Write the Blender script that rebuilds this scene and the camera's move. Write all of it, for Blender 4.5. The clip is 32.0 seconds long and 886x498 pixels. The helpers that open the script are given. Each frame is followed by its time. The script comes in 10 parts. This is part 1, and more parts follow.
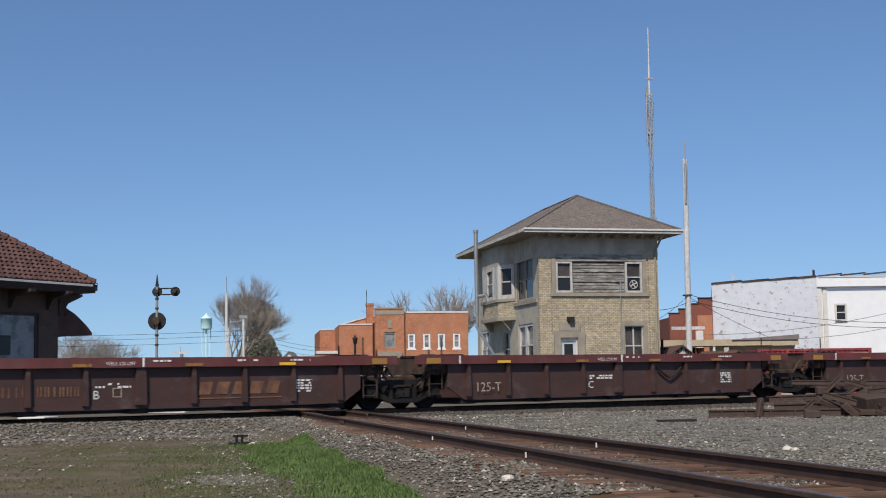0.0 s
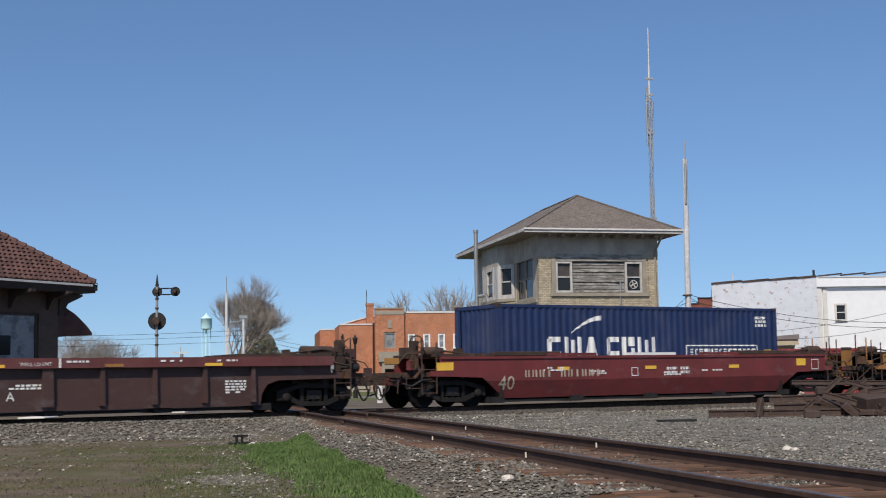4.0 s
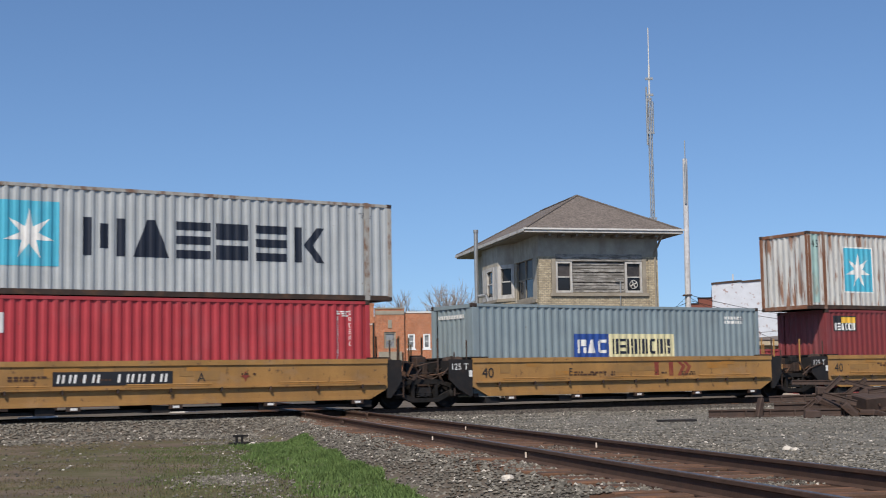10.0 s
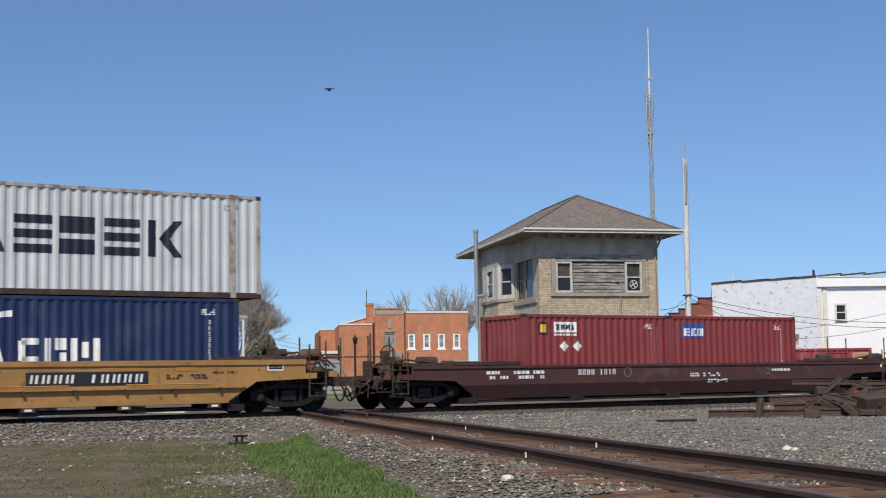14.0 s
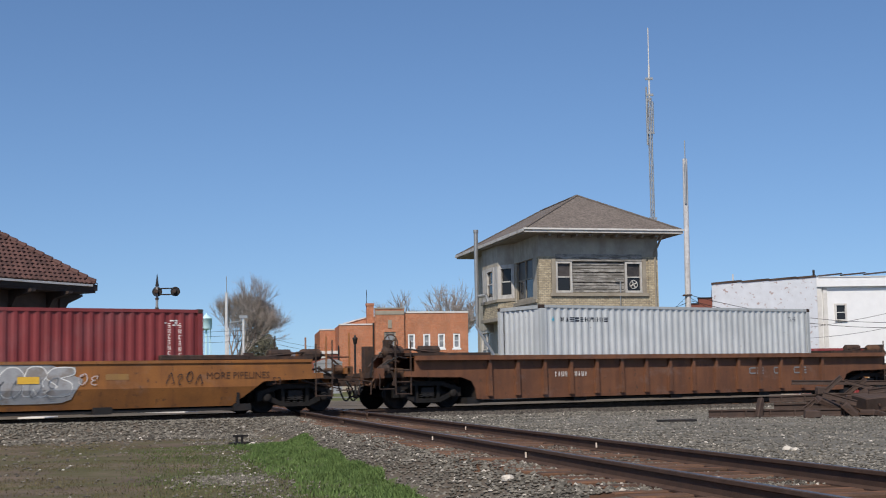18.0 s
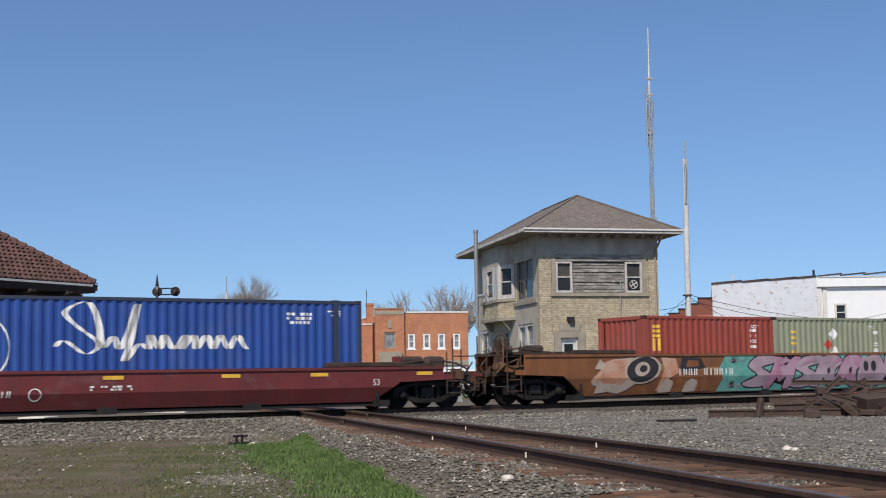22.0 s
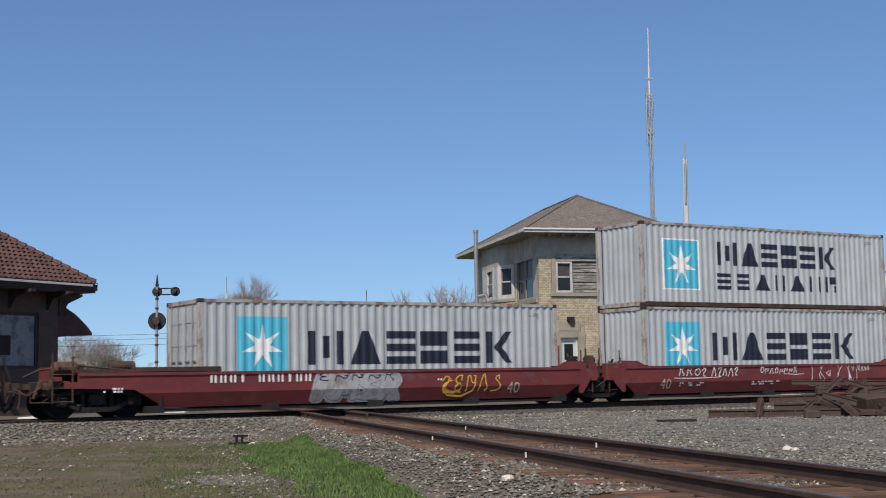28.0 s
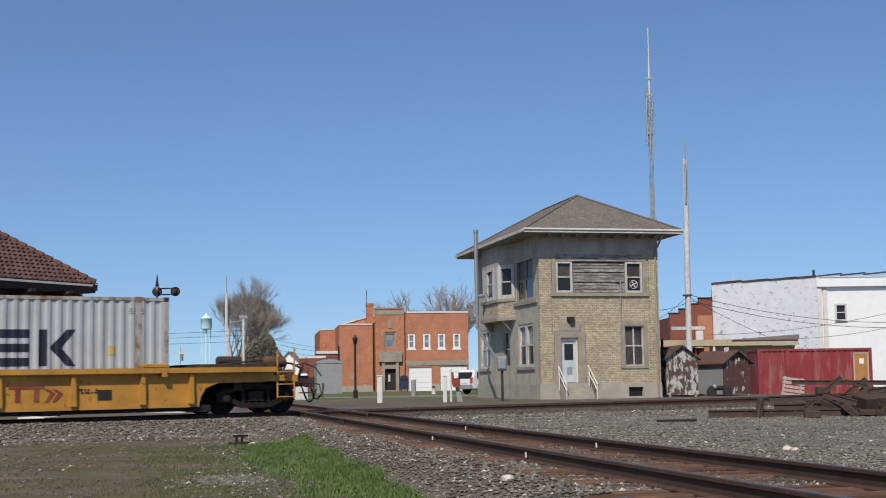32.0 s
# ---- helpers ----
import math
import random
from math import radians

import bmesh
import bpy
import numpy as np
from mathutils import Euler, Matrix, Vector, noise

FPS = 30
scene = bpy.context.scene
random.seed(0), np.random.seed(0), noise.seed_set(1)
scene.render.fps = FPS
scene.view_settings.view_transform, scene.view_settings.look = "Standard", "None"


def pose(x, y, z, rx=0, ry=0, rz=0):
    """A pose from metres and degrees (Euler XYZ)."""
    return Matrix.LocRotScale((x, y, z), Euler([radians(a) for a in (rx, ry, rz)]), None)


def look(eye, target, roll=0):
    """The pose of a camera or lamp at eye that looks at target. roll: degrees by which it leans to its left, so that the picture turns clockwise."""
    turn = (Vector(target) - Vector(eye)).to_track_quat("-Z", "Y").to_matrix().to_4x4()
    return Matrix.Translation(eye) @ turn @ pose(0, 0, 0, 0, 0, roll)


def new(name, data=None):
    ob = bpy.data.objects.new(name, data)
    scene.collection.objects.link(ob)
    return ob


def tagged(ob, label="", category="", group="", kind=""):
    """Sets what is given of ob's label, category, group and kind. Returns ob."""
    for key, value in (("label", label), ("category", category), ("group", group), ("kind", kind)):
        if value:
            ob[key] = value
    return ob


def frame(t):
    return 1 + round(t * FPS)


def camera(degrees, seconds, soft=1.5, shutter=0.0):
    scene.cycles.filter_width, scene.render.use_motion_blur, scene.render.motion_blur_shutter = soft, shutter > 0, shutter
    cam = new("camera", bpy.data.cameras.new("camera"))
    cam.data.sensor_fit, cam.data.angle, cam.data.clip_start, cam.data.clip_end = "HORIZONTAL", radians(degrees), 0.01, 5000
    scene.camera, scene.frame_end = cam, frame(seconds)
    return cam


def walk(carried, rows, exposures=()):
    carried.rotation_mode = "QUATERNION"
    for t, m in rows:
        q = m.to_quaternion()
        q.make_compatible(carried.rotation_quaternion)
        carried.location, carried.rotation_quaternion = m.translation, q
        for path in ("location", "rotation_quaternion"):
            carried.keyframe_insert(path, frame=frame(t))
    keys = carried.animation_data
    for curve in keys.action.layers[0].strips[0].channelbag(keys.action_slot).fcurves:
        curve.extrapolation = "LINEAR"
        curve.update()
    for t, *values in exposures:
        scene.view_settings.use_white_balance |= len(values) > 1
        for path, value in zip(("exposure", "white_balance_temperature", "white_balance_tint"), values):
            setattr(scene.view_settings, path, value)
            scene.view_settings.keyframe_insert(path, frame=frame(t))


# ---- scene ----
# ---- camera ----
EYE = Vector((0.0, 0.0, 1.38))
PITCH = radians(5.662)
cam = camera(36.59, 32.0, soft=1.05, shutter=0.08)
EXPO = [(t, e, 6000, 10) for t, e in ((0.0, -0.02), (3.0, 0.0), (8.0, 0.02), (9.3, 0.15), (10.5, 0.06), (12.0, 0.14), (14.0, 0.14), (17.0, 0.04), (19.5, 0.0), (20.5, 0.1), (21.2, 0.1), (22.2, 0.1), (24.5, 0.05), (28.0, 0.06), (29.0, 0.02), (30.0, 0.12), (31.0, 0.06), (32.0, 0.0))]
_aim = EYE + Vector((0.0, math.cos(PITCH), math.sin(PITCH))) * 10.0
walk(cam, [(0.0, look(EYE, _aim, -0.816)), (32.0, look(EYE, _aim, -0.816))], exposures=EXPO)

# ---- world and sun ----
SUN_AZ = radians(-106.0)       # direction to the sun in the ground plane, from +x
SUN_EL = radians(48.0)
world = bpy.data.worlds.new("sky")
scene.world = world
world.use_nodes = True
_nt = world.node_tree
_sky = _nt.nodes.new("ShaderNodeTexSky")
_sky.sky_type = "NISHITA"
_sky.sun_disc = False
_sky.sun_elevation = SUN_EL
_sky.sun_rotation = math.pi / 2 - SUN_AZ
_sky.altitude = 200.0
_sky.air_density = 1.0
_sky.dust_density = 0.6
_sky.ozone_density = 5.0
_tc = _nt.nodes.new("ShaderNodeTexCoord")
_mp = _nt.nodes.new("ShaderNodeMapping")
_mp.inputs["Location"].default_value = (0.0, 0.0, 0.06)
_nt.links.new(_tc.outputs["Generated"], _mp.inputs["Vector"])
_nt.links.new(_mp.outputs[0], _sky.inputs["Vector"])
_nt.links.new(_sky.outputs[0], _nt.nodes["Background"].inputs[0])
_nt.nodes["Background"].inputs[1].default_value = 0.105
_sun = bpy.data.lights.new("sun", "SUN")
_sun.energy = 4.4
_sun.angle = radians(0.55)
_sun.color = (1.0, 0.87, 0.71)
_suno = new("sun", _sun)
_sd = Vector((math.cos(SUN_EL) * math.cos(SUN_AZ), math.cos(SUN_EL) * math.sin(SUN_AZ), math.sin(SUN_EL)))
_suno.matrix_world = look(_sd * 50.0, (0, 0, 0))

# ---- tracks: shared numbers ----
TH = radians(32.085)          # the main track runs away to the right at this angle
TD, GRADE, RAILZ, NC = 40.765, 0.004, 0.60, 1.22
SPEED = 16.65
DG = radians(12.7)            # the crossing track leans to the left by this angle


def main_pt(s, n, h=0.0):
    return Vector((s * math.cos(TH) - n * math.sin(TH), TD + s * math.sin(TH) + n * math.cos(TH), RAILZ + h + GRADE * s))


def cross_pt(k, n, h=0.0):
    return Vector((0.695 - k * math.sin(DG) + n * math.cos(DG), 20.575 + k * math.cos(DG) + n * math.sin(DG), RAILZ + h))


def main_sn(x, y):
    return x * math.cos(TH) + (y - TD) * math.sin(TH), -x * math.sin(TH) + (y - TD) * math.cos(TH)


def cross_kn(x, y):
    dx, dy = x - 0.695, y - 20.575
    return -dx * math.sin(DG) + dy * math.cos(DG), dx * math.cos(DG) + dy * math.sin(DG)


# ---- material kit ----
def material(name, base, rough=0.7, metal=0.0, vary=0.12, scale=3.0, stain=None, stain_amt=0.0, stain_scale=(1, 1, 1), stain_lo=0.5, stain_hi=0.7,
             bump=0.15, bump_scale=40.0, fine=60.0, rand=0.0, island=False, space="Object", spec=0.4, more=()):
    m = bpy.data.materials.new(name)
    m.use_nodes = True
    nt = m.node_tree
    N, K = nt.nodes, nt.links
    b = N["Principled BSDF"]
    tc = N.new("ShaderNodeTexCoord")
    src = tc.outputs["Object"]
    if space == "World":
        src = N.new("ShaderNodeNewGeometry").outputs["Position"]
    n1 = N.new("ShaderNodeTexNoise")
    n1.inputs["Scale"].default_value = scale
    n1.inputs["Detail"].default_value = 6.0
    K.new(src, n1.inputs["Vector"])
    n2 = N.new("ShaderNodeTexNoise")
    n2.inputs["Scale"].default_value = fine
    n2.inputs["Detail"].default_value = 3.0
    K.new(src, n2.inputs["Vector"])
    add = N.new("ShaderNodeMath")
    add.operation = "MULTIPLY_ADD"
    K.new(n2.outputs[0], add.inputs[0])
    add.inputs[1].default_value = 0.5
    K.new(n1.outputs[0], add.inputs[2])
    rng = N.new("ShaderNodeMapRange")
    rng.inputs["From Min"].default_value, rng.inputs["From Max"].default_value = 0.45, 1.05
    rng.inputs["To Min"].default_value, rng.inputs["To Max"].default_value = 1.0 - vary, 1.0 + vary
    K.new(add.outputs[0], rng.inputs["Value"])
    val = rng.outputs[0]
    if rand > 0:
        rs = N.new("ShaderNodeNewGeometry").outputs["Random Per Island"] if island else N.new("ShaderNodeObjectInfo").outputs["Random"]
        r2 = N.new("ShaderNodeMapRange")
        r2.inputs["To Min"].default_value, r2.inputs["To Max"].default_value = 1.0 - rand, 1.0 + rand
        K.new(rs, r2.inputs["Value"])
        mul = N.new("ShaderNodeMath")
        mul.operation = "MULTIPLY"
        K.new(val, mul.inputs[0])
        K.new(r2.outputs[0], mul.inputs[1])
        val = mul.outputs[0]
    hs = N.new("ShaderNodeHueSaturation")
    hs.inputs["Color"].default_value = (*base, 1)
    K.new(val, hs.inputs["Value"])
    col = hs.outputs[0]
    layers = [(stain, stain_amt, stain_scale, stain_lo, stain_hi)] if stain and stain_amt > 0 else []
    for k, (tone, amount, size, lo, hi) in enumerate(layers + list(more)):
        mp = N.new("ShaderNodeMapping")
        mp.inputs["Scale"].default_value = size
        mp.inputs["Location"].default_value = (3.7 * k, 1.9 * k, 5.1 * k)
        K.new(src, mp.inputs["Vector"])
        n3 = N.new("ShaderNodeTexNoise")
        n3.inputs["Scale"].default_value = 1.0
        n3.inputs["Detail"].default_value = 8.0
        n3.inputs["Roughness"].default_value = 0.62
        K.new(mp.outputs[0], n3.inputs["Vector"])
        r3 = N.new("ShaderNodeMapRange")
        r3.inputs["From Min"].default_value, r3.inputs["From Max"].default_value = lo, hi
        r3.inputs["To Max"].default_value = amount
        K.new(n3.outputs[0], r3.inputs["Value"])
        mx = N.new("ShaderNodeMix")
        mx.data_type = "RGBA"
        K.new(r3.outputs[0], mx.inputs[0])
        K.new(col, mx.inputs[6])
        mx.inputs[7].default_value = (*tone, 1)
        col = mx.outputs[2]
    K.new(col, b.inputs["Base Color"])
    b.inputs["Roughness"].default_value = rough
    b.inputs["Metallic"].default_value = metal
    b.inputs["Specular IOR Level"].default_value = spec
    if bump > 0:
        nb = N.new("ShaderNodeTexNoise")
        nb.inputs["Scale"].default_value = bump_scale
        nb.inputs["Detail"].default_value = 4.0
        K.new(src, nb.inputs["Vector"])
        bp = N.new("ShaderNodeBump")
        bp.inputs["Strength"].default_value = bump
        bp.inputs["Distance"].default_value = 0.02
        K.new(nb.outputs[0], bp.inputs["Height"])
        K.new(bp.outputs[0], b.inputs["Normal"])
    return m


def paint(name, base, rust=0.3, rough=0.5, rust_col=(0.13, 0.06, 0.035), lo=0.56, hi=0.72, streak=(2.6, 2.6, 0.5)):
    """Weathered paint on steel: streaks that run downwards, faded patches, and on wagons grime and rust scabs."""
    faded = tuple(min(0.7, 0.55 * c + 0.11) for c in base)
    grimy = tuple(0.62 * c + 0.006 for c in base)
    if "wagon" in name:
        more = ((grimy, 0.6, (0.55, 0.55, 1.3), 0.48, 0.66), ((0.075, 0.042, 0.028), 0.75, (5.5, 5.5, 4.5), 0.60, 0.68), (faded, 0.35, (1.4, 1.4, 2.2), 0.56, 0.7))
        return material(name, base, rough, 0.0, 0.2, 1.3, rust_col, rust, streak, lo, hi, 0.08, 14.0, 30.0, 0.05, more=more)
    more = ((grimy, 0.38, (5.5, 5.5, 0.30), 0.52, 0.68), (faded, 0.22, (0.9, 0.9, 0.7), 0.5, 0.68), ((0.10, 0.055, 0.035), 0.6, (9.0, 9.0, 6.0), 0.665, 0.72))
    return material(name, base, rough, 0.0, 0.14, 1.3, rust_col, rust, streak, lo, hi, 0.06, 14.0, 30.0, 0.05, more=more)


# ---- mesh kit ----
def box(bm, x0, x1, y0, y1, z0, z1):
    v = [bm.verts.new((x, y, z)) for x in (x0, x1) for y in (y0, y1) for z in (z0, z1)]
    for f in ((0, 1, 3, 2), (4, 6, 7, 5), (0, 4, 5, 1), (2, 3, 7, 6), (0, 2, 6, 4), (1, 5, 7, 3)):
        bm.faces.new([v[i] for i in f])
    return v


def bevbox(bm, x0, x1, y0, y1, z0, z1, r=0.02):
    """A box with chamfered upright and level edges on its long faces."""
    t = bmesh.new()
    box(t, x0, x1, y0, y1, z0, z1)
    bmesh.ops.bevel(t, geom=t.edges[:], offset=r, segments=1, affect="EDGES", clamp_overlap=True)
    me = bpy.data.meshes.new("tmp")
    t.to_mesh(me)
    t.free()
    bm.from_mesh(me)
    bpy.data.meshes.remove(me)


def rod(bm, a, b, r0, r1=None, n=8, caps=True):
    a, b = Vector(a), Vector(b)
    r1 = r0 if r1 is None else r1
    d = (b - a)
    if d.length < 1e-6:
        return
    d.normalize()
    u = d.orthogonal().normalized()
    w = d.cross(u)
    A = [bm.verts.new(a + (u * math.cos(2 * math.pi * i / n) + w * math.sin(2 * math.pi * i / n)) * r0) for i in range(n)]
    B = [bm.verts.new(b + (u * math.cos(2 * math.pi * i / n) + w * math.sin(2 * math.pi * i / n)) * r1) for i in range(n)]
    for i in range(n):
        bm.faces.new((A[i], A[(i + 1) % n], B[(i + 1) % n], B[i]))
    if caps:
        bm.faces.new(A[::-1])
        bm.faces.new(B)


def ring(bm, c, axis, R, r, n=20, m=6):
    c, axis = Vector(c), Vector(axis).normalized()
    u = axis.orthogonal().normalized()
    w = axis.cross(u)
    rows = []
    for i in range(n):
        a = 2 * math.pi * i / n
        d = u * math.cos(a) + w * math.sin(a)
        rows.append([bm.verts.new(c + d * (R + r * math.cos(2 * math.pi * j / m)) + axis * r * math.sin(2 * math.pi * j / m)) for j in range(m)])
    for i in range(n):
        for j in range(m):
            bm.faces.new((rows[i][j], rows[(i + 1) % n][j], rows[(i + 1) % n][(j + 1) % m], rows[i][(j + 1) % m]))


def tube(bm, pts, r, n=6):
    """One bent pipe through the points."""
    pts = [Vector(p) for p in pts]
    prev = None
    for i, p in enumerate(pts):
        d = (pts[min(i + 1, len(pts) - 1)] - pts[max(i - 1, 0)]).normalized()
        u = d.cross(Vector((0.03, 0.02, 1))).normalized()
        if u.length < 0.5:
            u = Vector((0, 1, 0))
        w = d.cross(u)
        row = [bm.verts.new(p + (u * math.cos(2 * math.pi * k / n) + w * math.sin(2 * math.pi * k / n)) * r) for k in range(n)]
        if prev:
            for k in range(n):
                bm.faces.new((prev[k], prev[(k + 1) % n], row[(k + 1) % n], row[k]))
        prev = row


def slab(bm, pts, axis, a, b):
    """A polygon given in two coordinates, made solid from a to b along axis (0 x, 1 y, 2 z)."""
    def P(p, h):
        q = list(p)
        q.insert(axis, h)
        return q
    A = [bm.verts.new(P(p, a)) for p in pts]
    B = [bm.verts.new(P(p, b)) for p in pts]
    n = len(pts)
    fs = [bm.faces.new(A), bm.faces.new(B[::-1])]
    for i in range(n):
        fs.append(bm.faces.new((A[i], B[i], B[(i + 1) % n], A[(i + 1) % n])))
    bmesh.ops.recalc_face_normals(bm, faces=fs)


def lathe(bm, c, axis, prof, n=20):
    """prof: (distance along axis, radius)."""
    c, axis = Vector(c), Vector(axis).normalized()
    u = axis.orthogonal().normalized()
    w = axis.cross(u)
    prev = None
    for d, r in prof:
        row = [bm.verts.new(c + axis * d + (u * math.cos(2 * math.pi * i / n) + w * math.sin(2 * math.pi * i / n)) * r) for i in range(n)]
        if prev:
            for i in range(n):
                bm.faces.new((prev[i], prev[(i + 1) % n], row[(i + 1) % n], row[i]))
        else:
            bm.faces.new(row[::-1])
        prev = row
    bm.faces.new(prev)


def mesh_of(name, bm, mat, smooth=False):
    me = bpy.data.meshes.new(name)
    bmesh.ops.recalc_face_normals(bm, faces=bm.faces[:])
    bm.to_mesh(me)
    bm.free()
    if smooth:
        me.polygons.foreach_set("use_smooth", [True] * len(me.polygons))
    me.materials.append(mat)
    return me


def part(name, bm, mat, parent, label="", smooth=False):
    ob = new(name, mesh_of(name, bm, mat, smooth) if isinstance(bm, bmesh.types.BMesh) else bm)
    ob.parent = parent
    if label:
        ob["label"] = label
    return ob


def boxes(*bs):
    bm = bmesh.new()
    for b in bs:
        box(bm, *b)
    return bm


def rods(*rs, n=6):
    bm = bmesh.new()
    for a, b, r in rs:
        rod(bm, a, b, r, n=n)
    return bm


def thing(name, m, label, category, group="", kind=""):
    ob = new(name)
    ob.matrix_basis = m
    return tagged(ob, label, category, group, kind)


def single(name, bm, mat, m, label, category="", group="", kind="", smooth=False):
    ob = new(name, mesh_of(name, bm, mat, smooth))
    ob.matrix_basis = m
    return tagged(ob, label, category, group, kind)


_glyphs = {}


def letters(body, size):
    """A flat bmesh of words in the built-in font, in x and z, its lower left at the origin."""
    if body not in _glyphs:
        cu = bpy.data.curves.new("t", "FONT")
        cu.body, cu.size, cu.resolution_u = body, 1.0, 2
        o = new("t", cu)
        me = bpy.data.meshes.new_from_object(o.evaluated_get(bpy.context.evaluated_depsgraph_get()))
        bpy.data.objects.remove(o)
        bpy.data.curves.remove(cu)
        _glyphs[body] = me
    bm = bmesh.new()
    bm.from_mesh(_glyphs[body])
    for v in bm.verts:
        v.co = Vector((v.co.x * size, 0.0, v.co.y * size))
    return bm


def flat(bm, pts, y=0.0):
    """A plain flat shape in x and z."""
    bm.faces.new([bm.verts.new((x, y, z)) for x, z in pts])
# ---- materials ----
M = {}
M["gravel"] = material("ballast_ground", (0.122, 0.104, 0.083), 0.95, 0, 0.5, 0.8, (0.115, 0.09, 0.065), 0.75, (0.35, 0.35, 1), 0.46, 0.62, 0.9, 22.0, 26.0, space="World", spec=0.15)
M["stone"] = material("ballast_stone", (0.138, 0.125, 0.102), 0.9, 0, 0.25, 8.0, rand=0.5, island=True, bump=0.2, spec=0.2)
M["stone_field"] = material("field_gravel_stone", (0.172, 0.158, 0.132), 0.9, 0, 0.25, 8.0, rand=0.55, island=True, bump=0.2, spec=0.2)
M["stone_dark"] = material("oily_ballast_stone", (0.075, 0.065, 0.054), 0.9, 0, 0.25, 8.0, rand=0.5, island=True, bump=0.2, spec=0.2)
M["stone_pale"] = material("pale_stone", (0.42, 0.38, 0.32), 0.9, 0, 0.2, 8.0, rand=0.3, island=True, bump=0.2)
M["rail_rust"] = material("rusty_rail_steel", (0.075, 0.044, 0.03), 0.75, 0.2, 0.3, 5.0, bump=0.2)
M["rail_top"] = material("worn_rail_head", (0.16, 0.14, 0.125), 0.42, 0.8, 0.2, 4.0, bump=0.05)
M["tie"] = material("weathered_tie_wood", (0.095, 0.054, 0.034), 0.92, 0, 0.35, 3.0, (0.21, 0.095, 0.042), 0.6, (3, 3, 3), 0.48, 0.62, 0.5, 30.0, rand=0.3)
M["black_steel"] = material("black_grimy_steel", (0.017, 0.0155, 0.015), 0.7, 0.1, 0.3, 4.0, (0.042, 0.028, 0.02), 0.6, (3, 3, 3), 0.5, 0.7, 0.15)
M["dirty_steel"] = material("dusty_brown_steel", (0.046, 0.031, 0.024), 0.78, 0.1, 0.35, 4.0, (0.13, 0.066, 0.036), 0.6, (3, 3, 3), 0.48, 0.68, 0.2)
M["wheel"] = material("greasy_wheel_steel", (0.012, 0.010, 0.0095), 0.6, 0.4, 0.3, 6.0)
M["white_mark"] = material("white_stencil_paint", (0.74, 0.73, 0.69), 0.6, 0, 0.12, 4.0, (0.3, 0.25, 0.2), 0.35, (3, 3, 1.5), 0.55, 0.75, 0.0)
M["black_mark"] = material("black_stencil_paint", (0.02, 0.021, 0.024), 0.55, 0, 0.2, 4.0, bump=0.0)
M["navy_mark"] = material("dark_navy_paint", (0.013, 0.017, 0.03), 0.5, 0, 0.15, 3.0, bump=0.0)
M["sky_mark"] = material("light_blue_paint", (0.085, 0.42, 0.56), 0.5, 0, 0.1, 3.0, (0.3, 0.5, 0.55), 0.5, (2, 2, 0.6), 0.55, 0.75, bump=0.0)
M["yellow_mark"] = material("yellow_paint", (0.75, 0.45, 0.05), 0.55, 0, 0.15, 4.0, bump=0.0)
M["red_mark"] = material("red_paint", (0.45, 0.05, 0.035), 0.55, 0, 0.15, 4.0, bump=0.0)
M["ghost_red"] = material("faded_red_paint", (0.21, 0.042, 0.026), 0.6, 0, 0.2, 4.0, (0.33, 0.15, 0.05), 0.6, (3, 3, 2), 0.5, 0.7, bump=0.0)
M["maroon_mark"] = material("brown_stencil_paint", (0.07, 0.035, 0.02), 0.6, 0, 0.2, 4.0, bump=0.0)
# containers
M["c_grey"] = paint("pale_grey_container_paint", (0.40, 0.42, 0.42), 0.35, 0.5, (0.28, 0.24, 0.2), 0.58, 0.8)
M["c_grey_rusty"] = paint("rusty_pale_grey_container_paint", (0.52, 0.51, 0.47), 0.9, 0.55, (0.2, 0.075, 0.025), 0.53, 0.61, (4.2, 4.2, 0.55))
M["c_white"] = paint("white_grey_container_paint", (0.50, 0.52, 0.52), 0.2, 0.5, (0.3, 0.26, 0.2), 0.6, 0.8)
M["c_navy"] = paint("navy_blue_container_paint", (0.0155, 0.028, 0.088), 0.25, 0.45, (0.06, 0.06, 0.08), 0.55, 0.75)
M["c_blue"] = paint("royal_blue_container_paint", (0.028, 0.075, 0.30), 0.25, 0.45, (0.06, 0.07, 0.13), 0.55, 0.75)
M["c_maroon"] = paint("maroon_container_paint", (0.205, 0.036, 0.036), 0.3, 0.5, (0.11, 0.036, 0.028), 0.52, 0.72)
M["c_red"] = paint("bright_red_container_paint", (0.40, 0.042, 0.05), 0.3, 0.5, (0.24, 0.05, 0.04), 0.52, 0.72)
M["c_brick"] = paint("brick_red_container_paint", (0.29, 0.058, 0.037), 0.3, 0.5, (0.19, 0.05, 0.03), 0.52, 0.72)
M["c_oxide"] = paint("faded_oxide_red_container_paint", (0.27, 0.045, 0.036), 0.85, 0.55, (0.47, 0.20, 0.11), 0.53, 0.60, (3.4, 3.4, 0.28))
M["c_dark_red"] = paint("dark_red_container_paint", (0.215, 0.04, 0.036), 0.35, 0.5, (0.14, 0.038, 0.03), 0.52, 0.72)
M["c_tan"] = paint("mustard_tan_container_paint", (0.47, 0.35, 0.105), 0.3, 0.5, (0.34, 0.24, 0.1), 0.52, 0.75)
M["c_yellow"] = paint("yellow_container_paint", (0.50, 0.385, 0.12), 0.4, 0.5, (0.34, 0.25, 0.12), 0.52, 0.75)
M["c_green"] = paint("sea_green_container_paint", (0.03, 0.275, 0.18), 0.3, 0.5, (0.05, 0.2, 0.14), 0.52, 0.75)
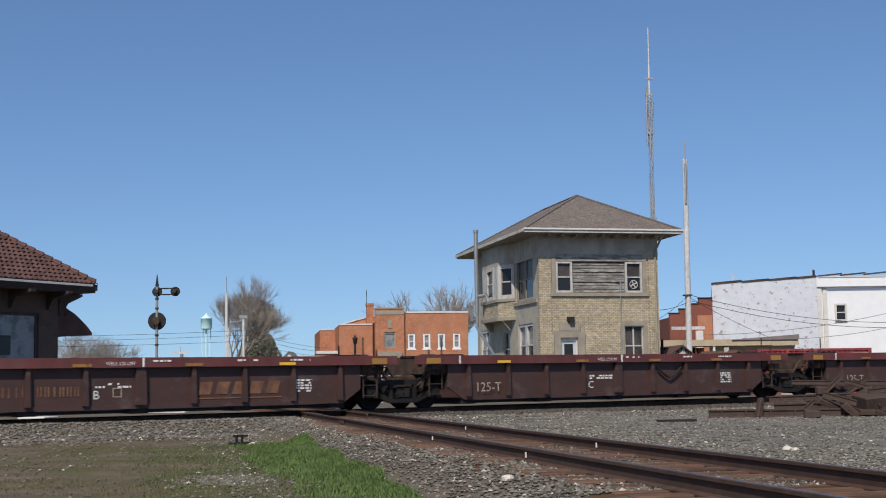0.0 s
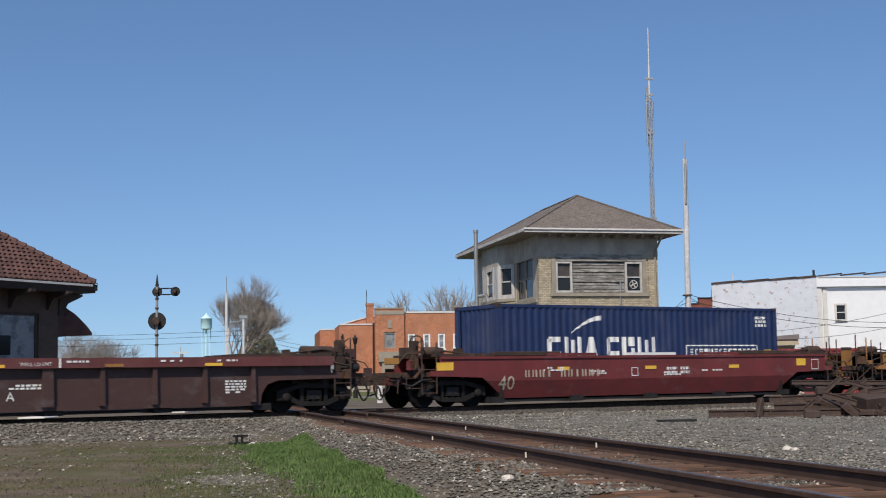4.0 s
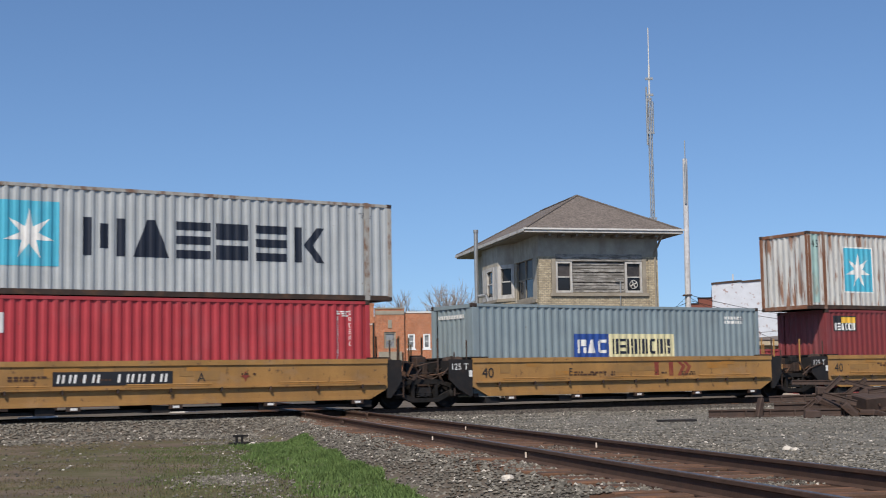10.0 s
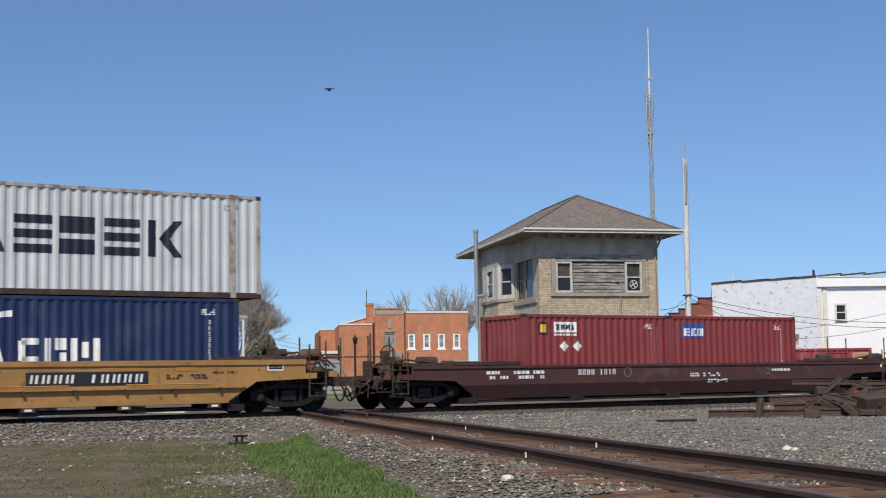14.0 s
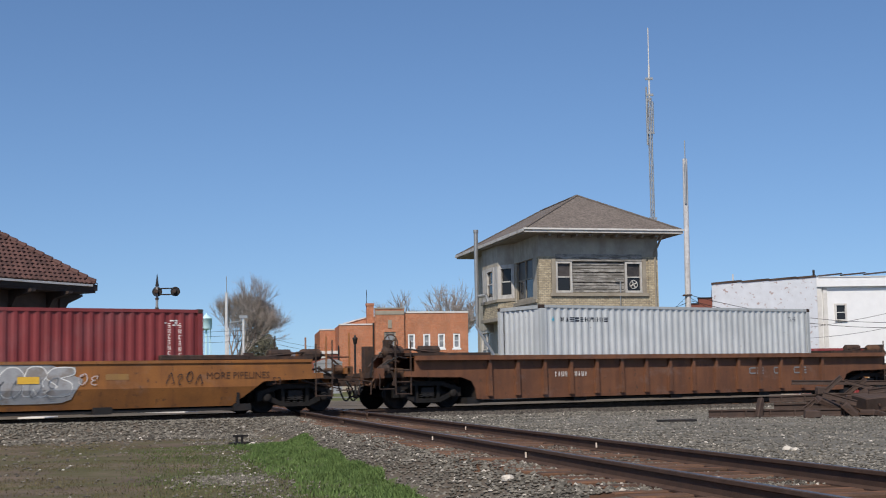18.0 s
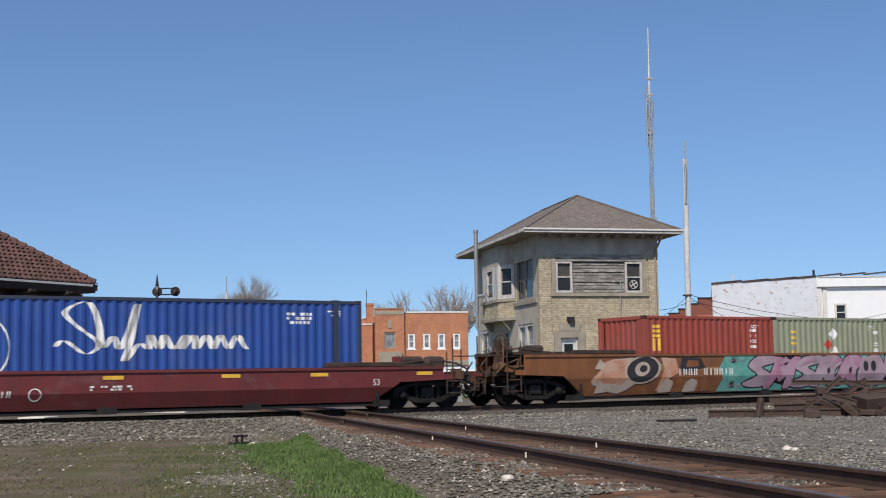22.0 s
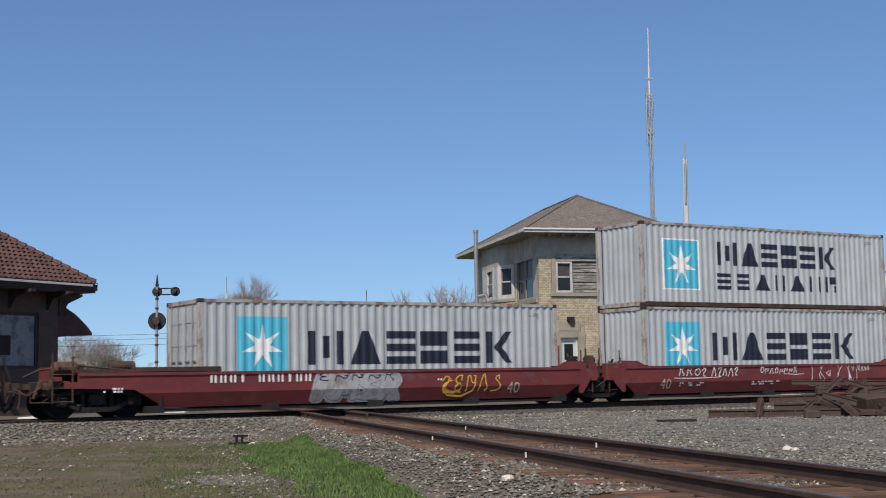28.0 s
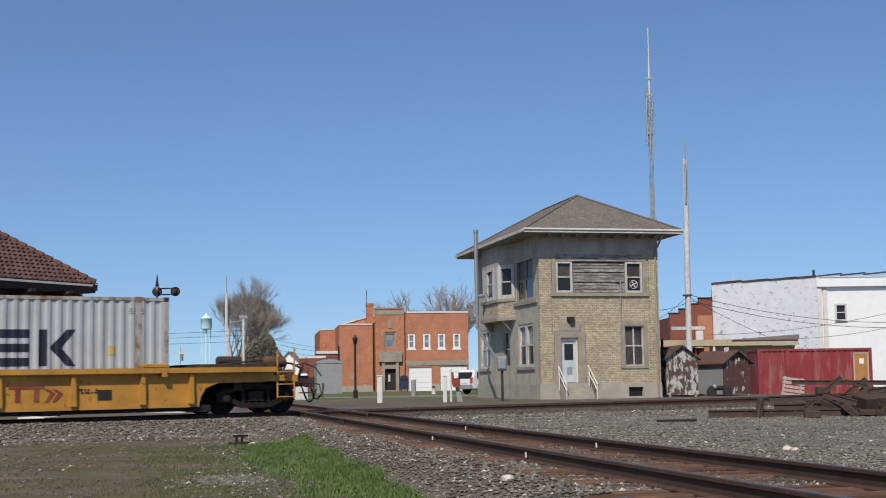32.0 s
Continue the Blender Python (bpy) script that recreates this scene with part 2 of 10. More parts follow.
M["c_slate"] = paint("blue_grey_container_paint", (0.22, 0.27, 0.285), 0.35, 0.5, (0.16, 0.17, 0.17), 0.52, 0.75)
M["c_olive"] = paint("grey_green_container_paint", (0.27, 0.285, 0.19), 0.6, 0.55, (0.2, 0.11, 0.06), 0.55, 0.68)
# wagons
M["w_maroon"] = paint("faded_maroon_wagon_paint", (0.068, 0.034, 0.028), 0.5, 0.6, (0.05, 0.032, 0.028), 0.48, 0.7)
M["w_chord"] = paint("faded_red_maroon_chord_paint", (0.125, 0.036, 0.033), 0.5, 0.6, (0.07, 0.032, 0.028), 0.5, 0.72)
M["w_tan"] = paint("orange_tan_wagon_paint", (0.32, 0.155, 0.042), 0.5, 0.6, (0.17, 0.085, 0.035), 0.48, 0.72)
M["w_gold"] = paint("yellow_gold_wagon_paint", (0.36, 0.195, 0.058), 0.45, 0.6, (0.2, 0.12, 0.06), 0.5, 0.75)
M["w_yellow"] = paint("yellow_wagon_paint", (0.48, 0.24, 0.035), 0.4, 0.55, (0.25, 0.12, 0.035), 0.5, 0.75)
M["w_red"] = paint("oxide_red_wagon_paint", (0.152, 0.029, 0.028), 0.45, 0.6, (0.09, 0.03, 0.027), 0.48, 0.72)
M["w_brown"] = paint("rusty_brown_wagon_paint", (0.17, 0.072, 0.034), 0.7, 0.7, (0.10, 0.046, 0.028), 0.45, 0.65)
M["w_dark"] = paint("dark_oxide_wagon_paint", (0.075, 0.03, 0.026), 0.5, 0.65, (0.045, 0.028, 0.025), 0.48, 0.7)
M["w_orange"] = paint("rusty_orange_wagon_paint", (0.29, 0.118, 0.03), 0.6, 0.65, (0.14, 0.058, 0.028), 0.45, 0.68)
M["w_graph"] = paint("brown_orange_wagon_paint", (0.22, 0.085, 0.03), 0.6, 0.65, (0.11, 0.05, 0.028), 0.45, 0.68)
M["g_sand"] = material("faded_sand_stencil_paint", (0.42, 0.36, 0.27), 0.6, 0, 0.2, 4.0, (0.18, 0.09, 0.06), 0.5, (3, 3, 2), 0.5, 0.7, bump=0.0)
M["faded_tan"] = material("faded_brown_tan_paint", (0.20, 0.10, 0.05), 0.65, 0, 0.25, 3.0, (0.10, 0.045, 0.033), 0.7, (2, 2, 2), 0.45, 0.62, bump=0.0)
M["w_grey"] = paint("overpainted_grey_wagon", (0.15, 0.155, 0.165), 0.3, 0.6, (0.1, 0.1, 0.105), 0.48, 0.72)
M["patch_orange"] = material("orange_touch_up_paint", (0.37, 0.17, 0.032), 0.6, 0, 0.2, 3.0, (0.32, 0.18, 0.055), 0.8, (2, 2, 2), 0.4, 0.6, bump=0)
M["patch_dull"] = material("dull_tan_touch_up_paint", (0.25, 0.145, 0.055), 0.6, 0, 0.2, 3.0, (0.32, 0.18, 0.055), 0.8, (2, 2, 2), 0.4, 0.6, bump=0)
# buildings
M["grey_mark"] = material("grey_stencil_paint", (0.2, 0.21, 0.22), 0.6, 0, 0.1, 4.0, bump=0)
M["scrap"] = material("rusty_scrap_steel", (0.07, 0.045, 0.034), 0.85, 0.1, 0.35, 4.0, (0.055, 0.04, 0.033), 0.7, (3, 3, 3), 0.45, 0.65, 0.3)
M["rust_orange"] = material("orange_rusty_steel", (0.115, 0.058, 0.03), 0.85, 0.05, 0.35, 5.0, (0.04, 0.026, 0.02), 0.8, (4, 4, 4), 0.46, 0.62, 0.25)
# greasy black, darkened further for the shade under the wagon ends
M["frame_steel"] = material("dusty_grey_cast_steel", (0.010, 0.009, 0.008), 0.8, 0.1, 0.3, 4.0, (0.026, 0.018, 0.014), 0.6, (4, 4, 4), 0.45, 0.65, 0.2)
M["tile"] = material("brown_clay_tile", (0.088, 0.043, 0.034), 0.75, 0, 0.25, 3.0, rand=0.35, bump=0.2)
M["depot_brick"] = material("dark_brown_brick", (0.095, 0.066, 0.052), 0.85, 0, 0.3, 2.0, (0.06, 0.045, 0.04), 0.5, (2, 2, 6), 0.45, 0.65, 0.3, 30.0)
M["soffit"] = material("dark_brown_painted_wood", (0.05, 0.036, 0.03), 0.7, 0, 0.25, 3.0, bump=0.1)
M["shingle"] = material("grey_brown_asphalt_shingle", (0.14, 0.118, 0.1), 0.92, 0, 0.2, 2.0, (0.085, 0.07, 0.06), 0.8, (9, 9, 14), 0.44, 0.58, 0.5, 26.0, rand=0.3)
M["stone_trim"] = material("weathered_limestone", (0.30, 0.265, 0.205), 0.85, 0, 0.18, 2.5, (0.17, 0.14, 0.11), 0.5, (1.5, 1.5, 1.0), 0.48, 0.72, 0.15, 20.0)
M["tower_plaster"] = material("weathered_buff_plaster", (0.40, 0.365, 0.295), 0.88, 0, 0.18, 2.0, (0.24, 0.205, 0.16), 0.6, (1.3, 1.3, 0.8), 0.46, 0.68, 0.2, 20.0)
M["frieze"] = material("weathered_grey_boards", (0.25, 0.225, 0.185), 0.85, 0, 0.2, 2.5, (0.12, 0.1, 0.085), 0.5, (1.5, 1.5, 1.0), 0.45, 0.7, 0.15, 20.0)
M["white_paint"] = material("white_painted_wood", (0.62, 0.6, 0.56), 0.6, 0, 0.12, 3.0, (0.4, 0.36, 0.31), 0.4, (2, 2, 1), 0.5, 0.75, 0.08, 20.0)
M["white_wall"] = material("white_painted_brick", (0.57, 0.59, 0.62), 0.8, 0, 0.1, 2.0, (0.31, 0.2, 0.165), 0.75, (2.6, 2.6, 3.0), 0.585, 0.615, 0.2, 14.0)
M["white_siding"] = material("white_metal_siding", (0.78, 0.78, 0.77), 0.55, 0, 0.05, 2.0, bump=0.03)
M["concrete"] = material("pale_concrete", (0.36, 0.325, 0.265), 0.9, 0, 0.15, 2.0, (0.22, 0.19, 0.15), 0.5, (1.2, 1.2, 1), 0.48, 0.7, 0.2, 25.0)
M["old_board"] = material("peeling_painted_boards", (0.30, 0.285, 0.255), 0.85, 0, 0.3, 5.0, (0.13, 0.12, 0.105), 0.85, (1.6, 6, 11), 0.47, 0.56, 0.2, 25.0, rand=0.2)
M["glass"] = material("dark_window_glass", (0.02, 0.02, 0.021), 0.12, 0, 0.1, 1.0, bump=0.04, bump_scale=2.0, spec=0.3)
M["dim_pane"] = material("dusty_dark_pane", (0.075, 0.066, 0.062), 0.3, 0, 0.3, 2.0, (0.025, 0.025, 0.026), 0.7, (1.6, 1.6, 1.6), 0.42, 0.58, 0.05, spec=0.2)
M["weather_frame"] = material("weathered_grey_white_wood", (0.5, 0.48, 0.44), 0.7, 0, 0.15, 3.0, (0.2, 0.175, 0.15), 0.6, (2.5, 2.5, 1.2), 0.48, 0.68, 0.1, 20.0)
M["door_paint"] = material("pale_blue_grey_door_paint", (0.47, 0.52, 0.53), 0.6, 0, 0.1, 3.0, (0.33, 0.35, 0.35), 0.4, (2, 2, 1), 0.5, 0.75, 0.08, 20.0)
# dusty pane whose base colour is lightened to suggest reflected sky
M["pale_pane"] = material("dusty_sky_lightened_pane", (0.27, 0.28, 0.29), 0.25, 0, 0.25, 2.0, (0.06, 0.06, 0.065), 0.7, (2, 2, 2), 0.45, 0.6, 0.05)
M["galv"] = material("galvanised_steel", (0.33, 0.34, 0.34), 0.5, 0.6, 0.12, 5.0)
M["pole_wood"] = material("bleached_pole_wood", (0.58, 0.575, 0.57), 0.9, 0, 0.2, 6.0, (0.28, 0.26, 0.24), 0.5, (6, 6, 0.5), 0.5, 0.7, 0.3, 30.0)
M["brown_brick"] = material("red_brown_brick", (0.21, 0.07, 0.045), 0.85, 0, 0.2, 2.0, (0.12, 0.05, 0.04), 0.5, (1, 1, 1), 0.48, 0.65, 0.2, 20.0)
M["grey_paint"] = material("grey_painted_block", (0.26, 0.265, 0.27), 0.85, 0, 0.12, 2.0, bump=0.1)
M["pallet_wood"] = material("bleached_pallet_wood", (0.52, 0.45, 0.37), 0.85, 0, 0.2, 4.0, bump=0.1)
M["tan_trim"] = material("tan_painted_metal", (0.44, 0.36, 0.24), 0.7, 0, 0.12, 2.0, bump=0.05)
# near black that paints in the shade of interiors; also a dark door
M["dark_void"] = material("dark_door_and_interior_shade", (0.025, 0.023, 0.022), 0.9, 0, 0.2, 2.0)
M["red_cont"] = paint("faded_red_storage_container", (0.24, 0.032, 0.035), 0.6, 0.6, (0.36, 0.17, 0.16), 0.52, 0.66)
M["shed_wall"] = material("peeling_shed_boards", (0.42, 0.41, 0.38), 0.85, 0, 0.2, 3.0, (0.07, 0.035, 0.03), 0.95, (4, 4, 2.2), 0.46, 0.52, 0.2, 20.0)
M["shed_brown"] = material("brown_peeling_boards", (0.085, 0.043, 0.036), 0.85, 0, 0.25, 3.0, (0.45, 0.42, 0.38), 0.9, (2.6, 2.6, 1.5), 0.585, 0.61, 0.2, 20.0)
M["rust_roof"] = material("rusty_brown_roofing", (0.10, 0.055, 0.042), 0.85, 0, 0.25, 4.0, bump=0.2)
M["door_wood"] = material("varnished_door_wood", (0.38, 0.18, 0.06), 0.6, 0, 0.15, 4.0, bump=0.05)
# bark, twigs and thicket are paled: distance haze is put into their colours
M["bark"] = material("grey_brown_bark", (0.24, 0.2, 0.165), 0.95, 0, 0.2, 2.0, bump=0.2, rand=0.1)
M["bud"] = material("budding_twigs", (0.31, 0.27, 0.235), 0.9, 0, 0.3, 1.5, bump=0.0, island=True, rand=0.35)
M["thicket"] = material("bare_brown_thicket", (0.16, 0.135, 0.105), 0.9, 0, 0.3, 1.5, bump=0.0, island=True, rand=0.4)
M["hedge"] = material("early_spring_leaves", (0.12, 0.115, 0.08), 0.8, 0, 0.3, 1.5, bump=0.0, island=True, rand=0.4)
M["grass"] = material("spring_grass_blade", (0.104, 0.156, 0.047), 0.8, 0, 0.35, 0.9, bump=0.0, island=True, rand=0.22, spec=0.15)
M["dry_grass"] = material("dull_grass_blade", (0.128, 0.108, 0.055), 0.85, 0, 0.25, 1.2, bump=0.0, island=True, rand=0.3, spec=0.1)
M["mail_blue"] = material("dark_blue_enamel", (0.025, 0.032, 0.06), 0.45, 0, 0.1, 3.0, bump=0.02)
M["tank"] = material("pale_blue_tank_paint", (0.55, 0.80, 0.84), 0.5, 0, 0.06, 0.3, bump=0.0)
M["car_white"] = material("white_car_paint", (0.72, 0.73, 0.74), 0.25, 0, 0.03, 2.0, bump=0.0)
M["tyre"] = material("tyre_rubber", (0.02, 0.02, 0.021), 0.8, 0, 0.15, 5.0)
M["far_roof"] = material("far_roofing", (0.2, 0.17, 0.16), 0.9, 0, 0.2, 1.0)


def brick_material(name, c1, c2, mortar, w, h, rough=0.85):
    """Courses too fine to part at this distance."""
    m = bpy.data.materials.new(name)
    m.use_nodes = True
    N, K = m.node_tree.nodes, m.node_tree.links
    b = N["Principled BSDF"]
    tc = N.new("ShaderNodeTexCoord")
    sep = N.new("ShaderNodeSeparateXYZ")
    K.new(tc.outputs["Object"], sep.inputs[0])
    ad = N.new("ShaderNodeMath")
    K.new(sep.outputs[0], ad.inputs[0])
    K.new(sep.outputs[1], ad.inputs[1])
    cmb = N.new("ShaderNodeCombineXYZ")
    K.new(ad.outputs[0], cmb.inputs[0])
    K.new(sep.outputs[2], cmb.inputs[1])
    br = N.new("ShaderNodeTexBrick")
    br.inputs["Scale"].default_value = 1.0
    br.inputs["Brick Width"].default_value = w
    br.inputs["Row Height"].default_value = h
    br.inputs["Mortar Size"].default_value = 0.012
    br.inputs["Bias"].default_value = -0.2
    br.inputs["Color1"].default_value = (*c1, 1)
    br.inputs["Color2"].default_value = (*c2, 1)
    br.inputs["Mortar"].default_value = (*mortar, 1)
    K.new(cmb.outputs[0], br.inputs["Vector"])
    n1 = N.new("ShaderNodeTexNoise")
    n1.inputs["Scale"].default_value = 0.9
    n1.inputs["Detail"].default_value = 8.0
    K.new(tc.outputs["Object"], n1.inputs["Vector"])
    rg = N.new("ShaderNodeMapRange")
    rg.inputs["From Min"].default_value, rg.inputs["From Max"].default_value = 0.3, 0.7
    rg.inputs["To Min"].default_value, rg.inputs["To Max"].default_value = 0.6, 1.3
    n2 = N.new("ShaderNodeTexNoise")
    n2.inputs["Scale"].default_value = 7.0
    n2.inputs["Detail"].default_value = 4.0
    K.new(tc.outputs["Object"], n2.inputs["Vector"])
    av = N.new("ShaderNodeMath")
    av.operation = "MULTIPLY_ADD"
    K.new(n2.outputs[0], av.inputs[0])
    av.inputs[1].default_value = 0.6
    half = N.new("ShaderNodeMath")
    half.operation = "MULTIPLY"
    half.inputs[1].default_value = 0.4
    K.new(n1.outputs[0], half.inputs[0])
    K.new(half.outputs[0], av.inputs[2])
    K.new(av.outputs[0], rg.inputs["Value"])
    hs = N.new("ShaderNodeHueSaturation")
    K.new(br.outputs["Color"], hs.inputs["Color"])
    K.new(rg.outputs[0], hs.inputs["Value"])
    K.new(hs.outputs[0], b.inputs["Base Color"])
    b.inputs["Roughness"].default_value = rough
    b.inputs["Specular IOR Level"].default_value = 0.2
    bp = N.new("ShaderNodeBump")
    bp.inputs["Strength"].default_value = 0.4
    bp.inputs["Distance"].default_value = 0.01
    bp.invert = True
    K.new(br.outputs["Fac"], bp.inputs["Height"])
    K.new(bp.outputs[0], b.inputs["Normal"])
    return m


M["tower_brick"] = brick_material("buff_brick", (0.50, 0.425, 0.285), (0.33, 0.27, 0.18), (0.27, 0.235, 0.18), 0.215, 0.085)
M["orange_brick"] = brick_material("orange_red_brick", (0.50, 0.175, 0.075), (0.40, 0.13, 0.06), (0.40, 0.25, 0.17), 0.22, 0.075)
# ---- ground, one sheet to the horizon ----
def ramp(d, a, b):
    """1 up to a, falling to 0 at b."""
    return max(0.0, min(1.0, (b - d) / (b - a)))


def ground_z(x, y):
    s, n = main_sn(x, y)
    k, c = cross_kn(x, y)
    near = 0.12 + 0.25 * ramp(-c, 1.2, 2.2)
    far = 0.47
    f = ramp(-n, -3.0, 1.0)
    base = near + (far - near) * f
    z = base
    z = max(z, base + (0.44 - base) * ramp(abs(n - NC), 1.75, 3.6))
    z = max(z, base + (0.425 - base) * ramp(abs(c), 1.35, 2.3) * ramp(k, 60, 70))
    rough = noise.noise((x * 0.9, y * 0.9, 0.3)) * 0.025 + noise.noise((x * 0.23, y * 0.23, 7.0)) * 0.03
    return z + rough * ramp(math.hypot(x, y), 70, 140) * (0.4 if abs(n - NC) < 1.7 or abs(c) < 1.6 else 1.0)


def axis(lo, hi, step, far_end):
    a = list(np.arange(lo, hi + 1e-6, step))
    d, p = step, hi
    while p < far_end:
        d *= 1.35
        p += d
        a.append(p)
    d, p = step, lo
    while p > -far_end:
        d *= 1.35
        p -= d
        a.insert(0, p)
    return a


def dull_grass_zone(x, y):
    s, n = main_sn(x, y)
    k, c = cross_kn(x, y)
    w = noise.noise((x * 0.35, y * 0.35, 2.0)) * 1.6
    return n < -3.9 - 0.35 * (s + 9.0) * (1 if s > -9 else 0) + 0.4 * w and c < -2.2 + 0.2 * w


def lush_zone(x, y):
    s, n = main_sn(x, y)
    k, c = cross_kn(x, y)
    w = noise.noise((x * 0.7, y * 0.7, 5.0))
    return n < -8.8 + 0.6 * w and -3.45 + 0.5 * w < c < -1.93 - 0.028 * (7.0 - k) + 0.15 * w


def street_zone(x, y):
    return 86.0 < y + 0.05 * x < 97.0 and x < 60


def lawn_zone(x, y):
    s, n = main_sn(x, y)
    return n > 9 and not street_zone(x, y) and (y > 97 or (x < 2.5 and y > 70))


M["bed"] = material("dark_oily_ballast", (0.055, 0.043, 0.035), 0.95, 0, 0.45, 1.2, (0.09, 0.06, 0.042), 0.6, (0.6, 0.6, 1), 0.45, 0.6, 0.9, 22.0, 26.0, space="World", spec=0.1)
M["rust_bed"] = material("rusty_track_dirt", (0.085, 0.052, 0.034), 0.95, 0, 0.45, 1.2, (0.16, 0.075, 0.036), 0.7, (0.7, 0.7, 1), 0.42, 0.58, 0.9, 22.0, 26.0, space="World", spec=0.1)
M["fine_gravel"] = material("fine_grey_gravel", (0.170, 0.159, 0.135), 0.95, 0, 0.45, 1.0, (0.12, 0.113, 0.09), 0.6, (0.5, 0.5, 1), 0.45, 0.6, 0.9, 24.0, 28.0, space="World", spec=0.1)
M["soil"] = material("bare_soil_with_thin_grass", (0.134, 0.105, 0.077), 0.95, 0, 0.4, 0.9, (0.092, 0.09, 0.042), 0.9, (0.5, 0.5, 1), 0.44, 0.56, 0.8, 18.0, 20.0, space="World", spec=0.1)
M["turf"] = material("thick_spring_turf", (0.096, 0.128, 0.044), 0.95, 0, 0.35, 2.0, (0.112, 0.115, 0.056), 0.6, (1.5, 1.5, 1), 0.45, 0.6, 0.7, 30.0, 40.0, space="World", spec=0.1)
M["lawn"] = material("thin_spring_lawn", (0.10, 0.115, 0.045), 0.95, 0, 0.35, 0.5, (0.16, 0.14, 0.08), 0.6, (0.3, 0.3, 1), 0.45, 0.6, 0.6, 12.0, 15.0, space="World", spec=0.1)
M["asphalt"] = material("grey_asphalt", (0.19, 0.185, 0.175), 0.9, 0, 0.2, 0.6, (0.2, 0.19, 0.18), 0.5, (0.3, 0.3, 1), 0.48, 0.6, 0.3, 40.0, 30.0, space="World", spec=0.2)
_xs = axis(-24.0, 27.0, 0.3, 3000.0)
_ys = axis(-5.0, 62.0, 0.3, 3000.0)
_verts = [(x, y, ground_z(x, y)) for y in _ys for x in _xs]
_nx = len(_xs)
_faces, _mi = [], []
for j in range(len(_ys) - 1):
    for i in range(_nx - 1):
        _faces.append((j * _nx + i, j * _nx + i + 1, (j + 1) * _nx + i + 1, (j + 1) * _nx + i))
        cx, cy = 0.5 * (_xs[i] + _xs[i + 1]), 0.5 * (_ys[j] + _ys[j + 1])
        _s, _n = main_sn(cx, cy)
        _k, _c = cross_kn(cx, cy)
        _w = noise.noise((cx * 1.3, cy * 1.3, 3.0)) * 0.3
        _mi.append(4 if abs(_n - NC) < (3.1 if _c > 1.6 and _n < NC else 1.75) + _w and abs(_s) < 130 else 5 if abs(_c) < 1.45 + _w and -40 < _k < 60 else 6 if _c > 1.6 + _w and _n < -1.6 + 2 * _w else 3 if street_zone(cx, cy) else 7 if lush_zone(cx, cy) and _c > -2.5 + 2 * _w else 2 if (lawn_zone(cx, cy) or abs(cx) > 150 or cy > 160) else 1 if dull_grass_zone(cx, cy) else 0)
_me = bpy.data.meshes.new("ground")
_me.from_pydata(_verts, [], _faces)
for k_ in ("gravel", "soil", "lawn", "asphalt", "bed", "rust_bed", "fine_gravel", "turf"):
    _me.materials.append(M[k_])
_me.polygons.foreach_set("material_index", _mi)
_me.polygons.foreach_set("use_smooth", [True] * len(_faces))
tagged(new("ground", _me), "grey gravel, bare soil and thin grass round the tracks", "ground", kind="structure")


# ---- tracks ----
def rail_mesh(name, a, b):
    """A rail from a to b, standing with its head at that height."""
    d = (b - a).normalized()
    side = Vector((d.y, -d.x, 0)).normalized()
    prof = [(-0.07, -0.17), (0.07, -0.17), (0.07, -0.155), (0.012, -0.135), (0.012, -0.045), (0.036, -0.035), (0.036, -0.006), (0.028, 0.0),
            (-0.028, 0.0), (-0.036, -0.006), (-0.036, -0.035), (-0.012, -0.045), (-0.012, -0.135), (-0.07, -0.155)]
    bm = bmesh.new()
    A = [bm.verts.new(a + side * u + Vector((0, 0, w))) for u, w in prof]
    B = [bm.verts.new(b + side * u + Vector((0, 0, w))) for u, w in prof]
    n = len(prof)
    for i in range(n):
        f = bm.faces.new((A[i], A[(i + 1) % n], B[(i + 1) % n], B[i]))
        f.material_index = 1 if i == 7 else 0
    bm.faces.new(A[::-1])
    bm.faces.new(B)
    me = mesh_of(name, bm, M["rail_rust"])
    me.materials.append(M["rail_top"])
    return me


main_track = tagged(new("main_track"), "rusty steel rails on dark wooden ties in grey ballast", "railway track", kind="structure")
cross_track = tagged(new("crossing_track"), "rusty rails on reddish worn ties that cross the main line", "railway track", kind="structure")
for n in (0.5, 1.94):
    part("rail", rail_mesh("rail", main_pt(-150, n), main_pt(220, n)), None, main_track)
for n in (-0.7175 - 0.036, 0.7175 + 0.036):
    part("rail", rail_mesh("rail", cross_pt(-26, n), cross_pt(17.3, n)), None, cross_track)
    part("rail", rail_mesh("rail", cross_pt(17.45, n), cross_pt(20.3, n)), None, cross_track)
    part("rail", rail_mesh("rail", cross_pt(20.45, n), cross_pt(90, n)), None, cross_track)
# guard rails through the crossing
for n in (0.64, 1.80):
    k0 = main_sn(*cross_pt(18.9, 0)[:2])[0]
    part("guard_rail", rail_mesh("guard_rail", main_pt(k0 - 3.2, n, -0.006), main_pt(k0 + 3.4, n, -0.006)), None, main_track)
for n in (-0.60, 0.60):
    part("guard_rail", rail_mesh("guard_rail", cross_pt(15.2, n, -0.01), cross_pt(22.6, n, -0.01)), None, cross_track)
rng_t = random.Random(3)


def tie_mesh():
    bm = bmesh.new()
    bevbox(bm, -0.115, 0.115, -1.3, 1.3, -0.09, 0.09, 0.015)
    return mesh_of("tie", bm, M["tie"])


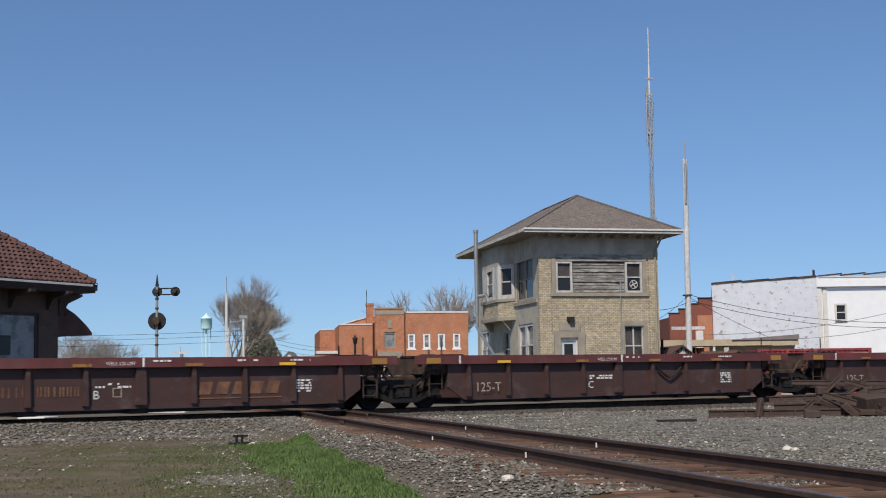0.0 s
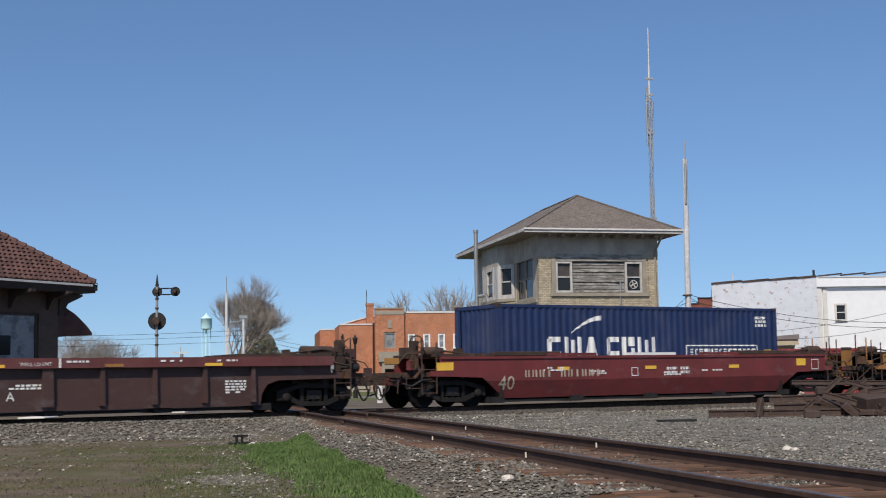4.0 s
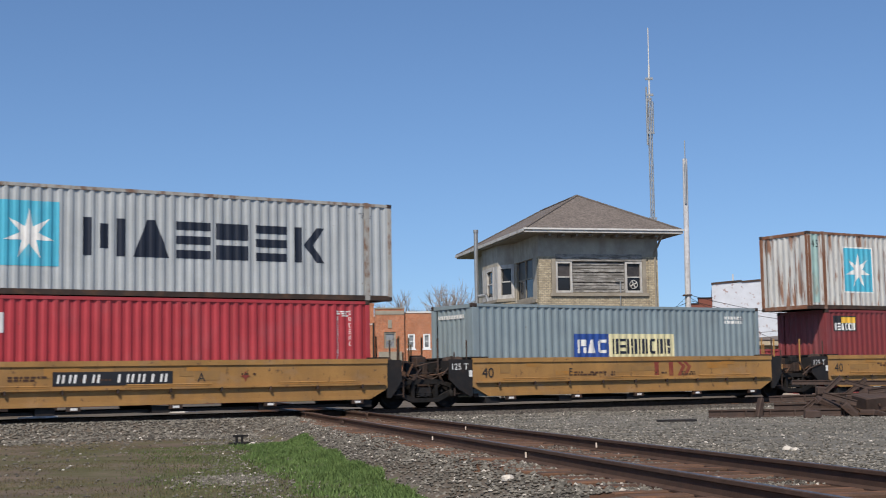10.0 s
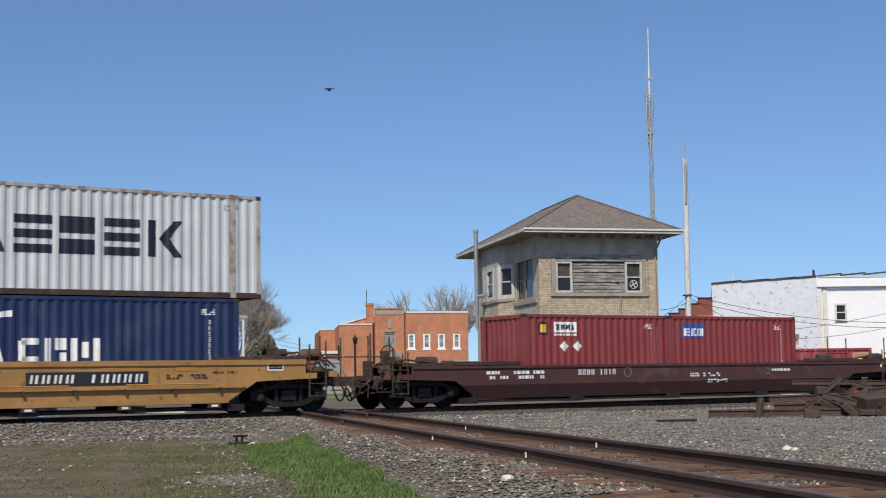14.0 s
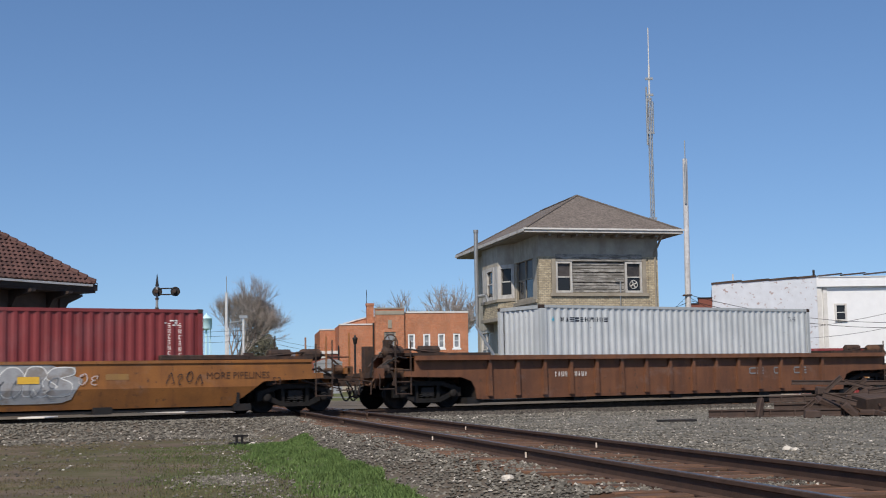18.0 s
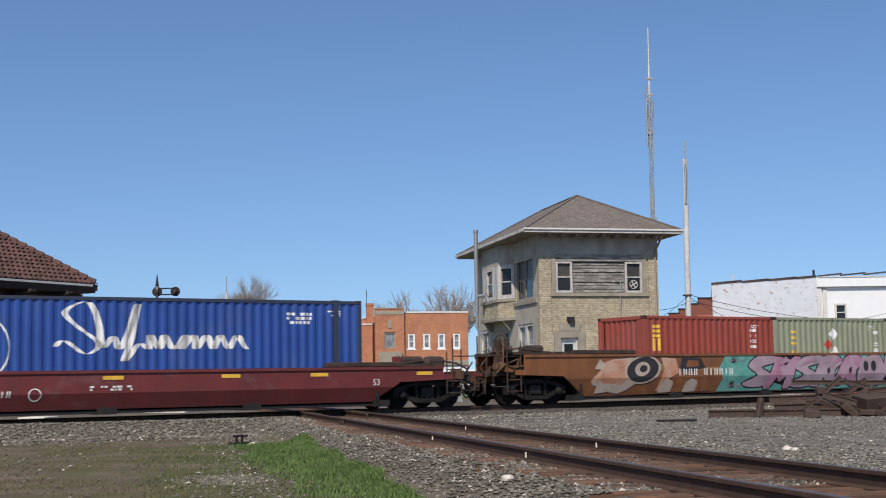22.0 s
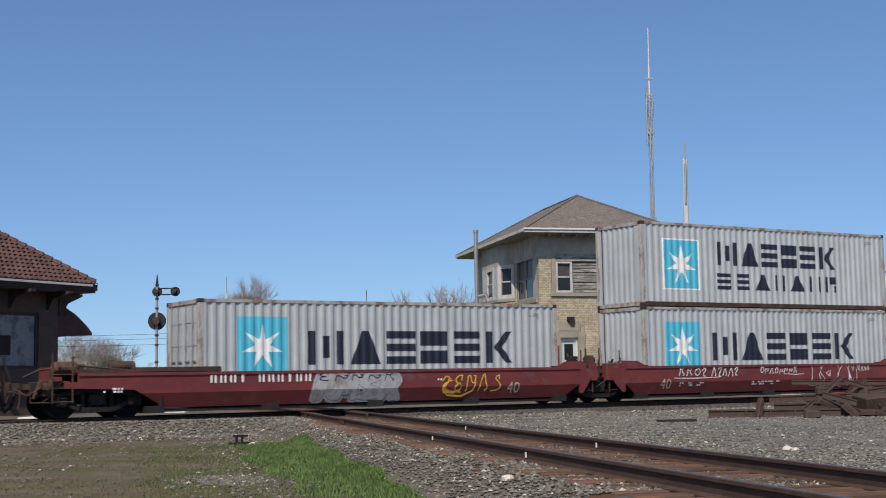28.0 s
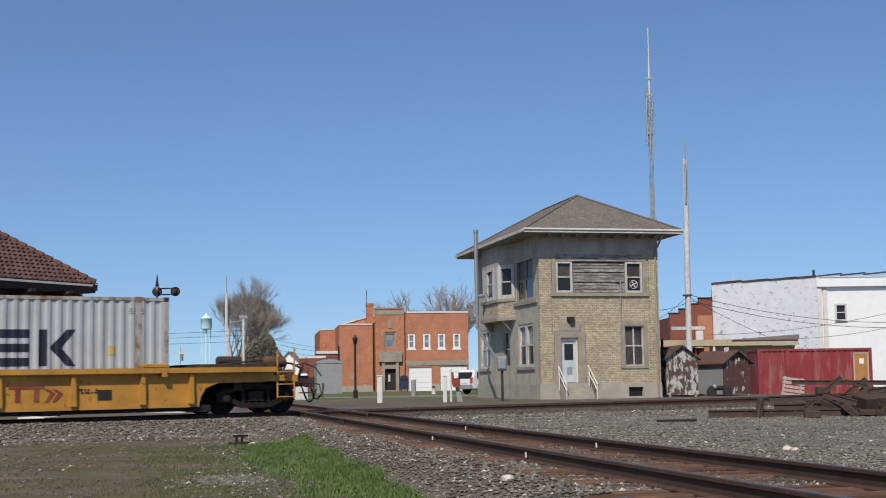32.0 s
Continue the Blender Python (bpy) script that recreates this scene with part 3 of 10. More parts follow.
_tie = tie_mesh()
for i in range(150):
    s = -26 + i * 0.52
    o = part("tie", _tie, None, main_track)
    o.matrix_basis = Matrix.Translation(main_pt(s, NC, -0.25 + rng_t.uniform(-0.012, 0.008))) @ pose(0, 0, 0, 0, 0, 32.085 + rng_t.uniform(-1.5, 1.5))
for i in range(130):
    k = -16 + i * 0.54
    if 16.5 < k < 21.5:
        continue
    o = part("tie", _tie, None, cross_track)
    o.matrix_basis = Matrix.Translation(cross_pt(k, rng_t.uniform(-0.06, 0.06), -0.243 + rng_t.uniform(-0.015, 0.012))) @ pose(0, 0, 0, 0, 0, 12.7 + 90 + rng_t.uniform(-2.5, 2.5))
# joint bars and anchors on the crossing track's rails
_jb = mesh_of("joint_bar", boxes((-0.28, 0.28, -0.018, 0.018, -0.03, 0.03)), M["rail_rust"])
for k, n in ((10.3, -0.80),):
    o = part("joint_bar", _jb, None, cross_track)
    o.matrix_basis = Matrix.Translation(cross_pt(k, n, -0.09)) @ pose(0, 0, 0, 0, 0, 102.7)
_an = mesh_of("rail_anchor", boxes((-0.008, 0.008, -0.010, 0.010, -0.11, -0.045)), M["pallet_wood"])
for k, n in ((0.6, -0.79), (-4.6, -0.79), (-2.8, 0.705), (4.6, 0.705)):
    o = part("rail_anchor", _an, None, cross_track, "worn steel clip")
    o.matrix_basis = Matrix.Translation(cross_pt(k, n, -0.01)) @ pose(0, 0, 0, 0, 8, 102.7)


# ---- loose stones and grass ----
def scatter_stones(name, mat, pts, label):
    V, Fc = [], []
    r = random.Random(11)
    for x, y, z, q in pts:
        b = len(V)
        ax, ay, az = q * r.uniform(0.7, 1.3), q * r.uniform(0.7, 1.3), q * r.uniform(0.5, 0.95)
        th = r.uniform(0, 6.28)
        c, s = math.cos(th), math.sin(th)
        for dx, dy, dz in ((1, 0, .1), (0.15, 1, -.1), (-1, 0.1, .15), (-.1, -1, 0), (.2, .1, 1), (0, -.1, -1)):
            dx, dy, dz = dx * ax * r.uniform(.8, 1.2), dy * ay * r.uniform(.8, 1.2), dz * az
            V.append((x + dx * c - dy * s, y + dx * s + dy * c, z + dz * 0.9 + q * 0.25))
        for i in range(4):
            Fc.append((b + i, b + (i + 1) % 4, b + 4))
            Fc.append((b + (i + 1) % 4, b + i, b + 5))
    me = bpy.data.meshes.new(name)
    me.from_pydata(V, [], Fc)
    me.materials.append(mat)
    return tagged(new(name, me), label, "gravel", kind="stuff")


rs = random.Random(5)
_grey, _pale, _field, _dark = [], [], [], []


def drop_stone(x, y, q):
    (_pale if rs.random() < 0.05 else _grey).append((x, y, ground_z(x, y), q))


for _ in range(30000):      # along the near shoulder of the main line
    s, n = rs.uniform(-18, 26), NC - abs(rs.gauss(2.3, 1.5))
    p = main_pt(s, n)
    if abs(cross_kn(p.x, p.y)[1]) < 0.9 and n > -4:
        continue
    q = rs.uniform(0.022, 0.062)
    (_dark if cross_kn(p.x, p.y)[1] > 1.5 and n > -2.0 else _pale if n < -1.5 and rs.random() < 0.04 else _grey).append((p.x, p.y, ground_z(p.x, p.y), q))
for _ in range(44000):      # along the crossing track
    k = -9 + 26 * rs.random() ** 1.3
    c = rs.gauss(0, 1.9)
    if c < -4.2:
        continue
    p = cross_pt(k, c)
    if abs(c) < 1.4 and rs.random() < 0.3:
        continue
    drop_stone(p.x, p.y, rs.uniform(0.013, 0.034) * (0.75 if abs(c) < 0.75 else 1.0)) if abs(c) > 0.85 or rs.random() < 0.7 else _dark.append((p.x, p.y, ground_z(p.x, p.y), rs.uniform(0.012, 0.028)))
for _ in range(26000):      # open gravel between the tracks
    x, y = rs.uniform(1.0, 16.0), rs.uniform(9.5, 42)
    if cross_kn(x, y)[1] < 1.0 or main_sn(x, y)[1] > -0.2 or abs(x) > y * 0.36:
        continue
    q = rs.uniform(0.012, 0.032)
    (_pale if rs.random() < 0.03 else _field).append((x, y, ground_z(x, y), q))
for _ in range(3500):      # strewn on the bare soil
    x, y = rs.uniform(-12, 0), rs.uniform(14, 34)
    if abs(x) > y * 0.36 or main_sn(x, y)[1] > -2.0 or cross_kn(x, y)[1] > -2.6:
        continue
    if noise.noise((x * 0.5, y * 0.5, 9.0)) < 0.05 and rs.random() < 0.75:
        continue
    drop_stone(x, y, rs.uniform(0.012, 0.035))
for _ in range(900):      # a bare stony patch in the thin grass
    x, y = rs.gauss(-2.85, 0.3), rs.gauss(18.0, 0.5)
    drop_stone(x, y, rs.uniform(0.014, 0.034))
scatter_stones("ballast_stones", M["stone"], _grey, "loose grey crushed ballast stones")
scatter_stones("shoulder_stones", M["stone_dark"], _dark, "dark oily ballast stones beside the rails")
scatter_stones("field_gravel", M["stone_field"], _field, "fine grey green crushed gravel")
scatter_stones("pale_stones", M["stone_pale"], _pale, "scattered pale limestone chips")
for x, y, q in ((4.62, 18.3, 0.075), (4.74, 18.35, 0.05), (-4.0, 28.0, 0.09), (1.9, 12.4, 0.07), (2.45, 12.2, 0.08), (0.62, 13.6, 0.07)):
    bm = bmesh.new()
    bmesh.ops.create_icosphere(bm, subdivisions=2, radius=q)
    for v in bm.verts:
        v.co *= 1 + 0.35 * noise.noise(v.co * (2.2 / q) + Vector((x, y, 0)))
        v.co.z *= 0.6
    single("loose_rock", bm, M["stone_pale"], Matrix.Translation((x, y, ground_z(x, y) + q * 0.3)), "pale rough limestone lump lying on the gravel", "rock", "loose rocks")


def scatter_blades(name, mat, pts, label):
    r = random.Random(8)
    V, Fc = [], []
    for x, y, h in pts:
        z = ground_z(x, y) - 0.01
        b = len(V)
        a = r.uniform(0, 6.28)
        w = 0.006 + h * 0.03
        lx, ly = r.gauss(0, 0.35) * h, r.gauss(0, 0.35) * h
        ux, uy = math.cos(a) * w, math.sin(a) * w
        V += [(x - ux, y - uy, z), (x + ux, y + uy, z), (x + lx * 0.45 + ux * 0.8, y + ly * 0.45 + uy * 0.8, z + h * 0.6),
              (x + lx * 0.45 - ux * 0.8, y + ly * 0.45 - uy * 0.8, z + h * 0.6), (x + lx, y + ly, z + h)]
        Fc += [(b, b + 1, b + 2, b + 3), (b + 3, b + 2, b + 4)]
    me = bpy.data.meshes.new(name)
    me.from_pydata(V, [], Fc)
    me.materials.append(mat)
    return tagged(new(name, me), label, "grass", kind="stuff")


_lush, _dull = [], []
while len(_lush) < 42000:
    k, c = rs.uniform(-8, 13.5), -1.6 - 2.4 * rs.random() ** 1.5
    p = cross_pt(k, c)
    if lush_zone(p.x, p.y) and noise.noise((p.x * 1.1, p.y * 1.1, 6.0)) > rs.uniform(-0.9, 0.5) and rs.random() < (c + 3.6) / 1.5:
        _lush.append((p.x, p.y, rs.uniform(0.03, 0.085) * (1.0 + 0.5 * noise.noise((p.x, p.y, 1.0)))))
while len(_dull) < 24000:
    x, y = rs.uniform(-13, 0), rs.uniform(14, 35)
    if abs(x) > y * 0.37 or not dull_grass_zone(x, y):
        continue
    if noise.noise((x * 0.45, y * 0.45, 4.0)) + 0.35 * noise.noise((x * 1.7, y * 1.7, 4.0)) < rs.uniform(-0.25, 0.35):
        continue
    _dull.append((x, y, rs.uniform(0.012, 0.035)))
_mid = []
while len(_mid) < 30000:
    k, c = rs.uniform(-8, 12.5), rs.uniform(-5.6, -2.35)
    p = cross_pt(k, c)
    if main_sn(p.x, p.y)[1] < -8.0 and rs.random() < 1.0 - abs(c + 3.3) / 2.3 and noise.noise((p.x * 0.6, p.y * 0.6, 3.0)) > rs.uniform(-0.7, 0.4):
        _mid.append((p.x, p.y, rs.uniform(0.015, 0.05)))
M["mid_grass"] = material("olive_grass_blade", (0.105, 0.125, 0.05), 0.85, 0, 0.25, 1.2, bump=0.0, island=True, rand=0.3, spec=0.1)
scatter_blades("olive_grass", M["mid_grass"], _mid, "thin olive grass at the edge of the tufts")
scatter_blades("lush_grass", M["grass"], _lush, "bright green tufted spring grass")
scatter_blades("dull_grass", M["dry_grass"], _dull, "short dull thin grass on soil")
# ---- windows for buildings ----
def window_unit(parent, x0, x1, z0, z1, y, frame_mat, glass_mat, rows=2, cols=1, depth=0.12, fr=0.07, sill=None, pane_gap=0.03):
    """A sash window set in a wall that faces -y; y is the wall's face."""
    w = part("window", boxes((x0, x0 + fr, y - 0.02, y + depth, z0, z1), (x1 - fr, x1, y - 0.02, y + depth, z0, z1), (x0 + fr, x1 - fr, y - 0.02, y + depth, z1 - fr, z1), (x0 + fr, x1 - fr, y - 0.02, y + depth, z0, z0 + fr)), frame_mat, parent)
    cw, ch = (x1 - x0 - 2 * fr) / cols, (z1 - z0 - 2 * fr) / rows
    for i in range(cols):
        for j in range(rows):
            a, b = x0 + fr + i * cw, z0 + fr + j * ch
            part("pane", boxes((a + 0.01, a + cw - 0.01, y + 0.06 + 0.03 * j, y + 0.07 + 0.03 * j, b + 0.01, b + ch - 0.01)), glass_mat[j % len(glass_mat)] if isinstance(glass_mat, (list, tuple)) else glass_mat, w)
    bars = bmesh.new()
    for i in range(1, cols):
        box(bars, x0 + fr + i * cw - pane_gap, x0 + fr + i * cw + pane_gap, y + 0.02, y + 0.1, z0 + fr, z1 - fr)
    for j in range(1, rows):
        box(bars, x0 + fr, x1 - fr, y + 0.024, y + 0.1, z0 + fr + j * ch - pane_gap, z0 + fr + j * ch + pane_gap)
    if bars.verts:
        part("glazing_bar", bars, frame_mat, w)
    else:
        bars.free()
    if sill:
        part("window_sill", boxes((x0 - 0.1, x1 + 0.1, y - 0.1, y + 0.05, z0 - 0.14, z0)), sill, w)
    return w


def wall_with_holes(bm, x0, x1, z0, z1, y0, y1, holes):
    """A wall facing -y from x0 to x1, pierced by holes (xa, xb, za, zb)."""
    xs = sorted({x0, x1, *[h[0] for h in holes], *[h[1] for h in holes]})
    zs = sorted({z0, z1, *[h[2] for h in holes], *[h[3] for h in holes]})
    for i in range(len(xs) - 1):
        run = None
        for j in range(len(zs) - 1):
            cx, cz = (xs[i] + xs[i + 1]) / 2, (zs[j] + zs[j + 1]) / 2
            solid = not any(h[0] < cx < h[1] and h[2] < cz < h[3] for h in holes)
            if solid and run is None:
                run = zs[j]
            if run is not None and (not solid):
                box(bm, xs[i], xs[i + 1], y0, y1, run, zs[j])
                run = None
        if run is not None:
            box(bm, xs[i], xs[i + 1], y0, y1, run, zs[-1])
    bmesh.ops.remove_doubles(bm, verts=bm.verts[:], dist=1e-5)


# ---- signal tower ----
TZ = 0.48
TW, TL, TH_W = 6.12, 12.0, 8.15
tower = thing("signal_tower", Matrix.Translation((4.6, 64.5, TZ)) @ pose(0, 0, 0, 0, 0, 13), "two storey buff brick railway tower with grey hip roof", "building")


def TZZ(z):
    return z - TZ


holes = [(1.03, 1.89, TZZ(1.26), TZZ(3.40)), (4.31, 5.28, TZZ(2.04), TZZ(3.97)), (0.86, 5.30, TZZ(5.60), TZZ(7.12)), (4.46, 5.17, TZZ(0.56), TZZ(0.98))]
bm = bmesh.new()
wall_with_holes(bm, 0, TW, 0, TZZ(7.35), 0, 0.3, holes)
part("front_wall", bm, M["tower_brick"], tower)
# side wall towards the track: built facing -y, then turned to face -x
side_m = pose(0, 0, 0, 0, 0, -90) @ Matrix.Translation((-TL, 0, 0))
tower_side = new("side_wall")
bm = bmesh.new()
sh = [(TL - 3.72, TL - 1.1, TZZ(2.06), TZZ(4.19)), (TL - 6.6, TL - 5.3, TZZ(2.06), TZZ(4.0)), (TL - 11.4, TL - 9.3, TZZ(2.06), TZZ(4.19)), (TL - 4.0, TL - 0.96, TZZ(5.33), TZZ(7.5))]
wall_with_holes(bm, 0.0, TL - 0.3, 0, TZZ(7.35), 0, 0.3, sh)
bpy.data.objects.remove(tower_side)
tower_side = part("side_wall", bm, M["tower_plaster"], tower, "weathered grey brown plastered brick wall")
tower_side.matrix_basis = side_m
part("rear_wall", boxes((0.3, TW, TL - 0.3, TL, 0, TZZ(8.2))), M["tower_brick"], tower)
part("far_side_wall", boxes((TW - 0.3, TW, 0.3, TL - 0.3, 0, TZZ(8.2))), M["tower_brick"], tower)
# floor coloured near black so that the inside looks unlit
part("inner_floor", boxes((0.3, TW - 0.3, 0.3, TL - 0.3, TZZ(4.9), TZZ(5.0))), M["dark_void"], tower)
part("frieze", boxes((-0.02, TW + 0.02, -0.02, 0.29, TZZ(7.35), TZZ(8.5)), (-0.02, 0.29, 0.29, TL, TZZ(7.35), TZZ(8.5))), M["tower_plaster"], tower, "weathered buff plaster frieze below the eaves")
part("foundation", boxes((-0.06, 0.97, -0.06, 0.31, -0.3, TZZ(1.20)), (1.95, 4.44, -0.06, 0.31, -0.3, TZZ(1.20)), (5.19, TW + 0.04, -0.06, 0.31, -0.3, TZZ(1.20)), (4.44, 5.19, -0.06, 0.31, -0.3, TZZ(0.55)), (4.44, 5.19, -0.06, 0.31, TZZ(1.0), TZZ(1.20)), (-0.06, 0.3, 0.32, TL, -0.3, TZZ(1.20))), M["concrete"], tower)
# door with its stone surround and steps
part("door_surround", boxes((0.70, 1.02, -0.08, 0.2, TZZ(1.2), TZZ(3.42)), (1.90, 2.26, -0.08, 0.2, TZZ(1.2), TZZ(3.42)), (0.70, 2.26, -0.08, 0.2, TZZ(3.42), TZZ(3.75)), (0.95, 2.02, -0.1, 0.2, TZZ(3.75), TZZ(4.16))), M["stone_trim"], tower)
d = part("door", boxes((1.04, 1.88, 0.10, 0.15, TZZ(1.27), TZZ(3.38))), M["door_paint"], tower, "pale blue grey painted door with a dark upper pane")
part("door_pane", boxes((1.24, 1.68, 0.085, 0.1, TZZ(2.35), TZZ(3.12))), M["glass"], d)
part("door_notice", boxes((1.36, 1.62, 0.09, 0.1, TZZ(1.65), TZZ(2.0))), M["grey_paint"], d)
part("door_frame", boxes((1.02, 1.10, 0.04, 0.12, TZZ(1.26), TZZ(3.38)), (1.82, 1.90, 0.04, 0.12, TZZ(1.26), TZZ(3.38)), (1.10, 1.82, 0.04, 0.12, TZZ(3.26), TZZ(3.40))), M["white_paint"], d)
for i in range(4):
    part("step", boxes((0.92, 2.3, -0.28 * (4 - i) - 0.07, -0.07, TZZ(0.47 + 0.19 * i) if i == 0 else TZZ(0.47 + 0.19 * i), TZZ(0.47 + 0.19 * (i + 1)))), M["concrete"], tower)
for x in (0.86, 2.38):
    bm = rods(((x, -0.10, TZZ(2.05)), (x, -1.35, TZZ(1.15)), 0.03), ((x, -0.10, TZZ(1.75)), (x, -1.35, TZZ(0.85)), 0.025), ((x, -1.3, TZZ(0.35)), (x, -1.3, TZZ(1.2)), 0.03), ((x, -0.2, TZZ(0.9)), (x, -0.2, TZZ(2.0)), 0.03))
    part("handrail", bm, M["white_paint"], tower)
part("wall_lamp", boxes((1.36, 1.70, -0.22, 0.02, TZZ(4.2), TZZ(4.42)), (1.42, 1.64, -0.30, -0.2, TZZ(4.16), TZZ(4.36))), M["black_steel"], tower, "dark square wall lamp")
# windows of the front
window_unit(tower, 4.31, 5.28, TZZ(2.04), TZZ(3.97), 0.06, M["weather_frame"], M["dim_pane"], 2, 2, 0.16, 0.05, M["stone_trim"])
part("lintel", boxes((4.15, 5.44, -0.05, 0.1, TZZ(3.98), TZZ(4.2))), M["stone_trim"], tower)
window_unit(tower, 0.86, 1.70, TZZ(5.60), TZZ(7.12), 0.0, M["weather_frame"], [M["glass"], M["dim_pane"]], 2, 1, 0.2, 0.10)
w = window_unit(tower, 4.42, 5.30, TZZ(5.60), TZZ(7.12), 0.0, M["weather_frame"], [M["glass"], M["dim_pane"]], 2, 1, 0.2, 0.10)
bm = bmesh.new()
ring(bm, (4.86, 0.03, TZZ(6.0)), (0, 1, 0), 0.20, 0.018, 16, 5)
for i in range(4):
    a_ = 0.5 + math.pi * i / 2
    rod(bm, (4.86, 0.03, TZZ(6.0)), (4.86 + 0.2 * math.cos(a_), 0.03, TZZ(6.0) + 0.2 * math.sin(a_)), 0.03, 0.05, 5)
part("fan", bm, M["weather_frame"], w, "pale round fan set in the sash")
for i in range(9):
    z = TZZ(5.62) + i * 0.166
    o = part("board", boxes((1.72, 4.40, 0.05 + 0.02 * (i % 2), 0.10 + 0.02 * (i % 2), z, z + (0.132, 0.148, 0.12)[i % 3])), M["old_board"], tower)
# near black sheet that puts shade into the gaps between the boards
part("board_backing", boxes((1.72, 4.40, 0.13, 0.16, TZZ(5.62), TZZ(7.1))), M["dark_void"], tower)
for q_ in ((0.64, 0.85, -0.06, 0.1, TZZ(5.58), TZZ(7.32)), (5.31, 5.50, -0.06, 0.1, TZZ(5.58), TZZ(7.32)), (4.09, 4.30, -0.05, 0.1, TZZ(1.92), TZZ(3.98)), (5.29, 5.5, -0.05, 0.1, TZZ(1.92), TZZ(3.98))):
    part("window_surround", boxes(q_), M["stone_trim"], tower, "weathered stone window surround")
for z_ in (7.13, 7.25, 7.37):
    part("board", boxes((0.86, 5.30, -0.04, 0.06 if z_ < 7.3 else -0.022, TZZ(z_), TZZ(z_ + 0.105))), M["old_board"], tower)
part("sill_band", boxes((0.55, 5.62, -0.09, 0.08, TZZ(5.42), TZZ(5.58))), M["stone_trim"], tower)
part("conduit", rods(((4.14, -0.05, TZZ(2.9)), (4.14, -0.05, TZZ(6.15)), 0.03), ((4.14, -0.05, TZZ(6.15)), (3.9, -0.05, TZZ(6.2)), 0.03)), M["galv"], tower)
part("cellar_window", boxes((4.46, 5.17, 0.1, 0.12, TZZ(0.56), TZZ(0.98))), M["glass"], tower)
part("downpipe", rods(((5.96, -0.09, TZZ(0.5)), (5.96, -0.09, TZZ(7.6)), 0.055), ((5.96, -0.09, TZZ(7.6)), (6.15, -0.75, TZZ(8.4)), 0.055), n=8), M["stone_trim"], tower)
# corner piers of lighter brick
part("corner_pier", boxes((0.0, 0.62, -0.045, -0.002, TZZ(1.2), TZZ(7.34))), M["tower_brick"], tower)
part("corner_pier", boxes((5.62, TW, -0.045, -0.002, TZZ(1.2), TZZ(7.34))), M["tower_brick"], tower)


def side_part(name, bm, mat, label=""):
    o = part(name, bm, mat, tower, label)
    o.matrix_basis = side_m
    return o


def SV(v):
    return TL - v


for a, b in ((1.1, 2.38), (2.44, 3.72)):
    w = window_unit(tower, SV(b), SV(a), TZZ(2.06), TZZ(4.19), 0.05, M["weather_frame"], [M["glass"], M["pale_pane"]], 2, 1, 0.16, 0.14)
    w.matrix_basis = side_m
w = window_unit(tower, SV(11.4), SV(9.3), TZZ(2.06), TZZ(4.19), 0.05, M["weather_frame"], [M["pale_pane"]], 2, 2, 0.16, 0.16)
w.matrix_basis = side_m
w = window_unit(tower, SV(6.6), SV(5.3), TZZ(2.06), TZZ(4.0), 0.05, M["tower_plaster"], M["glass"], 2, 1, 0.16, 0.12)
w.matrix_basis = side_m
w = window_unit(tower, SV(4.0), SV(0.96), TZZ(5.33), TZZ(7.5), 0.05, M["stone_trim"], [M["glass"], M["dim_pane"]], 2, 2, 0.2, 0.14)
w.matrix_basis = side_m
for q_ in ((SV(4.3), SV(0.3), -0.08, 0.06, TZZ(5.15), TZZ(5.32)), (SV(4.0), SV(0.9), -0.08, 0.06, TZZ(1.92), TZZ(2.05)), (SV(11.6), SV(9.1), -0.08, 0.06, TZZ(1.92), TZZ(2.05))):
    side_part("sill_band", boxes(q_), M["stone_trim"])
# projecting bay
b0, b1, bd = SV(9.45), SV(4.15), 0.62
bay = [(b0, 0.0), (b0 + 1.05, -bd), (b1 - 1.05, -bd), (b1, 0.0)]
bm = bmesh.new()
slab(bm, bay, 2, TZZ(4.65), TZZ(5.45))
side_part("bay_base", bm, M["tower_brick"])
bm = bmesh.new()
slab(bm, [(b0 - 0.05, 0.0), (b0 + 1.02, -bd - 0.08), (b1 - 1.02, -bd - 0.08), (b1 + 0.05, 0.0)], 2, TZZ(4.48), TZZ(4.66))
side_part("bay_corbel", bm, M["stone_trim"])
bm = bmesh.new()
slab(bm, [(b0 - 0.05, 0.0), (b0 + 1.02, -bd - 0.08), (b1 - 1.02, -bd - 0.08), (b1 + 0.05, 0.0)], 2, TZZ(5.45), TZZ(5.6))
side_part("bay_sill", bm, M["stone_trim"])
bm = bmesh.new()
slab(bm, bay, 2, TZZ(7.35), TZZ(8.4))
side_part("bay_head", bm, M["tower_plaster"])
for (xa, ya), (xb, yb) in zip(bay[:-1], bay[1:]):
    l_ = math.hypot(xb - xa, yb - ya)
    m_ = side_m @ Matrix.Translation((xa, ya, 0)) @ pose(0, 0, 0, 0, 0, math.degrees(math.atan2(yb - ya, xb - xa)))
    e_ = 0.04 if l_ < 2 else l_ / 2 - 0.75
    w = window_unit(tower, e_, l_ - e_, TZZ(5.6), TZZ(7.35), 0.0, M["weather_frame"], M["glass"], 2, 1, 0.16, 0.2)
    w.matrix_basis = m_
    if l_ > 2:
        for xa, xb in ((0.04, e_ - 0.005), (l_ - e_ + 0.005, l_ - 0.04)):
            o = part("bay_panel", boxes((xa, xb, 0.0, 0.12, TZZ(5.6), TZZ(7.35))), M["weather_frame"], tower, "weathered white panel")
            o.matrix_basis = m_
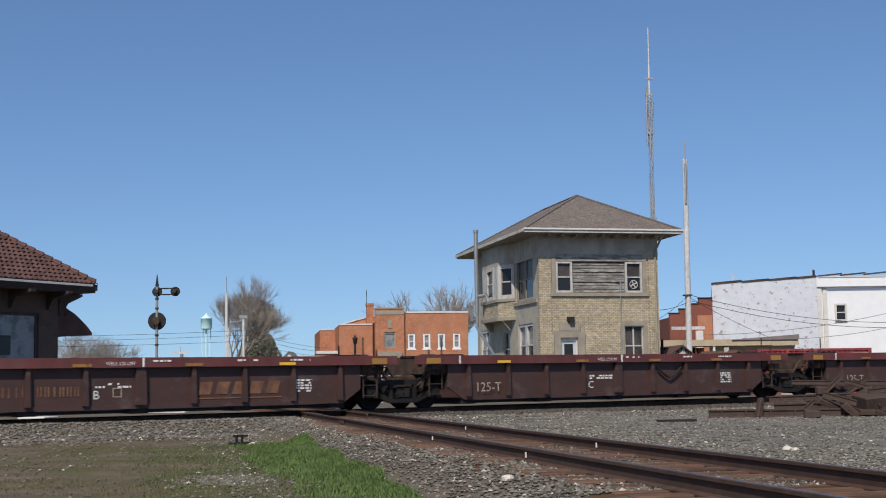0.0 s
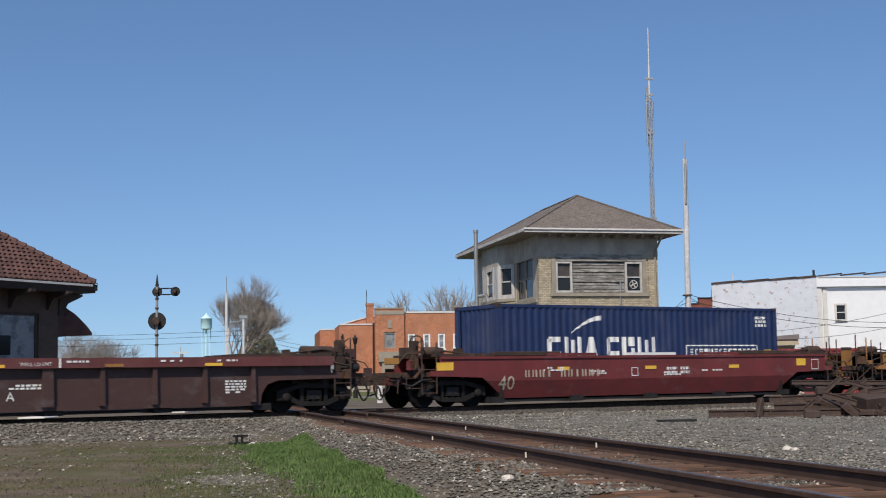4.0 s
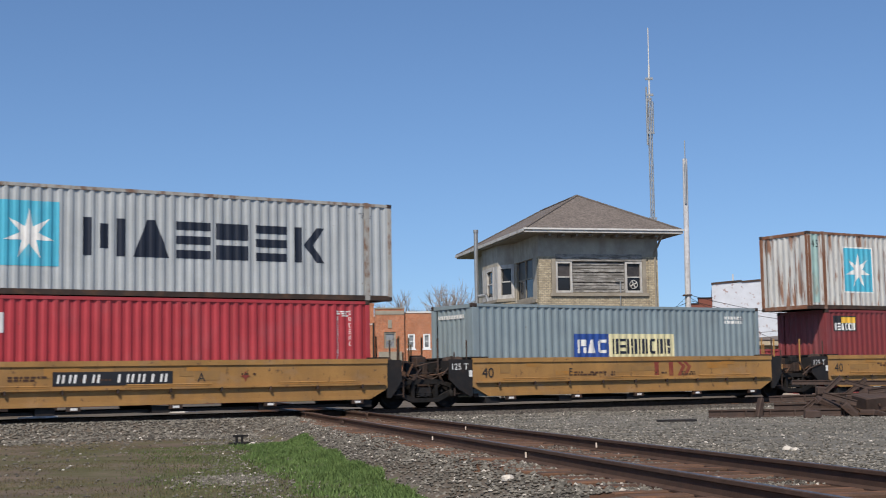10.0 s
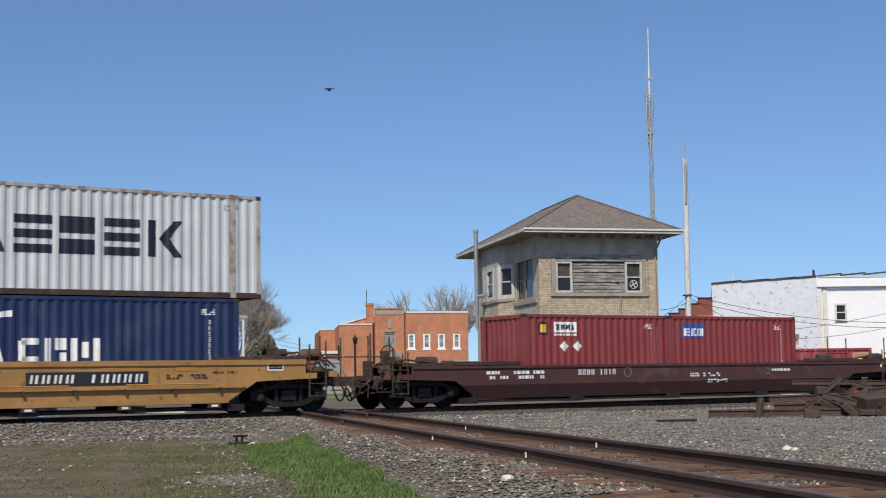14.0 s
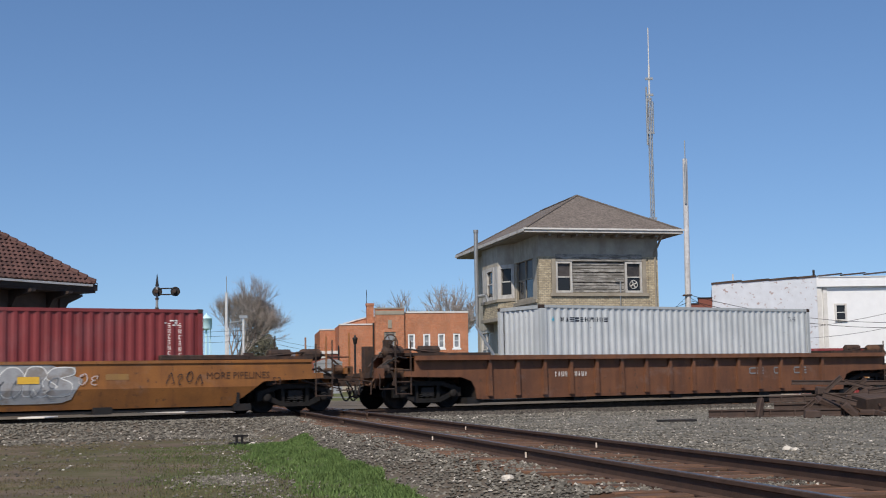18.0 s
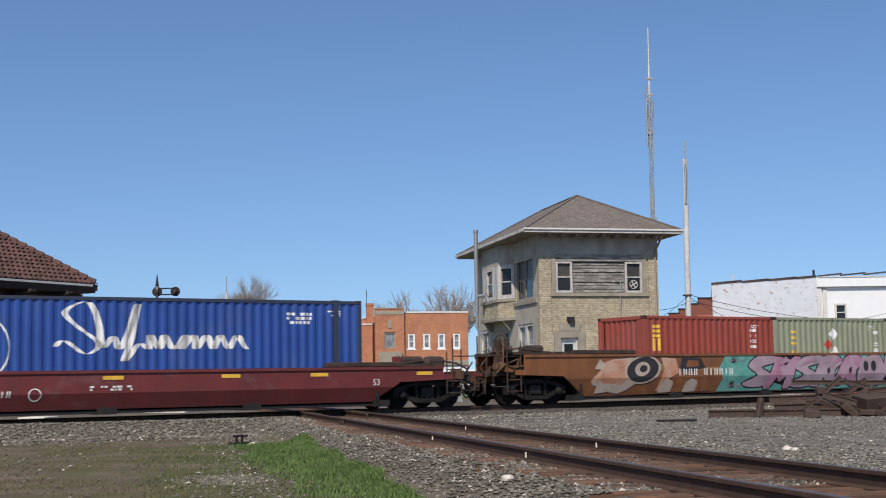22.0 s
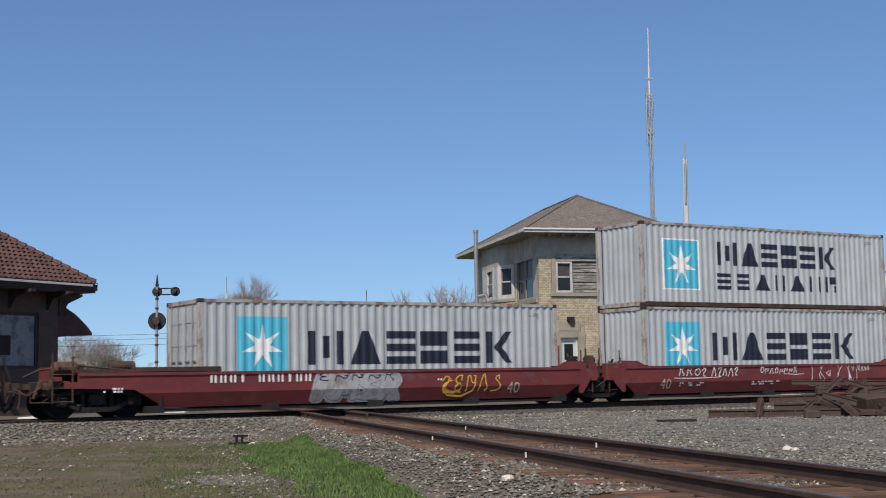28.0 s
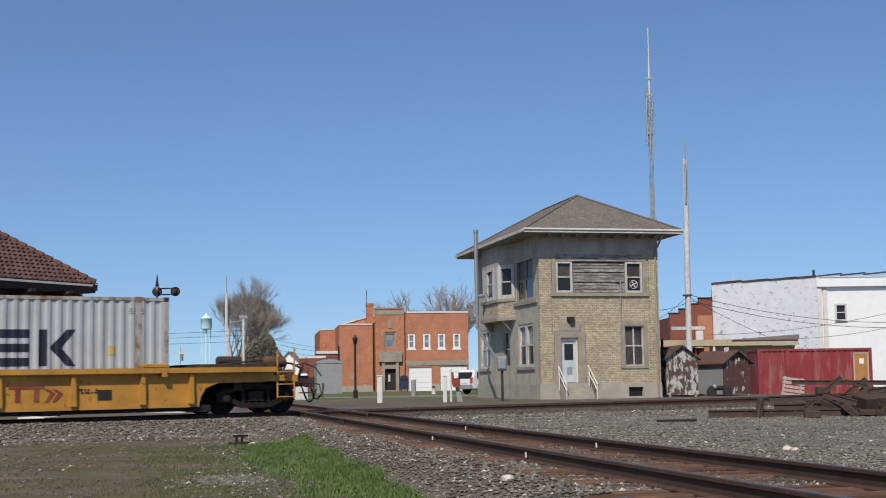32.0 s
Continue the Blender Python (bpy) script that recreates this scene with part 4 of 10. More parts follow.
# dark sheet standing for the unlit room behind the bay windows
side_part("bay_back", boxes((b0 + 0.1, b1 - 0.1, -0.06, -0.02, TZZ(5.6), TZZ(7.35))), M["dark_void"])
for v in (5.0, 8.6):
    bm = bmesh.new()
    slab(bm, [(0.0, TZZ(4.0)), (-0.12, TZZ(4.0)), (-0.52, TZZ(4.48)), (0.0, TZZ(4.48))], 0, SV(v) - 0.12, SV(v) + 0.12)
    side_part("bay_bracket", bm, M["stone_trim"])
# roof
oh = 0.95
E0, E1 = TZZ(8.42), TZZ(8.60)
apex = TZZ(10.78)
bm = bmesh.new()
ev = [(-oh, -oh), (TW + oh, -oh), (TW + oh, TL + oh), (-oh, TL + oh)]
vs = [bm.verts.new((x, y, E1)) for x, y in ev]
h_ = TW / 2
ra, rb = bm.verts.new((TW / 2, h_, apex)), bm.verts.new((TW / 2, TL - h_, apex))
for f in ((vs[0], vs[1], ra), (vs[1], vs[2], rb, ra), (vs[2], vs[3], rb), (vs[3], vs[0], ra, rb), (vs[3], vs[2], vs[1], vs[0])):
    bm.faces.new(f)
roof = part("roof", bm, M["shingle"], tower, "grey brown shingled hip roof")
for a, b in (((-oh, -oh, E1), (TW / 2, h_, apex)), ((TW + oh, -oh, E1), (TW / 2, h_, apex)), ((TW / 2, h_, apex), (TW / 2, TL - h_, apex)), ((-oh, TL + oh, E1), (TW / 2, TL - h_, apex))):
    part("ridge_cap", rods((a, b, 0.07)), M["shingle"], roof)
part("soffit", boxes((-oh + 0.02, TW + oh - 0.02, -oh + 0.02, TL + oh - 0.02, E0 - 0.02, E0 + 0.06)), M["frieze"], tower)
part("gutter", boxes((-oh - 0.06, TW + oh + 0.06, -oh - 0.10, -oh - 0.0, E0 + 0.13, E1 + 0.03)), M["white_paint"], roof, "white metal gutter")
part("fascia_board", boxes((-oh - 0.03, TW + oh + 0.03, -oh - 0.04, -oh + 0.02, E0 + 0.0, E0 + 0.128)), M["weather_frame"], roof)
part("gutter", boxes((-oh - 0.08, -oh + 0.02, -oh + 0.02, TL + oh, E0 + 0.04, E1 + 0.01)), M["weather_frame"], roof)
for i in range(9):
    part("eave_bracket", boxes((0.3 + i * 0.68, 0.42 + i * 0.68, -oh + 0.15, -0.02, E0 - 0.16, E0 - 0.02)), M["frieze"], tower)
# flue pipe on the track side
part("flue_pipe", rods(((-1.12, 7.7, TZZ(5.0)), (-1.12, 7.7, TZZ(9.34)), 0.115), ((-1.12, 7.7, TZZ(9.34)), (-1.12, 7.7, TZZ(9.5)), 0.14), ((-1.12, 7.7, TZZ(4.2)), (-1.12, 7.7, TZZ(5.0)), 0.08), n=10), M["galv"], tower, "galvanised flue pipe")
part("flue_elbow", rods(((-1.05, 7.65, TZZ(5.9)), (-0.7, 7.3, TZZ(5.95)), 0.1), ((-0.7, 7.3, TZZ(5.95)), (-0.62, 7.25, TZZ(5.6)), 0.09), n=8), M["galv"], tower, "galvanised elbow")
# guy conduit that slants down to the relay mast
relay = thing("relay_mast", Matrix.Translation((2.62, 61.5, 0.45)), "grey relay box on a thin rusty mast", "signal mast")
part("mast", rods(((0, 0, 0), (0, 0, 1.5), 0.06), n=8), M["dirty_steel"], relay)
bm = bmesh.new()
bevbox(bm, -0.24, 0.24, -0.2, 0.2, 1.4, 2.05, 0.06)
box(bm, -0.14, 0.14, -0.25, -0.2, 1.5, 1.9)
part("box", bm, M["galv"], relay)
part("slanting_conduit", rods(((-0.1, 0.1, 1.7), (-0.9, 10.2, 3.85), 0.07)), M["galv"], relay)

# ---- brick depot with a clay tile roof ----
DA = 58.0
depot_c = Vector((-13.3, 46.2, 0.12))
depot = thing("depot", Matrix.Translation(depot_c) @ pose(0, 0, 0, 0, 0, DA), "dark brick railway depot with a brown clay tile hip roof", "building")
# local x runs away along the front, local -y faces the camera side
bm = bmesh.new()
wall_with_holes(bm, -16.0, 0.0, 0.0, 4.9, 0.0, 0.35, [(-3.45, -0.85, 1.9, 3.78), (-9.0, -6.4, 1.9, 3.78)])
part("front_wall", bm, M["depot_brick"], depot)
part("end_wall", boxes((-0.35, 0.0, 0.35, 8.0, 0.0, 4.9), (-16.0, -15.65, 0.35, 8.0, 0.0, 4.9), (-15.65, -0.35, 7.65, 8.0, 0.0, 4.9)), M["depot_brick"], depot)
for xa in (-3.45, -9.0):
    w = part("window", boxes((xa, xa + 0.1, 0.05, 0.2, 1.9, 3.78), (xa + 2.5, xa + 2.6, 0.05, 0.2, 1.9, 3.78), (xa + 0.1, xa + 2.5, 0.05, 0.2, 3.68, 3.78), (xa + 0.1, xa + 2.5, 0.05, 0.2, 1.9, 2.0)), M["soffit"], depot)
    part("pane", boxes((xa + 0.1, xa + 2.5, 0.10, 0.12, 2.0, 3.68)), M["pale_pane"], w, "dusty plastic sheet over the window, lightened for reflected sky")
    part("pane", boxes((xa + 0.55, xa + 1.5, 0.092, 0.098, 2.35, 3.0)), M["glass"], w)
oh2, ez = 0.92, 4.78
part("soffit", boxes((-16.0 - oh2, oh2 - 0.05, -oh2 + 0.05, 8.0 + oh2, ez - 0.28, ez - 0.16)), M["soffit"], depot)
part("fascia", boxes((-16.0 - oh2, oh2, -oh2, -oh2 + 0.09, ez - 0.2, ez)), M["soffit"], depot)
part("gutter", boxes((-10.0, oh2 - 0.3, -oh2 - 0.1, -oh2 - 0.002, ez - 0.07, ez + 0.0)), M["white_paint"], depot, "pale metal gutter")
for i in range(7):
    bm = bmesh.new()
    slab(bm, [(0.0, 3.9), (-0.12, 3.9), (-0.35, 4.25), (-1.1, 4.42), (-1.1, 4.5), (0.0, 4.5)], 0, -0.55 - i * 1.6, -0.37 - i * 1.6)
    part("bracket", bm, M["soffit"], depot)
bm = bmesh.new()
slab(bm, [(0.0, 3.7), (0.12, 3.75), (0.4, 4.15), (1.05, 4.42), (1.05, 4.5), (0.0, 4.5)], 1, -0.05, 0.14)
part("bracket", bm, M["soffit"], depot)
tanp = 0.742
bm = bmesh.new()
hw_ = (8.0 + 2 * oh2) / 2
zr = ez + hw_ * tanp
c_ = [(-16 - oh2, -oh2), (oh2, -oh2), (oh2, 8 + oh2), (-16 - oh2, 8 + oh2)]
vs = [bm.verts.new((x, y, ez - 0.02)) for x, y in c_]
ra, rb = bm.verts.new((oh2 - hw_, 4.0, zr)), bm.verts.new((-16 - oh2 + hw_, 4.0, zr))
for f in ((vs[0], vs[1], ra, rb), (vs[1], vs[2], ra), (vs[2], vs[3], rb, ra), (vs[3], vs[0], rb), (vs[3], vs[2], vs[1], vs[0])):
    bm.faces.new(f)
droof = part("roof", bm, M["tile"], depot, "brown clay tile hip roof")
bm = bmesh.new()
n_ = 5
rows_ = []
for yy, zz in ((0.0, 0.0), (0.29, 0.0)):
    rows_.append([bm.verts.new((-0.105 + 0.21 * i / n_, yy, 0.02 + 0.045 * math.sin(math.pi * i / n_) + (0.03 if yy == 0 else 0.0))) for i in range(n_ + 1)])
for i in range(n_):
    bm.faces.new((rows_[0][i], rows_[0][i + 1], rows_[1][i + 1], rows_[1][i]))
lip = [bm.verts.new((v.co.x, 0.0, v.co.z - 0.04)) for v in rows_[0]]
for i in range(n_):
    bm.faces.new((lip[i], lip[i + 1], rows_[0][i + 1], rows_[0][i]))
tile_me = mesh_of("tile", bm, M["tile"])
sl = math.degrees(math.atan(tanp))
_rt = random.Random(4)
for j in range(16):
    up_ = 0.25 * j
    y = -oh2 + up_ * math.cos(radians(sl))
    z = ez + up_ * math.sin(radians(sl))
    xmax = oh2 - (y + oh2) - 0.12
    k = 0
    while True:
        x = xmax - k * 0.215 - (0.107 if j % 2 else 0)
        if x < -3.6:
            break
        o = part("tile", tile_me, None, droof)
        o.matrix_basis = Matrix.Translation((x, y, z)) @ pose(0, 0, 0, sl, 0, _rt.uniform(-1.5, 1.5))
        k += 1
bm = bmesh.new()
lathe(bm, (0, 0, 0), (1, 0, 0), [(0.0, 0.13), (0.04, 0.145), (0.36, 0.105)], 10)
cap_me = mesh_of("hip_tile", bm, M["tile"])
hip_dir = Vector((-1, 1, tanp)).normalized()
for i in range(18):
    p = Vector((oh2, -oh2, ez + 0.02)) + hip_dir * (0.1 + i * 0.33)
    o = part("hip_tile", cap_me, None, droof)
    o.matrix_basis = Matrix.Translation(p) @ hip_dir.to_track_quat("X", "Z").to_matrix().to_4x4()
# lower tiled canopy beyond the corner
can = part("canopy", boxes((0.02, 2.2, 1.0, 6.0, 3.14, 3.2), (0.02, 0.3, 0.95, 6.1, 2.4, 4.2)), M["soffit"], depot, "dark lower canopy with rough tile edge")
bm = bmesh.new()
prof = [(0.0, 4.4), (0.5, 4.33), (1.0, 4.15), (1.6, 3.86), (2.1, 3.5), (2.42, 3.2), (2.38, 3.12), (1.4, 3.12), (0.7, 3.0), (0.25, 2.7), (0.0, 2.3)]
slab(bm, prof, 1, 0.9, 6.2)
part("canopy_roof", bm, M["tile"], can)
for i in range(5):
    o = part("tile", tile_me, None, can)
    o.matrix_basis = Matrix.Translation((0.15 + i * 0.3, 0.95, 4.36 - 0.10 * i - 0.012 * i * i)) @ pose(0, 0, 0, 10, 15 + 6 * i, 90 + 12 * i)

# ---- signal with two discs ----
sig = thing("railway_signal", Matrix.Translation((-15.0, 70.0, 0.47)), "dark two head railway signal with round backings on a mast", "railway signal")
part("mast", rods(((0, 0, 0), (0, 0, 6.1), 0.07), n=10), M["grey_paint"], sig, "grey painted steel mast")
for z_ in (1.2, 2.1, 3.0, 3.5, 4.9, 5.4):
    part("collar", rods(((0, 0, z_), (0, 0, z_ + 0.09), 0.10), n=10), M["dirty_steel"], sig)
bm = bmesh.new()
rod(bm, (0, 0, 6.1), (0, 0, 6.75), 0.10, 0.012, 8)
part("finial", bm, M["black_steel"], sig)
part("arm", rods(((0.05, -0.02, 5.98), (0.95, -0.02, 5.98), 0.035), ((0.05, -0.02, 5.66), (0.95, -0.02, 5.66), 0.035)), M["black_steel"], sig)
for nm, x, z, R in (("upper_head", 0.95, 5.82, 0.25), ("upper_back", 0.0, 5.82, 0.26), ("lower_head", 0.0, 4.28, 0.47)):
    bm = bmesh.new()
    lathe(bm, (x, 0.05, z), (0, -1, 0), [(0, R), (0.04, R), (0.06, R * 0.96)], 24)
    h = part(nm, bm, M["black_steel"], sig)
    bm = bmesh.new()
    lathe(bm, (x, -0.02, z), (0, -1, 0), [(0, R * 0.4), (0.25, R * 0.42), (0.26, R * 0.3)], 16)
    part("lens_hood", bm, M["dirty_steel"], h)
part("base", boxes((-0.35, 0.35, -0.3, 0.3, -0.2, 0.25)), M["concrete"], sig)

# ---- far brick hall with garage doors ----
hall = thing("town_hall", Matrix.Translation((-7.15, 139.0, 0.3)) @ pose(0, 0, 0, 0, 0, 8), "orange brick two storey hall with white garage doors", "building")
W2 = 9.75
gd = [(3.45, 5.85, 0.0, 2.65), (6.75, 9.55, 0.0, 2.75)]
wn = [(3.40, 4.15, 4.55, 6.1), (5.0, 5.75, 4.55, 6.1), (6.55, 7.3, 4.55, 6.1), (8.15, 8.9, 4.55, 6.1)]
bm = bmesh.new()
wall_with_holes(bm, 3.0, W2, 0.0, 8.25, 0.0, 0.4, gd + wn)
part("front_wall", bm, M["orange_brick"], hall)
bm = bmesh.new()
wall_with_holes(bm, 0.0, 3.0, 0.0, 8.7, -0.35, 0.4, [(0.95, 2.05, 0.3, 2.45), (0.9, 2.1, 4.6, 6.3)])
part("entrance_wall", bm, M["orange_brick"], hall)
part("side_wall", boxes((0.0, 0.4, 0.4, 21.5, 0.0, 7.35)), M["orange_brick"], hall)
part("rear_wall", boxes((0.4, W2, 21.1, 21.5, 0.0, 7.35), (W2 - 0.4, W2, 0.4, 21.1, 0.0, 7.35)), M["orange_brick"], hall)
part("side_block", boxes((-3.67, 0.0, 1.0, 21.0, 0.0, 7.1)), M["orange_brick"], hall)
part("rear_wing", boxes((-5.35, -3.67, 7.8, 21.0, 0.0, 6.85)), M["orange_brick"], hall)
part("low_wing", boxes((-6.0, -3.67, 1.2, 7.8, 0.0, 4.15)), M["brown_brick"], hall)
part("downspout", rods(((-0.1, 0.93, 0.3), (-0.1, 0.93, 7.3), 0.09), ((-3.75, 0.9, 2.5), (-3.75, 0.9, 5.0), 0.08)), M["black_steel"], hall)
part("wall_vent", boxes((-2.65, -2.2, 0.97, 1.0, 1.5, 1.95), (-1.2, -0.8, 0.97, 1.0, 0.6, 0.95)), M["stone_trim"], hall)
part("flat_roof", boxes((0.4, W2 - 0.4, 0.4, 21.1, 6.9, 7.1)), M["far_roof"], hall)
part("coping", boxes((3.0, W2 + 0.05, -0.06, 0.46, 8.25, 8.42), (-3.72, -0.06, 0.94, 1.4, 7.1, 7.24), (-5.42, -3.72, 7.74, 8.2, 6.85, 7.0), (-6.1, -3.7, 1.1, 1.5, 4.15, 4.45)), M["white_paint"], hall)
part("coping", boxes((-0.06, 3.06, -0.42, 0.46, 8.7, 8.82), (0.0, 3.0, -0.40, -0.36, 8.1, 8.5)), M["stone_trim"], hall)
for i, (xa, xb, za, zb_) in enumerate(gd):
    g = part("garage_door", boxes((xa, xb, 0.12, 0.18, za, zb_)), M["white_siding"], hall, "white sectional garage door")
    for j in range(1, 5):
        part("door_joint", boxes((xa, xb, 0.105, 0.12, j * 0.53, j * 0.53 + 0.03)), M["white_paint"], g)
for xa, xb, za, zb_ in wn:
    window_unit(hall, xa, xb, za, zb_, 0.06, M["white_siding"], M["pale_pane"], 2, 1, 0.15, 0.17, M["white_siding"])
window_unit(hall, 0.9, 2.1, 4.6, 6.3, -0.25, M["stone_trim"], M["pale_pane"], 2, 1, 0.15, 0.16)
part("lintel_band", boxes((3.0, W2, -0.05, 0.0, 2.8, 3.3)), M["stone_trim"], hall)
part("entrance_surround", boxes((0.62, 0.93, -0.6, -0.36, 0.0, 3.2), (2.07, 2.38, -0.6, -0.36, 0.0, 3.2), (0.62, 2.38, -0.55, -0.36, 2.5, 2.9), (0.3, 2.7, -0.7, -0.36, 3.2, 4.25)), M["stone_trim"], hall)
d = part("entrance_door", boxes((0.97, 2.03, -0.2, -0.14, 0.3, 2.45)), M["dark_void"], hall, "dark entrance door")
part("door_pane", boxes((1.3, 1.5, -0.215, -0.2, 1.2, 1.9)), M["white_paint"], d)
part("plaque", boxes((1.3, 1.7, -0.42, -0.36, 6.7, 7.55)), M["stone_trim"], hall)
ch = part("chimney", boxes((-0.72, 0.0, 1.6, 2.4, 7.0, 9.4)), M["orange_brick"], hall)
part("chimney_cap", boxes((-0.79, 0.07, 1.53, 2.47, 9.15, 9.4)), M["orange_brick"], ch)
part("chimney_rod", rods(((-0.72, 1.6, 9.0), (-0.72, 1.6, 10.8), 0.03)), M["black_steel"], ch)
bm = bmesh.new()
slab(bm, [(-2.6, 7.0), (3.0, 7.0)] + [(3.0 - 5.6 * i / 10, 7.6 + 1.05 * math.cos(0.5 * math.pi * i / 10)) for i in range(0, 11)], 1, 11.0, 20.9)
ar = part("arched_roof", bm, M["orange_brick"], hall)
bm = bmesh.new()
for i in range(10):
    a0_, a1_ = [(3.0 - 5.6 * j / 10, 7.6 + 1.05 * math.cos(0.5 * math.pi * j / 10)) for j in (i, i + 1)]
    slab(bm, [a1_, a0_, (a0_[0], a0_[1] + 0.14), (a1_[0], a1_[1] + 0.14)], 1, 10.9, 11.2)
part("roof_edge", bm, M["white_paint"], ar)
part("foundation", boxes((-3.7, -0.15, 0.94, 1.0, -0.4, 0.8), (2.95, 3.44, -0.05, 0.0, -0.4, 0.9), (5.86, 6.74, -0.05, 0.0, -0.4, 0.9)), M["concrete"], hall)
grey_annex = thing("grey_annex", Matrix.Translation((-11.6, 122.0, 0.3)) @ pose(0, 0, 0, 0, 0, 8), "low grey block annex with a curved roof edge", "building")
part("wall", boxes((0.0, 2.3, 0.0, 6.0, 0.0, 2.9)), M["grey_paint"], grey_annex)
bm = bmesh.new()
slab(bm, [(-0.05, 2.9), (2.35, 2.9), (2.35, 3.02), (1.85, 3.22), (1.15, 3.3), (0.45, 3.22), (-0.05, 3.02)], 1, -0.05, 6.05)
part("roof", bm, M["grey_paint"], grey_annex)
mid = thing("low_storefront", Matrix.Translation((-14.5, 134.0, 0.3)), "low red fronted building with a white roof edge", "building")
part("wall", boxes((0.0, 2.6, 0, 5, 0, 3.6)), M["brown_brick"], mid)
part("coping", boxes((-0.05, 2.65, -0.05, 0.4, 3.6, 3.85)), M["white_paint"], mid)

# pale slabs beyond the main track, added as the sunlit ground below the wagons
for x0_, x1_, y0_, y1_ in ((-11.4, -8.75, 45.4, 49.2), (-12.5, -11.7, 39.4, 40.8)):
    bm = bmesh.new()
    bevbox(bm, x0_, x1_, y0_, y1_, 0.40, 0.52, 0.02)
    single("paving_slab", bm, M["white_paint"], Matrix.Identity(4), "pale slab standing in for sunlit ground beyond the track", "slab", "pale slabs")
# street furniture beside the crossing
lamp = thing("street_lamp", Matrix.Translation((-5.45, 82.0, 0.45)), "black cast street lamp with a small lantern", "street lamp")
part("post", rods(((0, 0, 0), (0, 0, 0.5), 0.14), ((0, 0, 0.5), (0, 0, 3.3), 0.07), n=10), M["black_steel"], lamp)
bm = bmesh.new()
lathe(bm, (0, 0, 3.3), (0, 0, 1), [(0, 0.08), (0.06, 0.12), (0.3, 0.16), (0.36, 0.18), (0.42, 0.08), (0.55, 0.03)], 12)
part("lantern", bm, M["black_steel"], lamp, smooth=True)
for x, y, h, w in ((-2.9, 60.0, 1.25, 0.12), (0.0, 60.0, 1.2, 0.09)):
    p = thing("marker_post", Matrix.Translation((x, y, 0.42)), "white painted marker post beside the track", "post", "marker posts")
    bm = bmesh.new()
    bevbox(bm, -w, w, -w, w, -0.1, h, 0.02)
    part("post", bm, M["white_paint"], p)
    part("cap", boxes((-w - 0.02, w + 0.02, -w - 0.02, w + 0.02, h, h + 0.05)), M["white_paint"], p)
hyd = thing("hydrant", Matrix.Translation((-2.05, 88.0, 0.45)), "grey and red roadside valve post", "hydrant")
part("body", rods(((0, 0, 0), (0, 0, 1.1), 0.16), n=10), M["grey_paint"], hyd)
mbx = thing("mail_box", Matrix.Translation((-3.95, 130.5, 0.35)), "dark blue mail box on short legs by the entrance", "mail box")
bm = bmesh.new()
slab(bm, [(-0.42, 0.35), (0.42, 0.35), (0.42, 1.35), (0.34, 1.6), (0.15, 1.72), (-0.15, 1.72), (-0.34, 1.6), (-0.42, 1.35)], 1, -0.35, 0.35)
part("body", bm, M["mail_blue"], mbx)
for x_ in (-0.34, 0.26):
    for y_ in (-0.3, 0.22):
        part("leg", boxes((x_, x_ + 0.08, y_, y_ + 0.08, -0.1, 0.35)), M["black_steel"], mbx)
part("chute", boxes((-0.3, 0.3, -0.38, -0.35, 1.22, 1.42)), M["black_steel"], mbx)
valve = thing("hydrant", Matrix.Translation((-0.85, 102.0, 0.45)), "small white fire hydrant with a dark cap", "hydrant")
bm = bmesh.new()
lathe(bm, (0, 0, 0), (0, 0, 1), [(0, 0.2), (0.05, 0.2), (0.08, 0.14), (0.4, 0.14), (0.46, 0.18), (0.5, 0.1)], 12)
part("barrel", bm, M["white_paint"], valve)
bm = bmesh.new()
lathe(bm, (0, 0, 0.5), (0, 0, 1), [(0, 0.13), (0.08, 0.11), (0.14, 0.03)], 10)
part("cap", bm, M["black_steel"], valve)
flag = thing("crossing_sign", Matrix.Translation((0.28, 62.0, 0.42)), "faded red sign plates on a white post", "sign")
part("post", rods(((0, 0, 0), (0, 0, 1.55), 0.05), n=8), M["white_paint"], flag)
bm = bmesh.new()
slab(bm, [(0.02, 1.42), (0.12, 1.4), (0.16, 1.12), (0.42, 1.08), (0.44, 0.72), (0.1, 0.70), (0.02, 0.95)], 1, -0.08, -0.04)
part("plate", bm, M["ghost_red"], flag, "faded red sign plate")
bm = bmesh.new()
slab(bm, [(0.2, 0.7), (0.38, 0.7), (0.58, -0.1), (0.3, -0.1)], 1, 0.1, 0.5)
part("pedestal", bm, M["grey_paint"], flag)
wbox = thing("signal_cabinet", Matrix.Translation((-8.1, 75.0, 0.45)) @ pose(0, 0, 0, 0, 0, 8), "white trackside equipment cabinet", "cabinet")
bm = bmesh.new()
bevbox(bm, -0.45, 0.45, -0.3, 0.3, 0, 1.5, 0.06)
part("body", bm, M["white_siding"], wbox)
part("door", boxes((-0.36, 0.36, -0.32, -0.3, 0.1, 1.4)), M["white_paint"], wbox)

# parked white sport utility car, seen from behind
suv = thing("parked_car", Matrix.Translation((1.45, 98.0, 0.47)) @ pose(0, 0, 0, 0, 0, -52), "parked white sport utility car beside the tower", "car")
bm = bmesh.new()
slab(bm, [(0.0, 0.35), (4.5, 0.35), (4.55, 0.95), (3.4, 1.1), (2.75, 1.72), (0.25, 1.76), (-0.02, 1.1), (-0.05, 0.5)], 0, -0.92, 0.92)
bmesh.ops.bevel(bm, geom=bm.edges[:], offset=0.06, segments=2, affect="EDGES")
part("body", bm, M["car_white"], suv)
part("rear_window", boxes((-0.72, 0.72, -0.02, 0.12, 1.12, 1.58)), M["glass"], suv)
